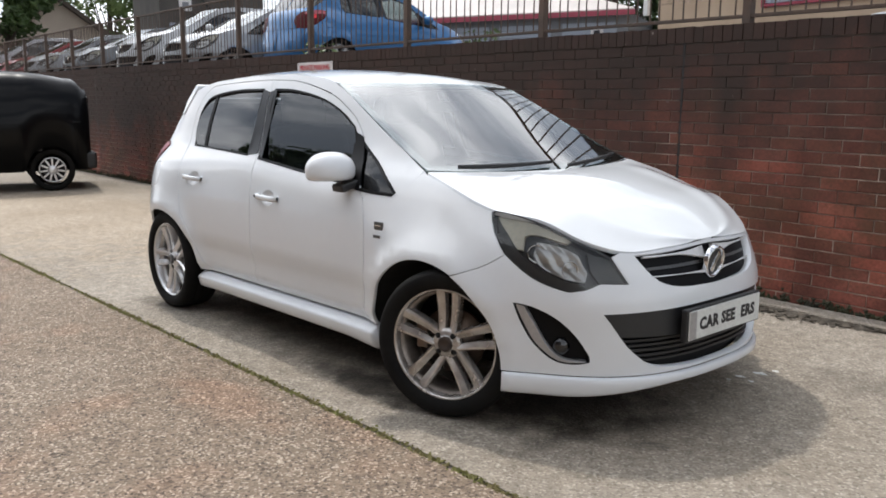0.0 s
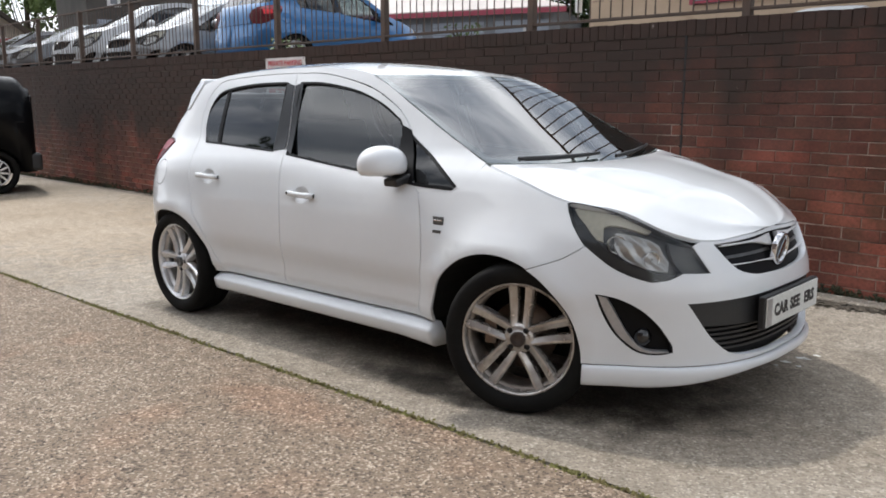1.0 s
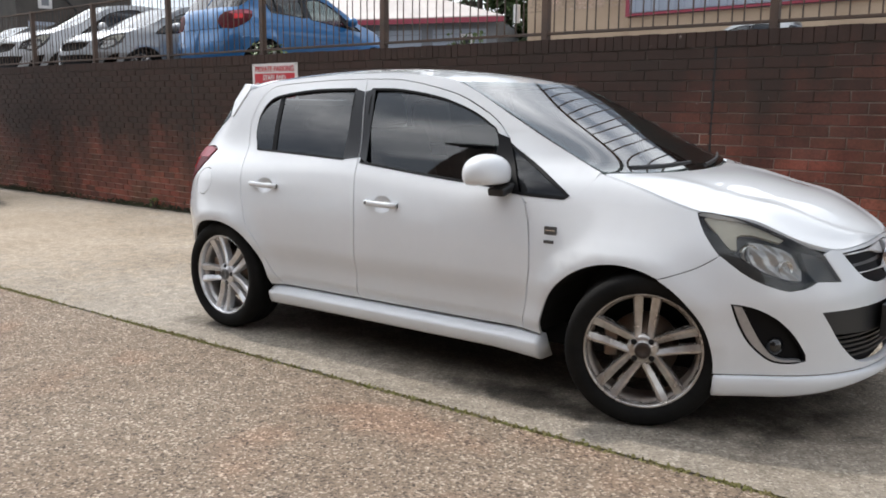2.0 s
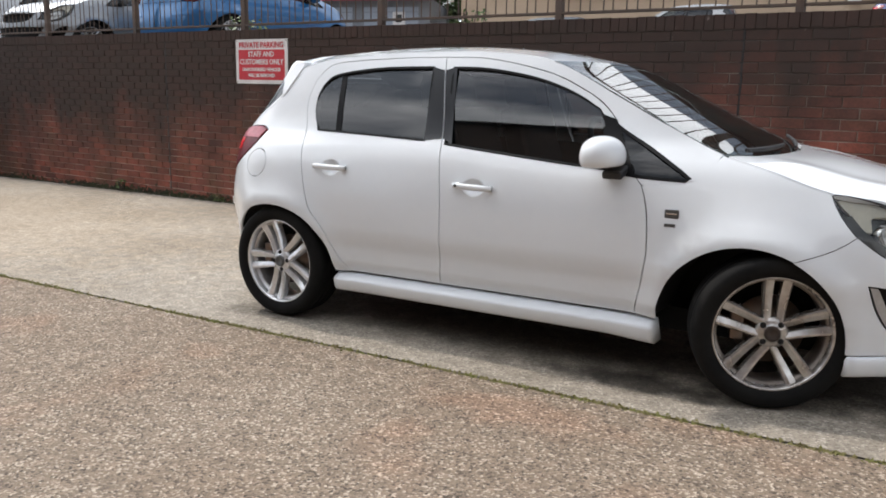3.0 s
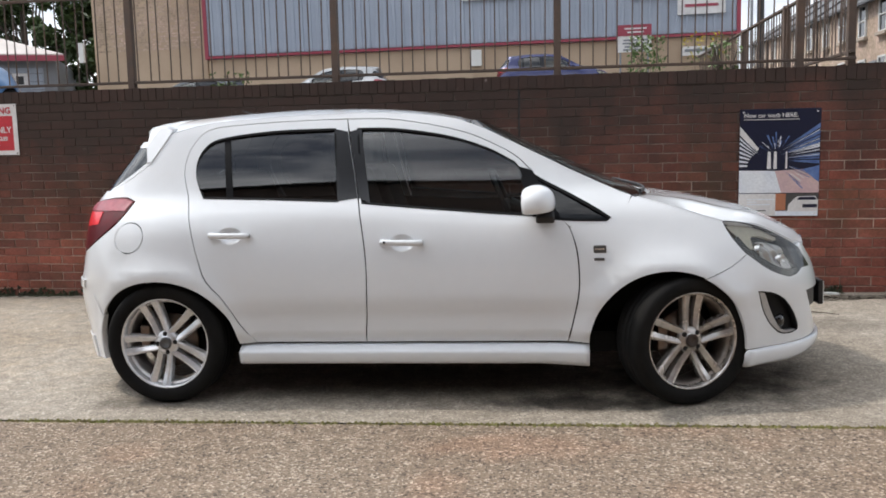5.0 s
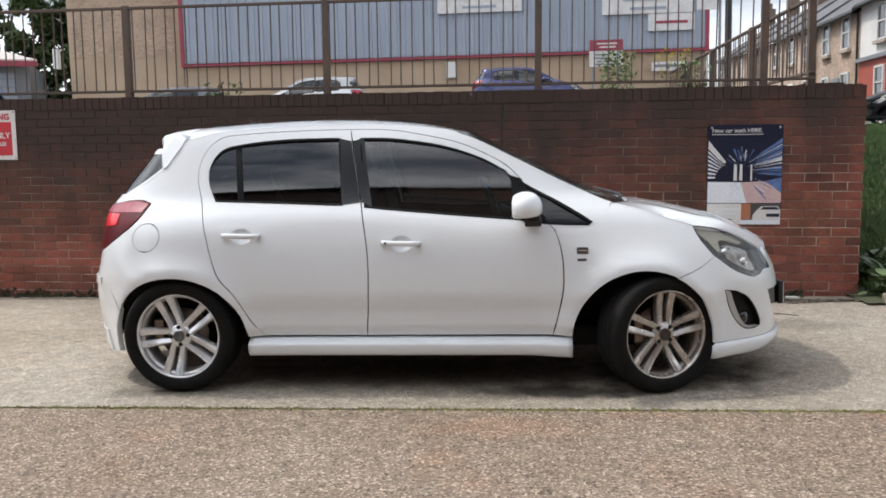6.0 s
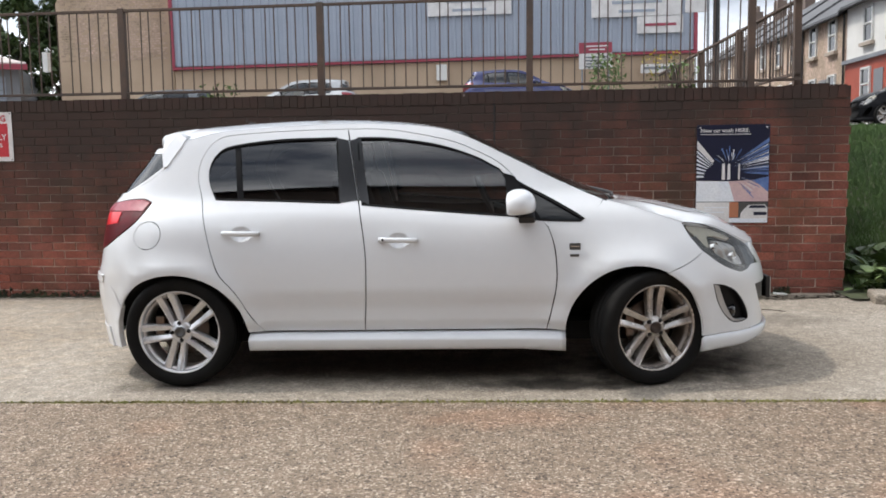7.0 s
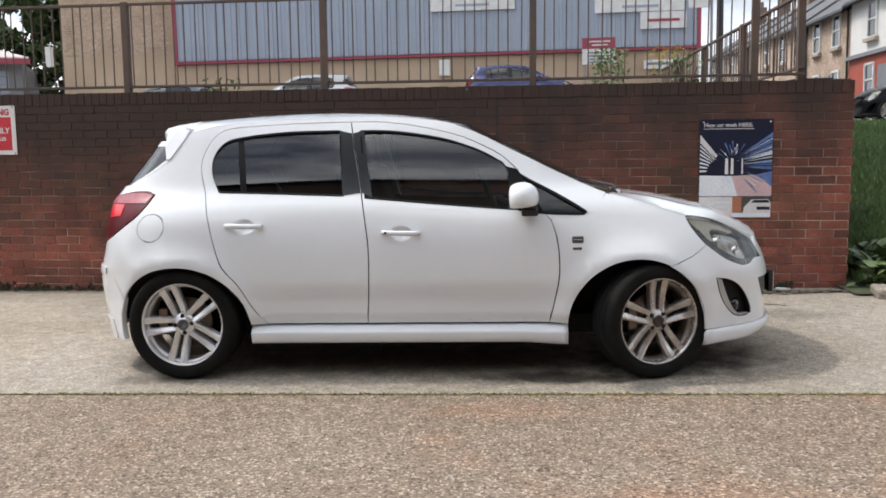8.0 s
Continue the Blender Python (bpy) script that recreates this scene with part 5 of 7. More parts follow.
    # badge and its word on the wing
    for mir in (False, True):
        s = 1 if mir else -1
        y = float(shell(np.array(0.871), np.array(0.735))[1])
        bad = put("wing_badge", box("wing_badge", (0.058, 0.008, 0.036), (0.871, s * (abs(y) + 0.001), 0.735), bevel=0.006), M["lamp_grey"], car, "small chrome-edged wing badge")
        put("badge_edge", box("badge_edge", (0.046, 0.004, 0.006), (0.871, s * (abs(y) + 0.0055), 0.737), bevel=0.0015), M["chrome"], bad)
        y2 = float(shell(np.array(0.868), np.array(0.690))[1])
        put("badge_script", box("badge_script", (0.046, 0.004, 0.013), (0.868, s * (abs(y2) + 0.001), 0.690), bevel=0.001), M["lamp_grey"], car)

    # mirrors
    for s in (-1, 1):
        bm = bmesh.new()
        bmesh.ops.create_uvsphere(bm, u_segments=36, v_segments=24, radius=1.0)
        for v in bm.verts:
            x, y, z = v.co
            v.co = (math.copysign(abs(x) ** 0.95, x), math.copysign(abs(y) ** 0.88, y), math.copysign(abs(z) ** 0.95, z))
            if v.co.z < 0:
                v.co.z = -0.62 * math.tanh(-v.co.z / 0.62 * 1.25)
            if v.co.x < -0.55:
                v.co.x = -0.55 - (abs(v.co.x) - 0.55) * 0.15
        bmesh.ops.transform(bm, matrix=pose(0.585, s * 0.868, 0.958, 0, -4, s * 12) @ Matrix.Diagonal((0.085, 0.114, 0.082, 1)), verts=bm.verts)
        mir = put("door_mirror", from_bm("door_mirror", bm, smooth=True), P, car, "rounded white door mirror on a black foot")
        put("mirror_foot", from_bm("mirror_foot", box_bm((0.085, 0.13, 0.034), (0.625, s * 0.80, 0.893), (s * -14, 0, 0)), bevel=0.012, segments=3), M["black"], mir, "black mirror foot")
        put("mirror_glass", from_bm("mirror_glass", box_bm((0.004, 0.13, 0.072), (0.538, s * 0.868, 0.972), (0, -4, s * 12)), bevel=0.0015), M["chrome"], mir, "silvered mirror glass")

    # wipers, aerial
    for y0, y1 in ((-0.56, -0.02), (0.06, 0.58)):
        verts, faces, rows, sides = [], [], 15, 8
        for i in range(rows):
            f = i / (rows - 1)
            q = screen_fn(np.array(0.988 - 0.045 * f), np.array((y0 + (y1 - y0) * f) / 0.70))
            r = 0.0085 - 0.004 * abs(f - 0.35)
            for j in range(sides):
                g = 2 * math.pi * j / sides
                verts.append((float(q[0]) + 0.010 + r * math.cos(g), float(q[1]), float(q[2]) + 0.016 + r * 1.3 * math.sin(g)))
        for i in range(rows - 1):
            for j in range(sides):
                faces.append((i * sides + j, i * sides + (j + 1) % sides, (i + 1) * sides + (j + 1) % sides, (i + 1) * sides + j))
        faces += [tuple(range(sides)), tuple(range((rows - 1) * sides, rows * sides))]
        put("wiper", mesh("wiper", verts, faces, True), M["black"], car, "black windscreen wiper")
    put("aerial", from_bm("aerial", rod_bm((-1.02, 0.0, 1.44), (-1.09, 0.0, 1.47), 0.005, 0.002, 8)), M["black"], car)

    # cabin
    cabin(car)
    return car


def bar_handle(x0, x1, z0, z1, s):
    """A pull handle that arches away from the door."""
    rows, verts, faces = 13, [], []
    for i in range(rows):
        f = i / (rows - 1)
        x, z = x0 + (x1 - x0) * f, z0 + (z1 - z0) * f
        y = abs(float(shell(np.array(x), np.array(z))[1]))
        outw = 0.026 + 0.008 * math.sin(f * math.pi) - (0.016 if i in (0, rows - 1) else 0)
        h = 0.0135 if 0 < i < rows - 1 else 0.010
        for dy, dz in ((0.0, 0.8), (0.007, 1.0), (0.011, 0.3), (0.011, -0.4), (0.006, -1.0), (0.0, -0.8)):
            verts.append((x, s * (y + outw - 0.009 + dy), z + h * dz))
    for i in range(rows - 1):
        for j in range(6):
            a, b = i * 6 + j, i * 6 + (j + 1) % 6
            faces.append((a, b, b + 6, a + 6))
    faces += [tuple(range(6)), tuple(range((rows - 1) * 6, rows * 6))[::-1]]
    for x, z in ((x0 + 0.012, z0), (x1 - 0.012, z1)):
        y = abs(float(shell(np.array(x), np.array(z))[1]))
        k = len(verts)
        verts += [(x + a * 0.012, s * (y + b), z + c * 0.011) for b in (-0.004, 0.022) for a, c in ((-1, -1), (1, -1), (1, 1), (-1, 1))]
        faces += [tuple(k + i for i in f) for f in ((0, 1, 2, 3), (4, 7, 6, 5), (0, 4, 5, 1), (1, 5, 6, 2), (2, 6, 7, 3), (3, 7, 4, 0))]
    bm = bmesh.new()
    vs = [bm.verts.new(v) for v in verts]
    for f in faces:
        bm.faces.new([vs[i] for i in f])
    return from_bm("door_handle", bm, smooth=True)


def cabin(car):
    """Seats, dashboard, steering wheel and trim inside."""
    for s in (-1, 1):
        seat = put("seat", from_bm("seat", box_bm((0.50, 0.50, 0.16), (0.02, s * 0.36, 0.52), (0, -8, 0)), bevel=0.05, segments=3), M["cloth"], car, "dark cloth front seat")
        put("backrest", from_bm("backrest", box_bm((0.14, 0.46, 0.62), (-0.30, s * 0.36, 0.83), (0, -17, 0)), bevel=0.05, segments=3), M["cloth"], seat)
        put("headrest", from_bm("headrest", box_bm((0.09, 0.26, 0.17), (-0.42, s * 0.36, 1.22), (0, -10, 0)), bevel=0.04, segments=3), M["cloth"], seat)
    bench = put("rear_bench", from_bm("rear_bench", box_bm((0.48, 1.18, 0.18), (-0.82, 0, 0.55)), bevel=0.05, segments=3), M["cloth"], car, "dark cloth rear bench")
    put("backrest", from_bm("backrest", box_bm((0.14, 1.16, 0.56), (-1.12, 0, 0.84), (0, -18, 0)), bevel=0.05, segments=3), M["cloth"], bench)
    for y in (-0.36, 0.36):
        put("headrest", from_bm("headrest", box_bm((0.08, 0.24, 0.14), (-1.22, y, 1.16)), bevel=0.035, segments=3), M["cloth"], bench)
    put("dashboard", from_bm("dashboard", box_bm((0.46, 1.26, 0.26), (0.80, 0, 0.80), (0, 8, 0)), bevel=0.07, segments=3), M["black"], car, "black moulded dashboard")
    st = lathe("steering_wheel", [(0.185 + 0.014 * math.cos(a), 0.014 * math.sin(a)) for a in np.linspace(0, 2 * math.pi, 11)[:-1]], 32, True)
    tm = Matrix.Translation((0.43, -0.36, 0.92)) @ pose(0, 0, 0, 0, 0, 90) @ pose(0, 0, 0, -24, 0, 0)
    wheel = put("steering_wheel", st, M["black"], car, "black steering wheel", tm)
    put("steering_boss", from_bm("steering_boss", box_bm((0.34, 0.03, 0.05)), bevel=0.012), M["black"], wheel)
    put("steering_column", rod("steering_column", (0.44, -0.36, 0.92), (0.70, -0.36, 0.80), 0.04), M["black"], car)
    for s in (-1, 1):
        tr = [(-1.25, 0.98), (-0.6, 0.965), (0.1, 0.93), (0.7, 0.87), (0.75, 0.35), (-0.80, 0.35), (-1.1, 0.70)]
        put("door_trim", panel("door_trim", through_points(tr + [tr[0]], 0.08)[:-1], inset(shell, 0.07), step=0.15, rim=0.0, mirror=s > 0, out=(0, 1, 0)), M["black"], car)
    put("roof_lining", panel("roof_lining", [(0.06, -0.9), (0.95, -0.9), (0.95, 0.9), (0.06, 0.9)], roof_fn, step=0.1, rim=0.0, lift=-0.035, out=(0, 0, 1)), M["cloth"], car)
    put("rear_view_mirror", from_bm("rear_view_mirror", box_bm((0.03, 0.22, 0.06), (0.36, 0, 1.235)), bevel=0.012), M["black"], car)


# ---- the ground ----
def sheet(name, xs, ys, zfn, material, kind_label, under=False):
    xs, ys = np.array(xs, float), np.array(ys, float)
    verts = [(x, y, float(zfn(x, y))) for x in xs for y in ys]
    n = len(ys)
    faces = [(i * n + j, (i + 1) * n + j, (i + 1) * n + j + 1, i * n + j + 1) for i in range(len(xs) - 1) for j in range(n - 1)]
    ob = put(name, mesh(name, verts, faces, True), material)
    return tagged(ob, kind_label, "ground", kind="structure")


SEAM_Y = -1.088
near_xs = list(np.linspace(-16, 8, 97))
sheet("ground", [-400, -120, -40] + near_xs + [14, 40, 120, 400], [-400, -120, -40, -18] + list(np.linspace(-12, SEAM_Y - 0.012, 30)),
      lambda x, y: 0.0, M["chippings"], "tan asphalt with exposed chippings in the yard")
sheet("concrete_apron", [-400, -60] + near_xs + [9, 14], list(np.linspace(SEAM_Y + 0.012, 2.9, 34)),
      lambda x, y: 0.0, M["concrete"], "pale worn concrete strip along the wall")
seam = mesh("ground_seam", [(x, SEAM_Y + s * 0.12, -0.006) for x in (-400, 14) for s in (-1, 1)], [(0, 2, 3, 1)])
tagged(put("ground_seam", seam, M["dirt"]), "dirt-filled joint between asphalt and concrete", "joint", kind="structure")


def moss_strip():
    """Moss and weeds along the joint: many small tufts, thick in places."""
    rnd = random.Random(4)
    verts, faces = [], []
    for _ in range(7000):
        x = rnd.uniform(-7, 5.5)
        dens = 0.5 + 0.5 * noise.noise((x * 1.1, 3.1, 0.2)) + 0.25 * noise.noise((x * 5.0, 1.3, 0.7))
        if rnd.random() > dens:
            continue
        y = SEAM_Y + rnd.gauss(0, 0.011)
        h, r, a = rnd.uniform(0.002, 0.010), rnd.uniform(0.004, 0.014), rnd.uniform(0, 6.28)
        k = len(verts)
        verts += [(x + r * math.cos(a + i * 2.09), y + r * math.sin(a + i * 2.09), -0.002) for i in range(3)] + [(x + rnd.uniform(-r, r) * 0.6, y + rnd.uniform(-r, r) * 0.6, h)]
        faces += [(k, k + 1, k + 3), (k + 1, k + 2, k + 3), (k + 2, k, k + 3)]
    tagged(put("moss", mesh("moss", verts, faces), M["moss"]), "green-brown moss and weeds in the ground joint", "moss", kind="stuff")


moss_strip()

# ---- the brick wall ----
WALL = pose(0, 2.185, 0, 0, 0.77, -2.29)
WALL_A, WALL_B, WALL_TOP, COURSE, BRICK_L = -27.0, 3.35, 1.775, 0.075, 0.225
JOINTS = (0.405, -5.98, -12.2, -18.5)


def wall_at(x, off=0.0, z=0.0):
    """A place on the wall's face; off is outward, towards the yard."""
    return WALL @ pose(x, -off, z)


def brick_mesh(name, lx, lz, depth=0.03, seed=0):
    rnd = random.Random(seed)
    c = 0.0025
    j = lambda: rnd.uniform(-0.0018, 0.0018)
    v = [(s * (lx / 2 - i) + j(), y, t * (lz / 2 - i) + j()) for i, y in ((c, 0.0), (0, c), (0, depth)) for s, t in ((-1, -1), (1, -1), (1, 1), (-1, 1))]
    f = [(0, 1, 2, 3)] + [(a + k, a + 4 + k, a + 4 + (k + 1) % 4, a + (k + 1) % 4) for a in (0, 4) for k in range(4)]
    return mesh(name, v, f)


def build_wall():
    wall = thing("wall_north", "weathered red brick retaining wall with a sooty coping", "wall", WALL, kind="structure")
    th = 0.33
    # the core, whose front is the mortar; a slot at each movement joint
    edges = [WALL_A] + sorted(JOINTS) + [WALL_B]
    for a, b in zip(edges, edges[1:]):
        bm = box_bm((b - a - 0.012 - (0.004 if b == WALL_B else 0), th - 0.006, WALL_TOP - 0.105 + 0.5), ((a + b) / 2 - (0.002 if b == WALL_B else 0), th / 2 + 0.003, (WALL_TOP - 0.105 - 0.5) / 2))
        put("core", from_bm("core", bm), M["mortar"], wall)
    # joints are filled with a dark sealant set back from the face
    for x in JOINTS:
        put("joint_filler", box("joint_filler", (0.024, 0.2, WALL_TOP + 0.2), (x, 0.101, (WALL_TOP - 0.2) / 2 - 0.003)), M["black"], wall, "dark movement joint")
    rnd = random.Random(11)
    lz = COURSE - 0.0085
    stock = {}
    for q, full in (("whole", BRICK_L - 0.0085), ("half", 0.1040)):
        stock[q] = [brick_mesh("brick", full, lz, seed=s) for s in range(4)]
        for me in stock[q]:
            me.materials.append(M["brick"])
    singles, jv, jf = [], [], []
    rows = int((WALL_TOP - 0.11 + 0.42) / COURSE) + 1
    for r in range(rows):
        zc = WALL_TOP - 0.112 - COURSE * (r + 0.5)
        for a, b in zip(edges, edges[1:]):
            x = a + 0.008
            first = True
            while x < b - 0.03:
                kind = "half" if (first and r % 2) else "whole"
                ln = 0.1125 if kind == "half" else BRICK_L
                if x + ln > b + 0.004:
                    left = b - x - 0.008
                    if left < 0.02:
                        break
                    kind, ln = "cut", left + 0.010
                first = False
                xc, w = x + ln / 2, ln - 0.0085
                at = (xc + rnd.uniform(-0.0015, 0.0015), rnd.uniform(-0.0008, 0.0018) - 0.001, zc + rnd.uniform(-0.001, 0.001))
                if x > 0.405 and kind != "cut" and len(singles) < 300:
                    singles.append((stock[kind][rnd.randrange(4)], at))
                else:
                    me = stock["whole"][rnd.randrange(4)]
                    k, sx = len(jv), w / (BRICK_L - 0.0085)
                    jv += [(v.co.x * sx + at[0], v.co.y + at[1], v.co.z + at[2]) for v in me.vertices]
                    jf += [tuple(i + k for i in p.vertices) for p in me.polygons]
                x += ln
    ob = put("brickwork", mesh("brickwork", jv, jf), M["brick_joined"], wall)
    ob["kind"] = "stuff"
    for me, at in singles:
        put("brick", me, None, wall, m=pose(*at))
    # the coping: bricks on edge
    cv, cf = [], []
    x = WALL_A + 0.04
    while x < WALL_B - 0.03:
        y0, z0 = rnd.uniform(-0.003, 0.001) - 0.004, WALL_TOP - 0.054 + rnd.uniform(-0.002, 0.002)
        s, t = 0.0335 + rnd.uniform(-0.0015, 0.0012), 0.0525 + rnd.uniform(-0.003, 0.001)
        k = len(cv)
        cv += [(x + a * s, y, z0 + b * t) for y in (y0, y0 + th + 0.008) for a, b in ((-1, -1), (1, -1), (1, 1), (-1, 1))]
        cf += [tuple(k + i for i in f) for f in ((0, 1, 2, 3), (5, 4, 7, 6), (1, 5, 6, 2), (4, 0, 3, 7), (3, 2, 6, 7), (4, 5, 1, 0))]
        x += 0.0725
    ob = put("coping", mesh("coping", cv, cf), M["brick_joined"], wall, "brick coping black with soot")
    ob["kind"] = "stuff"
    put("coping_mortar", box("coping_mortar", (WALL_B - WALL_A - 0.02, th - 0.01, 0.096), ((WALL_A + WALL_B) / 2, th / 2, WALL_TOP - 0.056)), M["brick_joined"], wall)
    return wall


# ---- the railings on the wall ----
FENCE_OFF = 0.27


def railing_run(name, a, b, posts, m, z0, z1, label, spacing=0.1, post_w=0.06):
    """Railings along local x from a to b: square posts, two flat rails and round bars."""
    fence = thing(name, label, "railing", m)
    low, top = z0 + 0.085, z1 - 0.02
    for p in posts:
        put("post", box("post", (post_w, post_w, z1 - z0 + 0.12), (p, 0, (z0 + z1) / 2 - 0.06), bevel=0.004), M["rail"], fence)
    for z in (low, top):
        put("rail", box("rail", (b - a, 0.045, 0.022), ((a + b) / 2, 0, z), bevel=0.003), M["rail"], fence)
    me = from_bm("bar", rod_bm((0, 0, low), (0, 0, top), 0.006, sides=6))
    me.materials.append(M["rail"])
    k = 0
    x = a + spacing
    while x < b - 0.02:
        if min(abs(x - p) for p in posts) > post_w * 0.7:
            put("bar", me, None, fence, m=pose(x, 0, 0, 0, 0.3 * math.sin(k * 2.7), 0))
        x += spacing
        k += 1
    return fence


def wall_foot():
    """A low concrete kerb at the foot of the wall, and the dirt, leaves and litter caught in front of it."""
    kerb = put("kerb", box("kerb", (2.75, 0.16, 0.10), (2.05, -0.09, -0.012), bevel=0.012), M["concrete"], m=WALL)
    tagged(kerb, "pale worn concrete kerb at the foot of the wall", "kerb", kind="structure")
    rnd = random.Random(21)
    verts, faces = [], []
    for _ in range(4200):
        x = rnd.uniform(1.0, 3.5)
        y = 2.185 - 0.04 * x - 0.195 - abs(rnd.gauss(0, 0.045 + 0.02 * math.sin(x * 5.3)))
        r, a, t = rnd.uniform(0.005, 0.028), rnd.uniform(0, 6.28), rnd.uniform(-0.4, 0.4)
        k = len(verts)
        z = 0.003 + rnd.uniform(0, 0.008)
        verts += [(x + r * math.cos(a), y + r * math.sin(a), z), (x + r * 0.5 * math.cos(a + 1.7), y + r * 0.5 * math.sin(a + 1.7), z + r * t), (x - r * math.cos(a), y - r * math.sin(a), z + 0.002), (x + r * 0.5 * math.cos(a - 1.5), y + r * 0.5 * math.sin(a - 1.5), z - r * t * 0.5)]
        faces.append((k, k + 1, k + 2, k + 3))
    tagged(put("leaf_litter", mesh("leaf_litter", verts, faces), M["dirt"]), "brown leaf litter and grit along the kerb", "litter", kind="stuff")
    me = from_bm("paper_scrap", box_bm((0.11, 0.05, 0.016), (0, 0, 0.008), (0, 6, 20)), bevel=0.006)
    tagged(put("paper_scrap", me, M["plate"], m=pose(2.80, 1.98, 0.0)), "crumpled white paper scrap on the ground", "litter")

    # pale droppings and a few dry twigs on the concrete
    for k, (x, y, r) in enumerate(((1.82, 0.58, 0.022), (1.86, 0.69, 0.030), (1.892, 0.774, 0.016), (1.89, 0.55, 0.012), (1.805, 0.50, 0.010))):
        n = 11
        edge = [(r * (1 + 0.45 * math.sin(i * 2.3 + k)) * math.cos(6.283 * i / n), 0.7 * r * (1 + 0.4 * math.cos(i * 1.7 + k)) * math.sin(6.283 * i / n)) for i in range(n)]
        v = [(0, 0, 0.003)] + [(a * 0.7, b * 0.7, 0.0025) for a, b in edge] + [(a, b, 0.0005) for a, b in edge]
        f = [(0, 1 + i, 1 + (i + 1) % n) for i in range(n)] + [(1 + i, 1 + n + i, 1 + n + (i + 1) % n, 1 + (i + 1) % n) for i in range(n)]
        tagged(put("dropping", mesh("dropping", v, f, True), M["plate"], m=pose(x, y, 0)), "dried white dropping on the concrete", "dropping")
    for x, y, a, ln in ((2.30, 1.42, 20, 0.22), (2.52, 1.25, -35, 0.18), (2.42, 1.60, 70, 0.14)):
        bm = rod_bm((-ln / 2, 0, 0.005), (0, 0.012, 0.006), 0.004, 0.0035, 6)
        rod_bm((0, 0.012, 0.006), (ln / 2, 0, 0.005), 0.0035, 0.002, 6, bm)
        tagged(put("twig", from_bm("twig", bm), M["dirt"], m=pose(x, y, 0, 0, 0, a)), "dry brown twig lying on the concrete", "twig")


def foot_moss():
    """Dark moss and washed-in grit along the foot of the wall."""
    rnd = random.Random(17)
    verts, faces = [], []
    for _ in range(7400):
        x = rnd.uniform(-14.0, 2.9)
        if rnd.random() > 0.55 + 0.9 * noise.noise((x * 0.9, 7.3, 0.4)):
            continue
        up = rnd.random() < 0.6
        h, r, a = rnd.uniform(0.006, 0.022), rnd.uniform(0.010, 0.030), rnd.uniform(0, 6.28)
        z = (abs(rnd.gauss(0, 0.030)) if up else 0.001) + x * math.sin(radians(0.77))
        y = -0.004 if up else -0.006 - abs(rnd.gauss(0, 0.022))
        k = len(verts)
        if up:
            verts += [(x + r * math.cos(a + i * 2.09), y, z + r * math.sin(a + i * 2.09)) for i in range(3)] + [(x, y - h, z)]
        else:
            verts += [(x + r * math.cos(a + i * 2.09), y + r * math.sin(a + i * 2.09), z) for i in range(3)] + [(x, y, z + h)]
        faces += [(k, k + 1, k + 3), (k + 1, k + 2, k + 3), (k + 2, k, k + 3)]
    ob = put("wall_foot_moss", mesh("wall_foot_moss", verts, faces), M["foot_moss"], m=WALL)
    tagged(ob, "dark moss and grit along the foot of the wall", "moss", kind="stuff")


M["foot_moss"] = mat("foot_moss", (0.030, 0.028, 0.018), 0.95, tint=(0.050, 0.052, 0.020), scale=3, fvar=0.35, fine=30)
wall_foot()
foot_moss()
POSTS = [2.60 - 1.89 * k for k in range(15)]


# ---- the upper car park behind the wall ----
def terrace_z(x, y):
    return 1.48 + 0.052 * max(y - 2.5, 0)


terrace = sheet("terrace_ground", [-300, -80, -40, -20, -10, -5, 0, 3.2], [0.2, 1.8, 6, 14, 28, 43, 80, 300],
                lambda x, y: terrace_z(x, y + 2.185), M["tarmac"], "grey tarmac of the car park above the wall")
terrace.matrix_basis = pose(0, 2.185, 0, 0, 0, -2.29)

M["cladding"] = mat("cladding", (0.36, 0.40, 0.47), 0.5, 0.0, tint=(0.31, 0.35, 0.42), scale=0.6)
M["trim_red"] = mat("trim_red", (0.34, 0.05, 0.08), 0.45)
M["tan_brick"] = mat("tan_brick", (0.53, 0.40, 0.285), 0.85, tint=(0.42, 0.31, 0.215), scale=0.5, bump=0.004, bscale=8)
M["old_stone"] = mat("old_stone", (0.57, 0.42, 0.34), 0.9, tint=(0.36, 0.28, 0.20), scale=1.3, fine=9, fvar=0.35, bump=0.02, bscale=5)
M["pale_roof"] = mat("pale_roof", (0.60, 0.55, 0.52), 0.7, tint=(0.50, 0.46, 0.44), scale=0.8)
M["render_white"] = mat("white_render", (0.78, 0.77, 0.74), 0.85, tint=(0.66, 0.65, 0.62), scale=0.8)
M["red_paint"] = mat("red_masonry_paint", (0.45, 0.10, 0.06), 0.6, tint=(0.38, 0.08, 0.05), scale=1)
M["grey_door"] = mat("grey_shutter", (0.23, 0.24, 0.26), 0.5, tint=(0.19, 0.20, 0.22), scale=1)
M["window_white"] = mat("window_white", (0.72, 0.72, 0.70), 0.4)
M["beige"] = mat("beige_render", (0.46, 0.39, 0.32), 0.9, tint=(0.38, 0.32, 0.26), scale=0.7)
M["dark_pane"] = mat("dark_window_glass", (0.03, 0.035, 0.04), 0.08, coat=0.5)
M["yellow"] = mat("yellow_flowers", (0.55, 0.42, 0.03), 0.6)
M["pole"] = mat("pole_black", (0.015, 0.015, 0.016), 0.45)


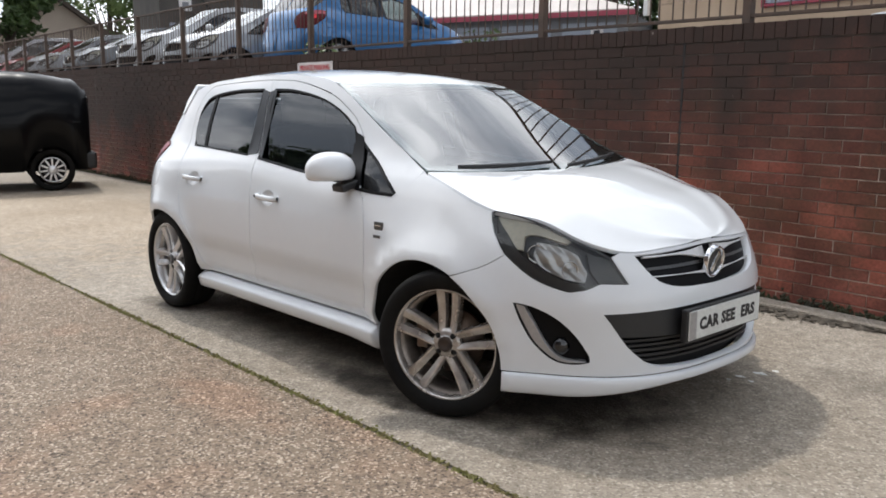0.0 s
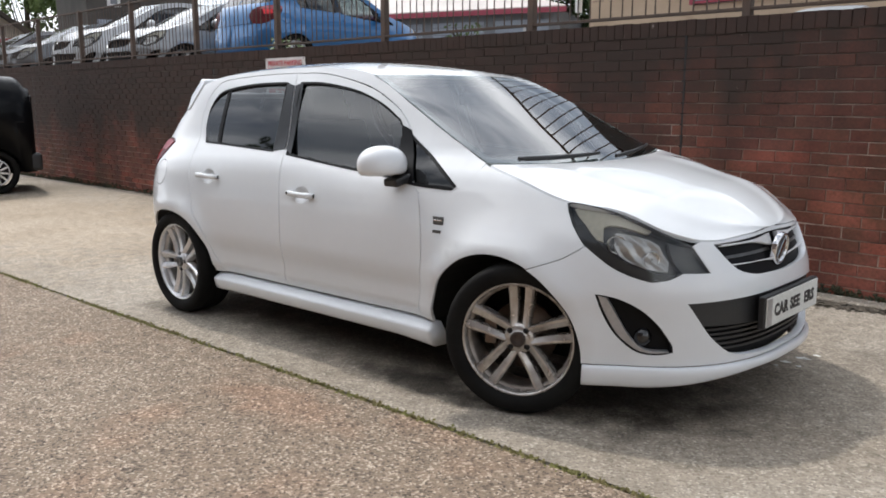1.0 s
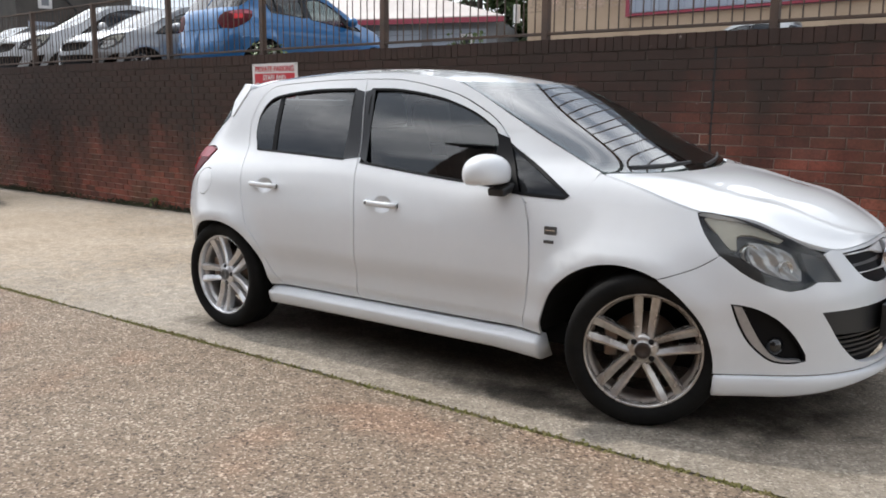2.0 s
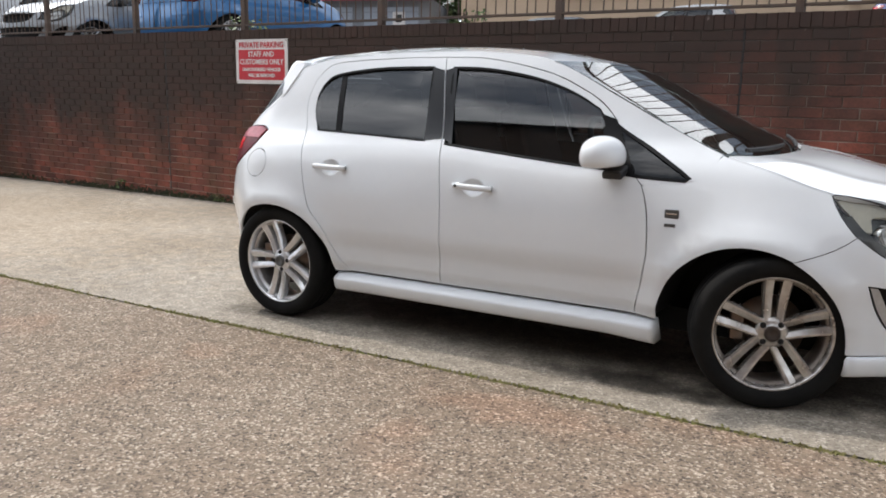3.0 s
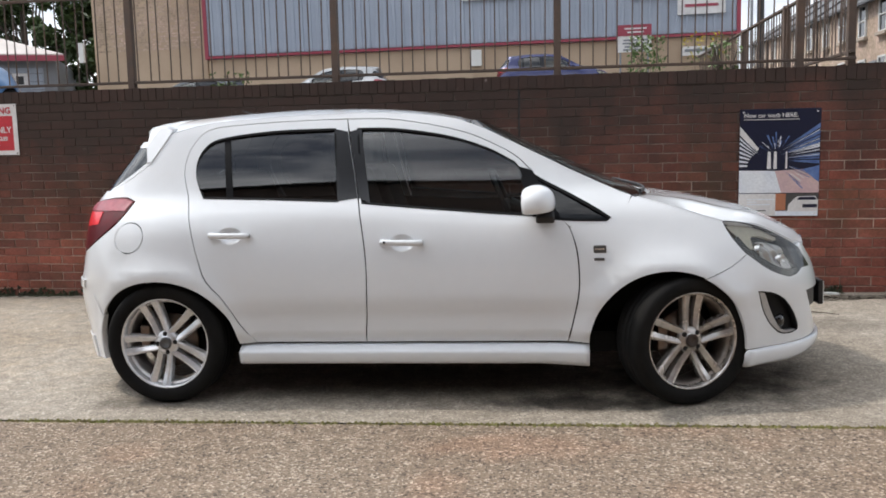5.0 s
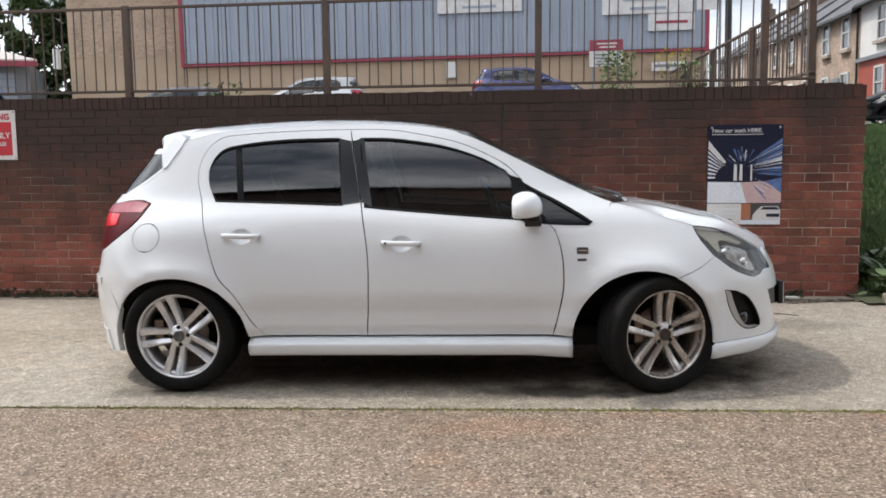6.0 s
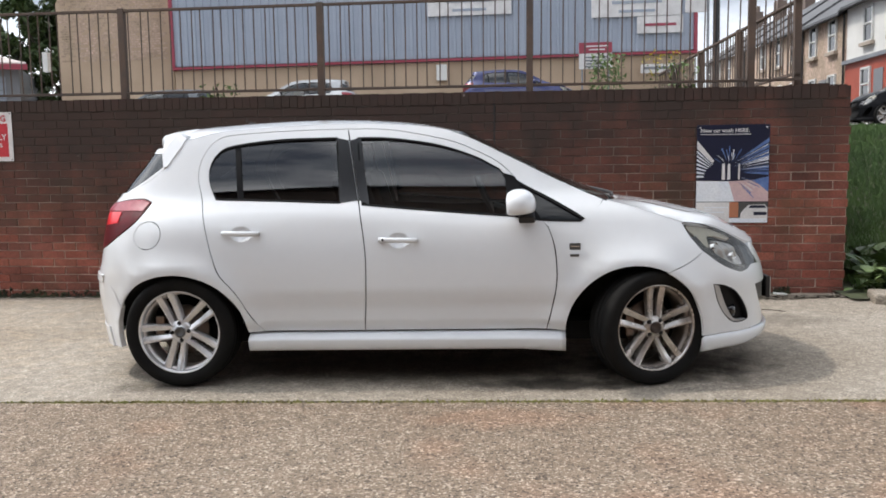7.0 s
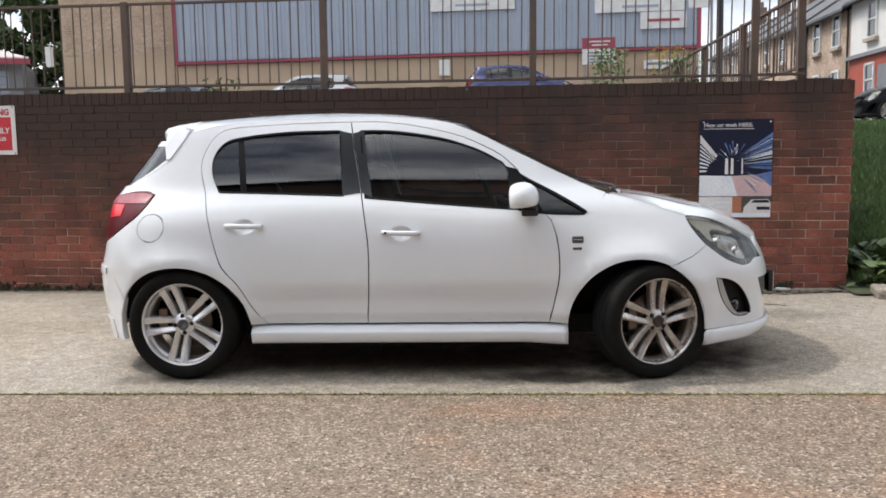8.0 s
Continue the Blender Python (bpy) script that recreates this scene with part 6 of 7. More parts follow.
def ribbed(name, length, height, pitch=0.34, depth=0.05):
    """Profiled sheet: upright ribs along x, from the ground up."""
    prof = []
    k = 0
    while (k + 1) * pitch < length:
        x = k * pitch
        prof += [(x, 0), (x + pitch * 0.55, 0), (x + pitch * 0.65, -depth), (x + pitch * 0.9, -depth)]
        k += 1
    prof.append((length, 0))
    verts = [(x, y, z) for x, y in prof for z in (0, height)]
    faces = [(2 * i, 2 * i + 2, 2 * i + 3, 2 * i + 1) for i in range(len(prof) - 1)]
    return mesh(name, verts, faces)


def warehouse():
    """The grey-blue clad unit across the car park."""
    y, x0, x1, z = 28.5, -12.9, 7.95, 5.05
    hall = thing("warehouse", "grey-blue ribbed metal warehouse with maroon trim on a tan brick base", "building", pose(0, 0, 0))
    put("wall", box("wall", (x1 - x0, 14, 6.3), ((x0 + x1) / 2, y + 7.15, z + 3.1)), M["cladding"], hall)
    put("cladding", ribbed("cladding", x1 - x0, 6.0), M["cladding"], hall, "ribbed metal sheet", pose(x0, y, z + 0.15))
    put("base_wall", box("base_wall", (x1 - x0, 14, 3.2), ((x0 + x1) / 2, y + 7.12, z - 1.6)), M["tan_brick"], hall, "tan brick base wall")
    put("trim", box("trim", (x1 - x0 + 0.1, 0.25, 0.09), ((x0 + x1) / 2, y + 0.05, z + 0.07)), M["trim_red"], hall, "maroon trim")
    for x in (x0, x1):
        put("corner_trim", box("corner_trim", (0.14, 0.28, 6.2), (x, y + 0.06, z + 3.1)), M["trim_red"], hall, "maroon trim")
    for a, b, c, d in ((-2.45, 0.85, 6.80, 7.9), (3.95, 7.42, 6.52, 7.6), (5.7, 7.45, 5.86, 6.50)):
        board = put("sign_board", box("sign_board", (b - a, 0.06, d - c), ((a + b) / 2, y - 0.10, (c + d) / 2), bevel=0.01), M["sign_white"], hall, "white sign board")
        n = 3 if d - c > 0.8 else 1
        for k in range(n):
            zz = d - (k + 0.6) * (d - c) / (n + 0.2)
            put("text_bar", box("text_bar", ((b - a) * (0.7 - 0.15 * k), 0.02, 0.10), ((a + b) / 2, y - 0.14, zz)), M["cladding"] if n > 1 else M["trim_red"], board)
    low_board = put("low_board", box("low_board", (1.35, 0.05, 0.34), (6.50, y - 0.18, 4.50), bevel=0.01), M["sign_white"], hall, "pale lettered board low on the wall")
    put("text_bar", box("text_bar", (1.1, 0.02, 0.10), (6.50, y - 0.215, 4.52)), M["grey_door"], low_board)
    put("meter_box", box("meter_box", (0.42, 0.2, 0.62), (-1.95, y - 0.02, 4.62), bevel=0.02), M["render_white"], hall, "pale meter box")


def stone_gable():
    """The older tan stone end wall left of the warehouse, with a pitched top."""
    g = thing("stone_building", "old tan brick building with a pitched gable end", "building", pose(0, 0, 0))
    x0, x1, y = -18.0, -13.1, 29.0
    prof = [(x0, 1.5), (x1, 1.5), (x1, 9.2), ((x0 + x1) / 2, 11.5), (x0, 8.0)]
    v = [(x, yy, z) for yy in (y, y + 9) for x, z in prof]
    f = [(0, 1, 2, 3, 4), (9, 8, 7, 6, 5)] + [(i, 5 + i, 5 + (i + 1) % 5, (i + 1) % 5) for i in range(5)]
    put("wall", mesh("wall", v, f), M["tan_brick"], g)
    # courses that stand proud in the upper part
    rnd = random.Random(8)
    bv, bf = [], []
    for r in range(36):
        z = 5.6 + r * 0.10
        xx = x0 + 0.1 + (0.11 if r % 2 else 0)
        while xx < x1 - 0.3:
            if rnd.random() < 0.8:
                k = len(bv)
                d = rnd.uniform(0.004, 0.025)
                bv += [(xx + a * 0.19, yy, z + b * 0.07) for yy in (y - d, y + 0.02) for a, b in ((0, 0), (1, 0), (1, 1), (0, 1))]
                bf += [tuple(k + i for i in q) for q in ((0, 1, 2, 3), (3, 2, 6, 7), (1, 5, 6, 2), (4, 0, 3, 7), (4, 5, 1, 0))]
            xx += 0.22
    ob = put("brickwork", mesh("brickwork", bv, bf), M["old_stone"], g, "worn projecting brick courses")
    ob["kind"] = "stuff"
    put("flue", box("flue", (0.22, 0.25, 0.8), (x0 - 0.45, y - 0.2, 5.6), bevel=0.02), M["render_white"], g, "pale box on the wall")


def low_unit():
    """The long low unit with a pale roof at the far end of the car park."""
    u = thing("low_unit", "long low unit with a pale pitched roof and grey shutters", "building", pose(-28.8, 27.6, 0, 0, 0, 24))
    L = 17.0
    put("wall", box("wall", (L, 7, 4.0), (0, 3.5, 3.75)), M["grey_door"], u)
    v = [(x + k, y, z) for x, hip in ((-L / 2 - 0.4, 0), (L / 2 + 0.4, -5.5)) for y, z, k in ((-0.7, 5.7, 0), (3.5, 7.5, hip), (7.6, 5.7, 0), (-0.7, 5.85, 0), (3.5, 7.65, hip), (7.6, 5.85, 0))]
    f = [(3, 9, 10, 4), (4, 10, 11, 5), (0, 1, 7, 6), (1, 2, 8, 7), (0, 3, 4, 1), (1, 4, 5, 2), (6, 7, 10, 9), (7, 8, 11, 10), (0, 6, 9, 3), (2, 5, 11, 8)]
    put("roof", mesh("roof", v, f), M["pale_roof"], u, "pale roof sheets")
    put("fascia", box("fascia", (L + 0.9, 0.08, 0.24), (0, -0.76, 5.66)), M["trim_red"], u, "maroon fascia")
    for k in range(5):
        door = put("shutter", box("shutter", (2.7, 0.08, 2.6), (-6.6 + 3.3 * k, -0.04, 4.0)), M["cladding"], u, "grey roller shutter")
        for r in range(7):
            put("slat", box("slat", (2.66, 0.03, 0.03), (-6.6 + 3.3 * k, -0.09, 2.9 + 0.36 * r)), M["grey_door"], door)
    put("number_board", box("number_board", (0.62, 0.04, 0.62), (7.0, -0.12, 4.75), bevel=0.01), M["sign_white"], u, "white square sign board")
    put("number_bar", box("number_bar", (0.3, 0.02, 0.36), (7.0, -0.15, 4.75)), M["ink"], u)


def beige_house():
    h = thing("beige_house", "beige rendered house with a low pitched gable behind the cars", "building", pose(-34.3, 9.1, 0, 0, 0, 88))
    prof = [(-2.3, 0.0), (2.3, 0.0), (2.3, 4.1), (0.0, 5.7), (-2.3, 4.1)]
    v = [(x, y, z) for y in (0, 9) for x, z in prof]
    f = [(0, 1, 2, 3, 4), (9, 8, 7, 6, 5)] + [(i, 5 + i, 5 + (i + 1) % 5, (i + 1) % 5) for i in range(5)]
    put("wall", mesh("wall", v, f), M["beige"], h)
    for s in (-1, 1):
        put("barge_board", box("barge_board", (3.0, 0.3, 0.16), (s * 1.2, -0.16, 4.94), (0, s * 34.8, 0)), M["bark"], h, "dark sloping barge board")


def dark_shed():
    d = thing("dark_shed", "dark weathered shed with a lettered board behind the parked cars", "building", pose(-23.7, 10.9, 0, 0, 0, 80))
    put("wall", box("wall", (3.6, 4, 4.4), (0, 2, 4.1)), M["matt_shed"], d)
    put("roof", box("roof", (4.0, 4.8, 0.16), (0, 2, 6.4), (-4, 0, 0)), M["slate"], d)
    put("letter_board", box("letter_board", (0.42, 0.04, 0.38), (-0.95, -0.03, 4.65), bevel=0.01), M["sign_white"], d, "pale square board")
    put("board_mark", box("board_mark", (0.22, 0.02, 0.2), (-0.95, -0.06, 4.65), bevel=0.04), M["grey_door"], d)
    put("drainpipe", rod("drainpipe", (-0.7, -0.1, 5.2), (0.1, -0.1, 4.3), 0.03), M["pole"], d)
    put("window", box("window", (1.0, 0.05, 0.6), (-1.0, -0.03, 3.75), bevel=0.02), M["cladding"], d)


M["matt_shed"] = mat("shed_boards", (0.06, 0.055, 0.05), 0.85, tint=(0.10, 0.09, 0.08), scale=1.5)


# ---- behind the camera: what the car's paint and glass mirror ----
M["dark_brick"] = mat("dark_brick", (0.19, 0.14, 0.115), 0.85, tint=(0.13, 0.10, 0.085), scale=1.5, bump=0.004, bscale=9)
M["slate"] = mat("slate", (0.07, 0.07, 0.075), 0.6, tint=(0.10, 0.10, 0.105), scale=1.2)
M["leaf"] = mat("leaves", (0.055, 0.095, 0.022), 0.55, tint=(0.035, 0.065, 0.016), scale=2.5, fvar=0.3, fine=20)
M["leaf_light"] = mat("light_leaves", (0.12, 0.17, 0.05), 0.55, tint=(0.08, 0.13, 0.035), scale=2.5, fvar=0.3, fine=20)
M["bark"] = mat("bark", (0.09, 0.07, 0.055), 0.9, tint=(0.05, 0.04, 0.032), scale=6, bump=0.01, bscale=25)


def tree(name, at, height, spread, label, seed, leaf, leaves=5000, size=0.16, low=0.25):
    """A tapered trunk with limbs, and a crown of many small leaves in uneven clumps."""
    rnd = random.Random(seed)
    tr = thing(name, label, "tree", pose(*at))
    bm = bmesh.new()
    rod_bm((0, 0, -0.3), (0.05, 0.03, height * 0.55), spread * 0.07, spread * 0.035, 9, bm)
    tips = []
    for k in range(16):
        a, r = rnd.uniform(0, 6.28), spread * rnd.uniform(0.25, 0.9)
        z0 = height * rnd.uniform(low * 0.8, 0.52)
        z1 = height * rnd.uniform(low + 0.08, 0.98)
        r *= math.sin(max(0.15, min(1.0, (z1 / height - low) / (1 - low))) * math.pi) ** 0.6
        tip = (r * math.cos(a), r * math.sin(a), z1)
        rod_bm((0.03, 0.02, z0), tip, spread * 0.022, spread * 0.006, 6, bm)
        tips.append(tip)
    put("trunk", from_bm("trunk", bm), M["bark"], tr, "brown trunk with bare limbs")
    clumps = []
    for t in tips:
        for _ in range(4):
            clumps.append((t[0] + rnd.gauss(0, spread * 0.17), t[1] + rnd.gauss(0, spread * 0.17), max(t[2] + rnd.gauss(0, height * 0.07), height * low), spread * rnd.uniform(0.10, 0.24)))
    verts, faces = [], []
    for _ in range(leaves):
        cx, cy, cz, cr = clumps[rnd.randrange(len(clumps))]
        d = Vector((rnd.gauss(0, 1), rnd.gauss(0, 1), rnd.gauss(0, 1))).normalized() * cr * rnd.uniform(0.4, 1.05)
        c = Vector((cx, cy, cz)) + d
        ax = Vector((rnd.gauss(0, 1), rnd.gauss(0, 1), rnd.gauss(0, 0.6))).normalized()
        side = ax.cross(Vector((rnd.gauss(0, 1), rnd.gauss(0, 1), rnd.gauss(0, 1)))).normalized()
        s = size * rnd.uniform(0.6, 1.3)
        k = len(verts)
        bend = ax.cross(side) * s * 0.15
        verts += [tuple(c - ax * s * 0.6), tuple(c + side * s * 0.32 + bend), tuple(c + ax * s * 0.6), tuple(c - side * s * 0.32 + bend)]
        faces.append((k, k + 1, k + 2))
        faces.append((k, k + 2, k + 3))
    ob = put("crown", mesh("crown", verts, faces), leaf, tr)
    return tr


def plain_building(name, label, x0, x1, y0, y1, z, wall_m, roof_m, rise=1.6):
    b = thing(name, label, "building", pose(0, 0, 0))
    put("wall", box("wall", (x1 - x0, y1 - y0, z + 0.5), ((x0 + x1) / 2, (y0 + y1) / 2, z / 2 - 0.25)), wall_m, b)
    ym = (y0 + y1) / 2
    v = [(x, y, zz) for x in (x0 - 0.3, x1 + 0.3) for y, zz in ((y0 - 0.4, z - 0.1), (ym, z + rise), (y1 + 0.4, z - 0.1), (y0 - 0.4, z + 0.02), (ym, z + rise + 0.14), (y1 + 0.4, z + 0.02))]
    f = [(3, 9, 10, 4), (4, 10, 11, 5), (0, 1, 7, 6), (1, 2, 8, 7), (0, 3, 4, 1), (1, 4, 5, 2), (6, 7, 10, 9), (7, 8, 11, 10), (0, 6, 9, 3), (2, 5, 11, 8)]
    put("roof", mesh("roof", v, f), roof_m, b)
    return b


plain_building("yard_building", "dark brick workshop across the yard with a slate roof", -8, 15, -22, -11.5, 8.0, M["dark_brick"], M["slate"], 0.9)
tree("yard_tree", (-17.0, -12.5, 0), 6.2, 3.4, "leafy green tree at the edge of the yard", 5, M["leaf"], 3500, 0.26)
tree("yard_tree", (-25.0, -15.0, 0), 8.0, 3.8, "leafy green tree at the edge of the yard", 6, M["leaf"], 3500, 0.3)
tree("yard_tree", (18.0, -16.0, 0), 8.0, 3.2, "leafy green tree at the edge of the yard", 7, M["leaf"], 3000, 0.28)


# ---- what hangs on the wall ----
M["sign_white"] = mat("sign_white", (0.78, 0.76, 0.75), 0.45, tint=(0.62, 0.60, 0.59), scale=4)
M["sign_red"] = mat("sign_red", (0.56, 0.035, 0.05), 0.4, tint=(0.48, 0.03, 0.04), scale=4)
M["navy"] = mat("poster_navy", (0.007, 0.011, 0.036), 0.35, tint=(0.008, 0.011, 0.03), scale=3)
M["poster_blue"] = mat("poster_blue", (0.07, 0.13, 0.33), 0.35, tint=(0.16, 0.25, 0.48), scale=14)
M["poster_pale"] = mat("poster_pale", (0.72, 0.76, 0.83), 0.3, tint=(0.82, 0.84, 0.87), scale=5)
M["poster_pink"] = mat("poster_pink", (0.66, 0.48, 0.45), 0.35, tint=(0.55, 0.38, 0.40), scale=8)
M["poster_orange"] = mat("poster_orange", (0.50, 0.20, 0.11), 0.35)


def flat(name, pts, material, parent, layer, label=""):
    """A printed shape: a thin polygon on a board, one layer above the last."""
    y = -0.004 - 0.0009 * layer
    n = len(pts)
    v = [(x, y, z) for x, z in pts] + [(x, y + 0.0012, z) for x, z in pts]
    f = [tuple(range(n))] + [(i, n + i, n + (i + 1) % n, (i + 1) % n) for i in range(n)]
    me = mesh(name, v, f)
    bm = bmesh.new()
    bm.from_mesh(me)
    bpy.data.meshes.remove(me)
    bmesh.ops.recalc_face_normals(bm, faces=bm.faces)
    bmesh.ops.triangulate(bm, faces=bm.faces)
    return put(name, from_bm(name, bm), material, parent, label)


def rect_pts(x0, x1, z0, z1):
    return [(x0, z0), (x1, z0), (x1, z1), (x0, z1)]


def parking_sign():
    m = wall_at(-4.425, 0.008, 1.449)
    s = thing("parking_sign", "red and white private parking sign screwed to the brick wall", "sign", m)
    put("board", box("board", (0.755, 0.006, 0.450), bevel=0.002), M["sign_white"], s, "white sign board")
    flat("red_field", rect_pts(-0.335, 0.335, -0.185, 0.120), M["sign_red"], s, 0, "red printed field")
    up = pose(0, -0.0062, 0, 90, 0, 0)
    lines("sign_text", "PRIVATE PARKING", 0.079, M["sign_red"], s, up @ pose(0, 0.140, 0), "CENTER", bold=0.0018)
    for words, size, z in (("STAFF AND", 0.074, 0.050), ("CUSTOMERS ONLY", 0.074, -0.028), ("UNAUTHORISED VEHICLES", 0.046, -0.095), ("WILL BE REMOVED", 0.046, -0.155)):
        lines("sign_text", words, size, M["sign_white"], s, up @ pose(0, z, 0), "CENTER", bold=0.0015)
    for x in (-0.36, 0.36):
        for z in (-0.21, 0.21):
            put("screw", rod("screw", (x, -0.002, z), (x, -0.006, z), 0.006), M["rail"], s)


def wash_poster():
    m = wall_at(2.410, 0.008, 1.048)
    p = thing("poster", "dark blue car wash poster with a bright light-streak picture", "poster", m)
    put("board", box("board", (0.594, 0.006, 0.828), bevel=0.002), M["navy"], p, "dark navy poster board")
    up = pose(0, -0.0075, 0, 90, 0, 0)
    lines("sign_text", "New car wash HERE.", 0.046, M["sign_white"], p, up @ pose(-0.268, 0.350, 0), "LEFT", bold=0.0006)
    flat("underline", rect_pts(-0.268, 0.14, 0.331, 0.336), M["sign_white"], p, 1)
    vx, vz = -0.10, 0.03
    rnd = random.Random(3)
    # streaks of light that fan out from the middle
    for k in range(22):
        a = radians(rnd.uniform(-6, 34))
        b = a + radians(rnd.uniform(0.6, 2.2))
        r0 = rnd.uniform(0.10, 0.2)
        ends = []
        for q in (a, b):
            r1 = min((0.292 - vx) / max(math.cos(q), 0.1), 0.5)
            ends.append((vx + r1 * math.cos(q), vz + r1 * math.sin(q)))
        flat("light_streak", [(vx + r0 * math.cos(a), vz + r0 * math.sin(a)), ends[0], ends[1]], M["poster_blue"] if k % 3 else M["poster_pale"], p, 1 + k % 3)
    for k in range(9):
        z1 = 0.27 - 0.035 * k
        flat("light_streak", [(-0.294, z1), (-0.294, z1 - 0.018), (-0.15 + 0.004 * k, 0.075 - 0.012 * k)], M["poster_pale"], p, 1 + k % 3)
    # broad pale band at the upper corner and a burst of thin rays
    flat("light_band", [(-0.294, 0.285), (-0.294, 0.215), (-0.165, 0.095), (-0.150, 0.110)], M["sign_white"], p, 4)
    for k in range(14):
        a = radians(rnd.uniform(20, 150))
        r0, r1, w = rnd.uniform(0.05, 0.08), rnd.uniform(0.10, 0.19), radians(rnd.uniform(0.8, 2.2))
        flat("light_ray", [(-0.02 + r0 * math.cos(a), 0.05 + r0 * math.sin(a)), (-0.02 + r1 * math.cos(a - w), 0.05 + r1 * math.sin(a - w)), (-0.02 + r1 * math.cos(a + w), 0.05 + r1 * math.sin(a + w))], M["poster_blue"] if k % 2 else M["poster_pale"], p, 3)
    for k in range(12):
        a = radians(rnd.uniform(-62, -12))
        r0, r1 = rnd.uniform(0.12, 0.16), rnd.uniform(0.24, 0.33)
        x1, z1 = -0.05 + r1 * math.cos(a), 0.03 + max(r1 * math.sin(a), -0.25)
        if x1 < 0.28:
            flat("floor_streak", [(-0.05 + r0 * math.cos(a), 0.03 + r0 * math.sin(a)), (x1, z1), (x1 + 0.012, z1)], M["sign_white"] if k % 2 else M["poster_blue"], p, 6)
    flat("dark_car", [(-0.235, -0.055), (-0.235, 0.0), (-0.205, 0.05), (-0.17, 0.075), (-0.085, 0.078), (-0.06, 0.055), (0.15, 0.0), (0.19, -0.03), (0.16, -0.052)], M["navy"], p, 5)
    for x, w in ((-0.075, 0.030), (-0.030, 0.026), (0.052, 0.014)):
        flat("brush", [(x - w * 0.5, -0.045), (x + w * 0.5, -0.045), (x + w * 0.35, 0.085), (x - w * 0.35, 0.090)], M["sign_white"], p, 6)
    flat("floor_pale", [(-0.294, -0.23), (0.02, -0.23), (-0.03, -0.06), (-0.294, -0.055)], M["poster_pale"], p, 4)
    flat("floor_pink", [(0.02, -0.23), (0.294, -0.23), (0.294, -0.15), (0.17, -0.05), (-0.03, -0.06)], M["poster_pink"], p, 4)
    flat("floor_blue", [(0.294, -0.15), (0.294, -0.02), (0.17, -0.05)], M["poster_blue"], p, 4)
    flat("text_panel", rect_pts(-0.294, -0.02, -0.408, -0.236), M["sign_white"], p, 4, "white text panel")
    for z, x1 in ((-0.285, -0.03), (-0.305, -0.16), (-0.325, -0.06), (-0.372, -0.09)):
        flat("text_bar", rect_pts(-0.23, x1, z, z + 0.009), M["poster_pale"] if z > -0.35 else M["lamp_grey"], p, 5)
    flat("orange_block", rect_pts(-0.02, 0.055, -0.365, -0.236), M["poster_orange"], p, 4)
    flat("photo_ground", rect_pts(0.055, 0.292, -0.408, -0.236), M["lamp_grey"], p, 4)
    flat("pale_floor", rect_pts(-0.02, 0.292, -0.408, -0.37), M["poster_pale"], p, 5)
    flat("printed_car", [(0.07, -0.375), (0.075, -0.325), (0.11, -0.285), (0.14, -0.258), (0.27, -0.256), (0.292, -0.285), (0.292, -0.372)], M["sign_white"], p, 6)
    flat("printed_grille", rect_pts(0.18, 0.285, -0.345, -0.318), M["navy"], p, 7)
    flat("printed_screen", [(0.135, -0.285), (0.155, -0.263), (0.265, -0.262), (0.285, -0.285)], M["navy"], p, 7)
    for x in (-0.27, 0.27):
        for z in (-0.39, 0.39):
            put("screw", rod("screw", (x, -0.003, z), (x, -0.012, z), 0.007), M["sign_white"], p)


parking_sign()
wash_poster()

warehouse()
stone_gable()
low_unit()
beige_house()
dark_shed()
tree("car_park_tree", (-26.0, 36.5, 3.0), 9.5, 4.2, "dense dark green tree behind the low unit", 12, M["leaf"], 9000, 0.34, 0.1)
tree("car_park_tree", (-20.9, 34.6, 3.0), 8.6, 3.0, "dense dark green tree behind the low unit", 13, M["leaf"], 7000, 0.32, 0.1)
tree("car_park_tree", (-31.5, 35.0, 3.0), 9.5, 4.4, "dense dark green tree behind the low unit", 17, M["leaf"], 6000, 0.34, 0.1)
tree("car_park_tree", (-40.5, 13.6, 1.9), 9.0, 2.9, "sunlit pale green tree beyond the parked cars", 14, M["leaf_light"], 6500, 0.26, 0.1)
tree("car_park_tree", (-41.0, 19.0, 2.2), 9.0, 3.6, "sunlit pale green tree beyond the parked cars", 15, M["leaf_light"], 6500, 0.28, 0.1)
tree("car_park_tree", (-26.2, 5.0, 1.6), 7.4, 2.7, "dark overhanging tree beyond the parked cars", 16, M["leaf"], 9000, 0.24, 0.10)


def notice_board():
    """The maroon and white board on two posts in front of the warehouse."""
    b = thing("notice_board", "maroon and white notice board on two posts", "sign", pose(3.98, 27.3, terrace_z(0, 27.3)))
    put("board", box("board", (1.24, 0.05, 0.98), (0, 0, 2.18), bevel=0.01), M["sign_white"], b)
    put("header", box("header", (1.24, 0.02, 0.40), (0, -0.032, 2.47)), M["trim_red"], b, "maroon header with white bars")
    for z, w in ((2.53, 0.8), (2.40, 0.6), (2.12, 0.9), (2.0, 0.95), (1.88, 0.8), (1.77, 0.9)):
        put("text_bar", box("text_bar", (w, 0.014, 0.05), (0.05, -0.046, z)), M["sign_white"] if z > 2.3 else M["grey_door"], b)
    for x in (-0.5, 0.5):
        put("post", rod("post", (x, 0.05, 0), (x, 0.05, 2.6), 0.035), M["grey_door"], b)


notice_board()


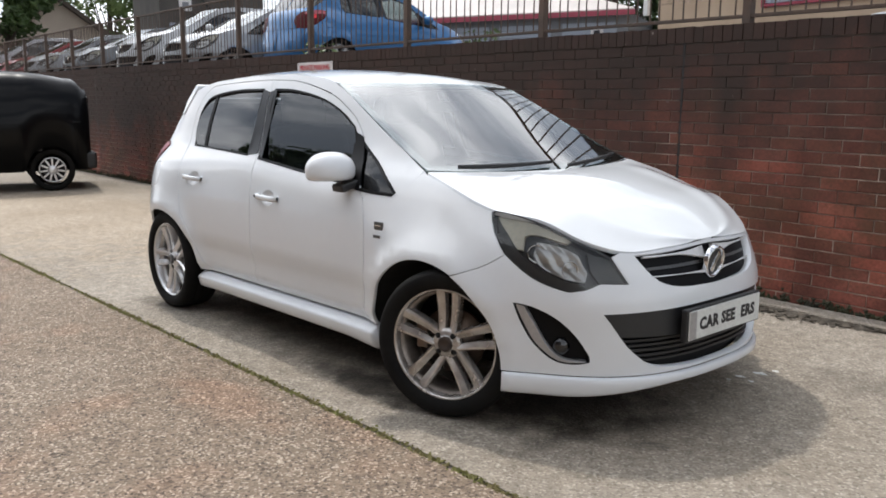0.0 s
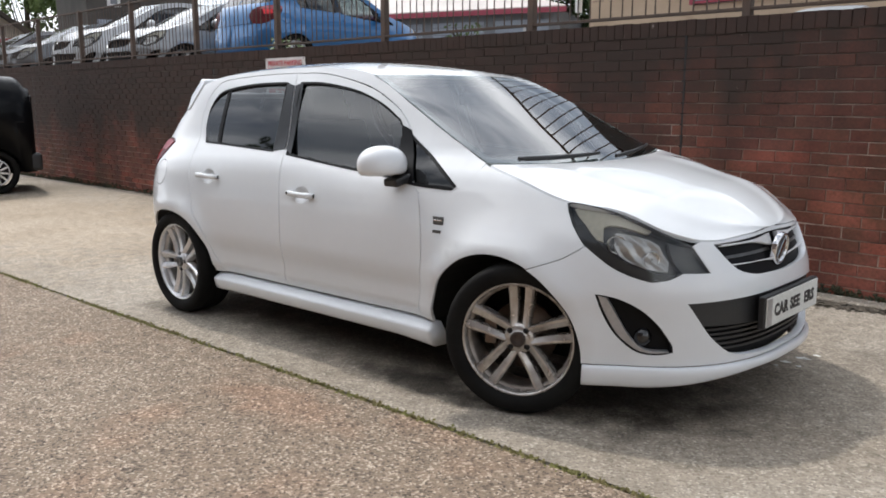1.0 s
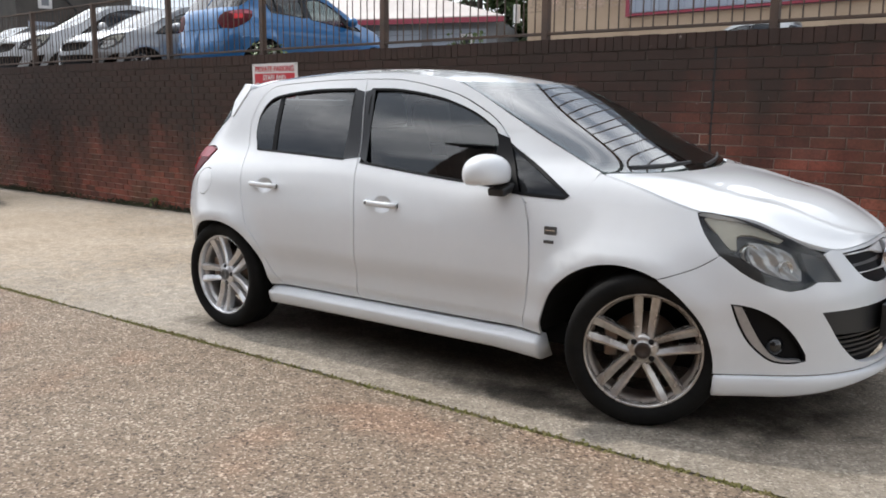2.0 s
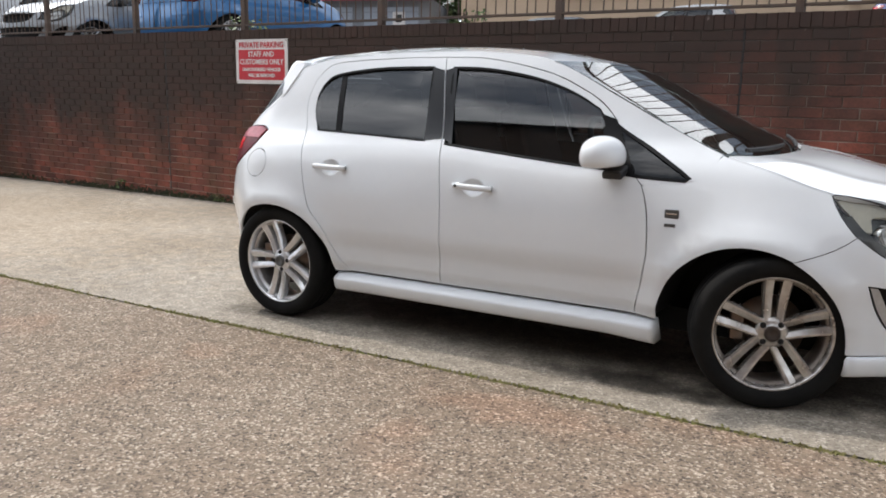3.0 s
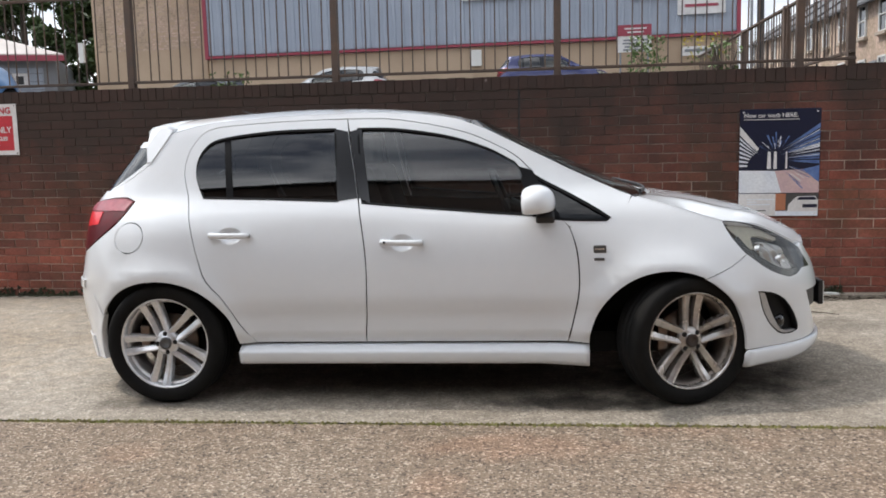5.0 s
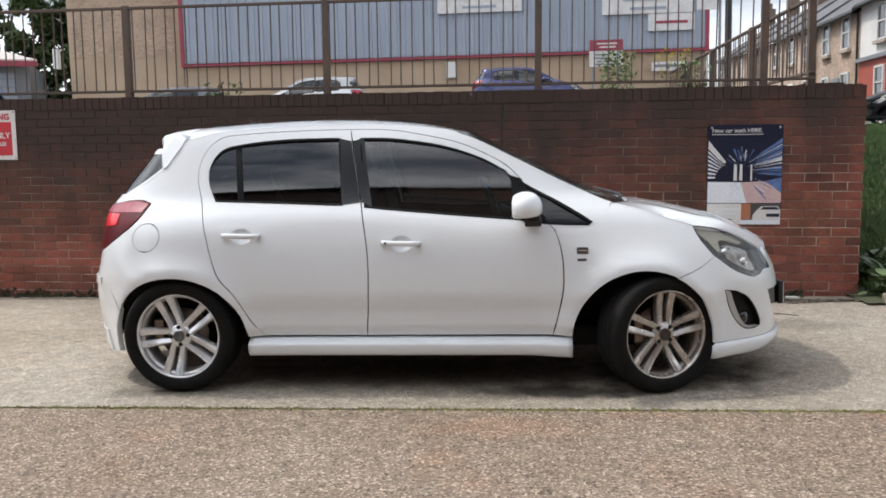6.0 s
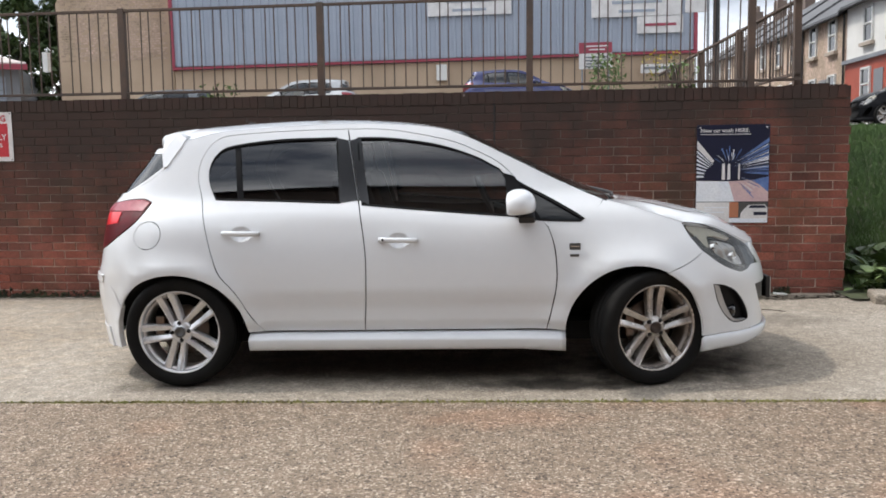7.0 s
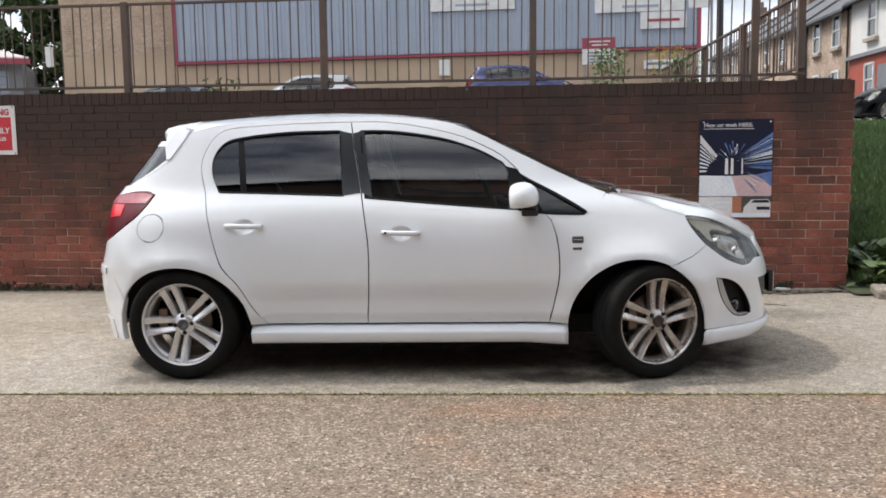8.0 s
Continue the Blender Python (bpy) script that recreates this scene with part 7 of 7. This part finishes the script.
def shrub(name, at, r, h, leaf, label, seed, n=500, size=0.09, flowers=0):
    rnd = random.Random(seed)
    sh = thing(name, label, "shrub", pose(*at))
    bm = bmesh.new()
    for k in range(12):
        a = rnd.uniform(0, 6.28)
        rod_bm((0, 0, -0.05), (r * 0.7 * math.cos(a), r * 0.7 * math.sin(a), h * rnd.uniform(0.5, 0.95)), 0.010, 0.004, 5, bm)
    put("stem_tuft", from_bm("stem_tuft", bm), M["bark"], sh)["kind"] = "stuff"
    for nm, cnt, mt in (("leaves", n, leaf), ("flowers", flowers, M["yellow"])):
        if not cnt:
            continue
        verts, faces = [], []
        for _ in range(cnt):
            a, q = rnd.uniform(0, 6.28), math.sqrt(rnd.random())
            z = h * (rnd.uniform(0.1, 1.0) if nm == "leaves" else rnd.uniform(0.6, 1.05))
            c = Vector((r * q * math.cos(a), r * q * math.sin(a), z))
            ax = Vector((rnd.gauss(0, 1), rnd.gauss(0, 1), rnd.gauss(0.4, 0.8))).normalized()
            side = ax.cross(Vector((rnd.gauss(0, 1), rnd.gauss(0, 1), rnd.gauss(0, 1)))).normalized()
            s = size * rnd.uniform(0.6, 1.3)
            k = len(verts)
            verts += [tuple(c - ax * s * 0.6), tuple(c + side * s * 0.3), tuple(c + ax * s * 0.6), tuple(c - side * s * 0.3)]
            faces.append((k, k + 1, k + 2, k + 3))
        ob = put(nm, mesh(nm, verts, faces), mt, sh)
        ob["kind"] = "stuff"
    return sh


shrub("shrub", (3.55, 20.0, terrace_z(0, 20)), 0.55, 1.75, M["leaf_light"], "pale green shrub in the car park verge", 31, 420, 0.13)
shrub("shrub", (6.05, 25.0, terrace_z(0, 25)), 0.7, 2.0, M["leaf_light"], "shrub with yellow flowers beside the warehouse", 32, 130, 0.12, 70)
shrub("wall_weed", (2.15, 2.75, 1.62), 0.14, 0.42, M["leaf_light"], "green weed growing behind the coping", 33, 90, 0.05)
shrub("wall_weed", (-5.2, 2.95, 1.66), 0.22, 0.36, M["leaf_light"], "green weed growing behind the coping", 34, 110, 0.05)
shrub("wall_weed", (-2.2, 2.85, 1.64), 0.2, 0.32, M["leaf_light"], "green weed growing behind the coping", 35, 110, 0.05)


for _x, _s, _h in ((-6.88, 41, 0.15), (-5.12, 42, 0.08)):
    _p = wall_at(_x, 0.03, 0.0).translation
    shrub("foot_weed", (_p.x, _p.y, 0.0), 0.07, _h, M["leaf_light"], "small green weed at the foot of the wall", _s, 60, 0.03)


# ---- beyond the end of the wall: grass bank, road and terraced houses ----
M["grass"] = mat("grass", (0.062, 0.112, 0.026), 0.75, tint=(0.036, 0.075, 0.017), scale=1.6, fvar=0.3, fine=30)
M["soil"] = mat("soil", (0.045, 0.040, 0.028), 0.95, tint=(0.06, 0.075, 0.03), scale=3, bump=0.01, bscale=30)


def bank_z(x, y):
    return float(0.02 + 1.45 * smooth01((y - 2.0) / 6.2) + 0.10 * smooth01((y - 8) / 6) + 0.028 * max(y - 12, 0))


sheet("grass_bank", [3.25, 3.8, 4.5, 5.5, 7, 9, 12, 20, 60, 300], list(np.linspace(1.62, 9.2, 18)), bank_z, M["soil"], "rough grass bank beside the end of the wall")
sheet("road", [3.2, 6, 12, 30, 300], [9.2, 11, 14, 18, 24, 40, 80, 300], bank_z, M["tarmac"], "grey road above the grass bank")
me = box("return_wall", (0.33, 9.5, 1.95), (3.17, 7.2, 0.80))
tagged(put("wall_east", me, M["brick_joined"]), "sooty red brick side of the retaining wall", "wall", kind="structure")


def grass_blades():
    rnd = random.Random(41)
    verts, faces = [], []
    for _ in range(42000):
        x, y = 3.45 + abs(rnd.gauss(0, 2.0)), rnd.uniform(2.0, 9.3)
        if x > 10:
            continue
        if rnd.random() > 0.45 + 0.55 * smooth01((y - 2.4) / 2.0):
            continue
        z, h, a, w = bank_z(x, y), rnd.uniform(0.05, 0.14), rnd.uniform(0, 6.28), rnd.uniform(0.003, 0.006)
        lx, ly = rnd.gauss(0, 0.3) * h, rnd.gauss(0, 0.3) * h
        k = len(verts)
        verts += [(x - w * math.cos(a), y - w * math.sin(a), z - 0.02), (x + w * math.cos(a), y + w * math.sin(a), z - 0.02), (x + lx * 0.4 + w * 0.6, y + ly * 0.4, z + h * 0.6), (x + lx, y + ly, z + h)]
        faces += [(k, k + 1, k + 2), (k, k + 2, k + 3)]
    tagged(put("grass", mesh("grass", verts, faces), M["grass"]), "long green grass on the bank", "grass", kind="stuff")


grass_blades()


def dock_plant(at, seed, n=16, size=0.16, label="broad-leaved green weed at the foot of the wall end"):
    """Broad leaves on short stalks, each leaf a mesh of its own."""
    rnd = random.Random(seed)
    pl = thing("weed", label, "weed", pose(*at))
    v, f = [], []
    rows = 6
    for i in range(rows + 1):
        t = i / rows
        w = 0.36 * math.sin(math.pi * min(1, t * 0.9 + 0.08)) ** 0.8 if i < rows else 0.0
        droop = 0.25 * t * t
        v += [(t, -w, -droop + 0.06 * w), (t, 0, -droop - 0.02), (t, w, -droop + 0.06 * w)]
    for i in range(rows):
        for j in range(2):
            a = i * 3 + j
            f.append((a, a + 1, a + 4, a + 3))
    leaf = mesh("leaf", v, f, True)
    leaf.materials.append(M["leaf"] if seed % 2 else M["leaf_light"])
    for k in range(n):
        s = size * rnd.uniform(0.6, 1.2)
        put("leaf", leaf, None, pl, m=Matrix.Translation((rnd.gauss(0, 0.05), rnd.gauss(0, 0.05), rnd.uniform(0.02, 0.22))) @ pose(0, 0, 0, rnd.uniform(-15, 15), rnd.uniform(-55, 5), rnd.uniform(0, 360)) @ Matrix.Diagonal((s, s, s, 1)))
    return pl


for k, (x, y, s) in enumerate(((3.50, 1.95, 0.13), (3.72, 2.10, 0.17), (3.95, 2.15, 0.19), (3.62, 2.45, 0.18), (3.88, 2.55, 0.2), (4.15, 2.3, 0.18), (3.55, 1.80, 0.09), (3.75, 1.86, 0.10), (4.0, 1.9, 0.12))):
    dock_plant((x, y, bank_z(x, y)), 50 + k, 18 if s > 0.12 else 22, s)


def dandelion():
    d = thing("dandelion", "dandelion clock on a thin stalk beside the wall", "flower", pose(3.80, 1.92, 0.02))
    put("stalk", rod("stalk", (0, 0, 0), (0.02, 0.01, 0.50), 0.004, 0.003, 6), M["leaf_light"], d)
    bm = bmesh.new()
    bmesh.ops.create_icosphere(bm, subdivisions=2, radius=0.026, matrix=Matrix.Translation((0.02, 0.01, 0.52)))
    put("seed_head", from_bm("seed_head", bm), M["sign_white"], d)


dandelion()
stone = put("edging_stone", from_bm("edging_stone", box_bm((0.75, 0.30, 0.12), (0, 0, 0.02), (0, 0, -12)), bevel=0.03, segments=3), M["concrete"], m=pose(3.75, 1.55, 0.0))
tagged(stone, "worn mossy edging stone on the ground", "stone")


def sash_window(parent, x, y, z, w, h, frame_m=None):
    """A window in a wall that faces -x: stone sill, white frame, two panes."""
    win = new("window")
    win.parent = parent
    frame_m = frame_m or M["window_white"]
    for nm, sy, sz, oy, oz in (("frame", w, 0.09, 0, h / 2), ("frame", w, 0.09, 0, -h / 2), ("frame", 0.09, h, -w / 2, 0), ("frame", 0.09, h, w / 2, 0), ("glazing_bar", w, 0.06, 0, 0.02)):
        put(nm, box(nm, (0.10, sy, sz), (x - 0.03, y + oy, z + oz)), frame_m, win)
    for oz in (-h / 4, h / 4):
        put("pane", box("pane", (0.02, w - 0.1, h / 2 - 0.1), (x - 0.01, y, z + oz)), M["dark_pane"], win)
    put("sill", box("sill", (0.22, w + 0.3, 0.14), (x - 0.08, y, z - h / 2 - 0.1)), M["beige"], win)
    return win


def terrace_house(y0, y1, x, base, eave, wall_m, label, lower=None, chimney=True):
    h = thing("terraced_house", label, "house", pose(0, 0, 0), group="row of terraced houses")
    put("wall", box("wall", (7.0, y1 - y0 - 0.01, eave - base + 1.0), (x + 3.5, (y0 + y1) / 2, (eave + base) / 2 - 0.5)), wall_m, h)
    v = [(xx, yy, zz) for yy in (y0, y1) for xx, zz in ((x - 0.35, eave - 0.05), (x + 3.5, eave + 2.4), (x + 7.3, eave - 0.05), (x - 0.35, eave + 0.08), (x + 3.5, eave + 2.55), (x + 7.3, eave + 0.08))]
    f = [(3, 9, 10, 4), (4, 10, 11, 5), (0, 1, 7, 6), (1, 2, 8, 7), (0, 3, 4, 1), (1, 4, 5, 2), (6, 7, 10, 9), (7, 8, 11, 10), (0, 6, 9, 3), (2, 5, 11, 8)]
    put("roof", mesh("roof", v, f), M["slate"], h, "slate roof")
    put("gutter", rod("gutter", (x - 0.36, y0, eave - 0.05), (x - 0.36, y1, eave - 0.05), 0.07, sides=8), M["pole"], h)
    put("downpipe", rod("downpipe", (x - 0.08, y0 + 0.15, base), (x - 0.08, y0 + 0.15, eave), 0.05, sides=8), M["pole"], h)
    mid = (y0 + y1) / 2
    if lower:
        put("shop_front", box("shop_front", (0.06, y1 - y0 - 0.1, 2.55), (x - 0.03, mid, base + 1.2)), lower, h, "red painted lower storey")
        put("fascia", box("fascia", (0.25, y1 - y0 - 0.05, 0.16), (x - 0.1, mid, base + 2.55)), M["grey_door"], h)
    for yy in (y0 + (y1 - y0) * 0.3, y0 + (y1 - y0) * (0.67 if lower else 0.77)):
        sash_window(h, x - (0.06 if lower else 0), yy, base + 1.45, 0.85, 1.35)
        sash_window(h, x, yy, base + 3.95, 0.85, 1.45)
    put("door", box("door", (0.08, 0.85, 2.0), (x - 0.05, mid, base + 1.0)), M["grey_door"], h, "dark front door")
    if chimney:
        stack = put("chimney", box("chimney", (0.6, 0.9, 1.4), (x + 3.5, y1 - 0.5, eave + 3.0)), M["dark_brick"], h)
        for k in (-0.25, 0.25):
            put("chimney_pot", rod("chimney_pot", (x + 3.5, y1 - 0.5 + k, eave + 3.7), (x + 3.5, y1 - 0.5 + k, eave + 4.1), 0.12), M["dark_brick"], stack)
    return h


HX = 15.75
terrace_house(27.0, 33.9, HX, 2.45, 7.35, M["render_white"], "white rendered terraced house with a red painted ground floor", M["red_paint"])
yy = 33.9
for k in range(5):
    terrace_house(yy, yy + 5.2, HX, 2.5 + 0.12 * k, 7.2 + 0.12 * k, M["old_stone"], "sooty yellow stone terraced house with a slate roof")
    yy += 5.2


def street_pole(x, y, z, h, r, label):
    p = thing("street_pole", label, "pole", pose(x, y, z))
    put("shaft", rod("shaft", (0, 0, 0), (0, 0, h), r, r * 0.8), M["pole"], p)
    return p


street_pole(7.15, 22.0, 2.4, 9.0, 0.11, "tall black street lamp post beside the road")
banner = thing("banner", "white banner board on a post beside the road", "sign", pose(6.3, 21.0, 2.4))
put("board", box("board", (0.62, 0.05, 2.6), (0, 0, 4.3), bevel=0.01), M["sign_white"], banner)
put("print_bar", box("print_bar", (0.45, 0.02, 0.5), (0, -0.035, 4.2)), M["poster_pale"], banner)
put("post", rod("post", (0.36, 0.02, 0), (0.36, 0.02, 5.7), 0.04), M["grey_door"], banner)

# ---- the white hatchback ----
build_hatchback("hatchback", "white five-door hatchback with alloy wheels parked beside the brick wall", pose(0, 0.03, 0), M["paint"], steer=22)

# ---- the cars on the upper level ----
def paint(name, c, metal=0.3):
    return mat(name, c, 0.3, metal, var=0.08, scale=2, coat=1.0)


M["blue_paint"] = paint("blue_paint", (0.020, 0.135, 0.33))
M["far_white"] = paint("dull_white_paint", (0.50, 0.51, 0.52), 0.1)
M["silver_paint"] = paint("silver_paint", (0.30, 0.31, 0.32), 0.5)
M["grey_paint"] = paint("grey_paint", (0.13, 0.14, 0.15), 0.4)
M["red_car_paint"] = paint("red_car_paint", (0.32, 0.025, 0.03))
M["navy_paint"] = paint("navy_paint", (0.02, 0.025, 0.11))
M["black_paint"] = mat("black_paint", (0.0035, 0.0037, 0.0045), 0.3, coat=0.14, spec=0.10)


def parked(x, y, turn, scale=(1, 1, 1), z=None):
    z = terrace_z(x, y) if z is None else z
    return pose(x, y, z, 0, 0, turn) @ Matrix.Diagonal((*scale, 1))


def spare(name, label, m, p):
    return build_hatchback(name, label, m, p, step=0.11, detail=False)


spare("blue_car", "bright blue hatchback parked behind the railings", parked(-7.98, 5.8, 90, (0.95, 1, 1.02)), M["blue_paint"])
white = spare("white_car", "tall white hatchback parked facing the railings", parked(-13.0, 5.6, -92, (1.05, 1.03, 1.16)), M["far_white"])
silver = spare("silver_car", "silver hatchback parked facing the railings", parked(-10.5, 5.35, -88), M["silver_paint"])
grey = spare("grey_car", "dark grey hatchback parked facing the railings", parked(-15.6, 5.3, -90), M["grey_paint"])
red = spare("red_car", "red hatchback parked facing the railings", parked(-20.8, 5.2, -90), M["red_car_paint"])
navy = spare("navy_car", "dark blue hatchback parked in front of the warehouse", parked(0.9, 22.6, 0, (0.95, 1, 1.0), terrace_z(0, 22.6) + 0.06), M["navy_paint"])
black = spare("black_car", "black off-road car parked on the road above the bank", parked(13.6, 22.7, 176, (1.0, 1.0, 1.2), bank_z(9, 22.7)), M["black_paint"])
copy_thing(silver, parked(-18.2, 5.2, -90))["label"] = "silver hatchback parked in the row behind the railings"
copy_thing(white, parked(-23.3, 5.0, -90, z=terrace_z(0, 5)))["label"] = "white hatchback parked in the row behind the railings"
copy_thing(white, parked(-6.4, 23.5, 180, z=terrace_z(0, 23.5) - 0.25))["label"] = "white car parked in front of the warehouse"
copy_thing(grey, parked(-10.9, 22.5, 180, z=terrace_z(0, 22.5) - 0.25))["label"] = "dark grey car parked in front of the warehouse"


def black_van():
    """A black panel van by the wall, seen from its rear corner."""
    van = thing("van", "black panel van with silver wheel trims parked by the wall", "van", pose(-10.68, -0.06, 0.0, 0, 0, -103))
    # local: front to +x, the visible side is +y after the turn
    def section(x):
        top = float(curve((-1.84, 1.52), (-1.76, 1.63), (-1.55, 1.685), (0.4, 1.70), (0.9, 1.64), (1.55, 1.20), (1.75, 1.08), (2.1, 0.92), (2.25, 0.70))(x))
        half = float(curve((-1.90, 0.76), (-1.82, 0.83), (-1.65, 0.88), (1.4, 0.88), (2.0, 0.80), (2.25, 0.62))(x))
        low = 0.30 + max(math.sqrt(max(0.0, 0.36**2 - (x - wx) ** 2)) for wx in (-1.32, 1.40))
        pts = []
        for k in range(25):
            a = math.pi * k / 24
            c, s = math.cos(a), math.sin(a)
            zz = low + (top - low) * abs(s) ** 0.32 if s > 0 else low
            tw = half * (1 - 0.13 * smooth01((zz - 0.95) / 0.9))
            pts.append((x, float(tw) * math.copysign(abs(c) ** 0.36, c), float(zz)))
        return pts
    xs = np.linspace(-1.88, 2.25, 110)
    rows = [section(float(x)) for x in xs]
    n = 25
    v = [p for r in rows for p in r]
    f = [(i * n + j, i * n + j + 1, (i + 1) * n + j + 1, (i + 1) * n + j) for i in range(len(xs) - 1) for j in range(n - 1)]
    f += [tuple(range(n)), tuple(range((len(xs) - 1) * n, len(xs) * n))[::-1], ]
    f += [(i * n + n - 1, i * n, (i + 1) * n, (i + 1) * n + n - 1) for i in range(len(xs) - 1)]
    bm = bmesh.new()
    vs = [bm.verts.new(p) for p in v]
    for q in f:
        bm.faces.new([vs[i] for i in q])
    put("body", from_bm("body", bm, smooth=True), M["black_paint"], van)
    for x in (-1.32, 1.40):
        put("wheel_housing", box("wheel_housing", (0.80, 1.30, 0.46), (x, 0, 0.52)), M["dark"], van)
    put("rear_bumper", from_bm("rear_bumper", box_bm((0.24, 1.66, 0.26), (-1.84, 0, 0.44)), bevel=0.06, segments=3), M["black"], van, "dark plastic rear bumper")
    for s in (-1, 1):
        put("side_moulding", box("side_moulding", (2.6, 0.03, 0.05), (0.1, s * 0.885, 0.62), bevel=0.01), M["black"], van)
        put("tail_light", box("tail_light", (0.04, 0.10, 0.55), (-1.875, s * 0.66, 1.12), bevel=0.02), M["gloss_black"], van, "dark smoked tail light")
        put("side_crease", box("side_crease", (3.0, 0.012, 0.018), (-0.25, s * 0.868, 1.02), bevel=0.004), M["black_paint"], van)
    trim = lathe("wheel_trim", [(0.0, -0.02), (0.05, -0.02), (0.07, -0.012), (0.20, 0.0), (0.212, 0.008), (0.215, 0.02)], 40)
    trim.materials.append(M["matt_black"])
    blade = from_bm("blade", box_bm((0.032, 0.012, 0.115), (0, -0.012, 0.135)), bevel=0.004)
    blade.materials.append(M["alloy"])
    hubm = lathe("trim_hub", [(0.0, -0.03), (0.05, -0.028), (0.075, -0.018), (0.078, -0.006)], 24)
    hubm.materials.append(M["alloy"])
    for x in (-1.32, 1.40):
        for s in (-1, 1):
            wheel = new("wheel")
            wheel.parent = van
            wheel.matrix_basis = pose(x, s * 0.80, 0.315) @ (pose(0, 0, 0, 0, 0, 180) if s > 0 else Matrix())
            wheel["label"] = "black tyre with a silver plastic wheel trim"
            put("tyre", WHEELS["tyre"], None, wheel, m=Matrix.Diagonal((1.04, 1, 1.04, 1)))
            cap = put("wheel_trim", trim, None, wheel, m=pose(0, -0.085, 0) @ Matrix.Diagonal((0.88, 1, 0.88, 1)))
            put("trim_hub", hubm, None, cap)
            for k in range(11):
                put("blade", blade, None, cap, m=pose(0, 0, 0, 0, k * 360 / 11, 0))
            put("trim_edge", lathe("trim_edge", [(0.196, -0.012), (0.214, -0.008), (0.218, 0.01), (0.196, 0.01)], 40, True), M["alloy"], cap)
    return van


black_van()

# ---- last: the wall's bricks and the railings' bars ----
build_wall()
railing_run("railing", -24.7, 3.02, POSTS, WALL @ pose(0, FENCE_OFF, 0), 1.76, 2.62, "brown-painted steel railings on top of the brick wall")
railing_run("side_railing", 0.0, 6.6, [0.05, 1.85, 3.65, 5.45], pose(3.04, 2.36, 0, 0, 0, 90), 1.78, 2.50, "brown-painted steel railings along the side of the terrace")
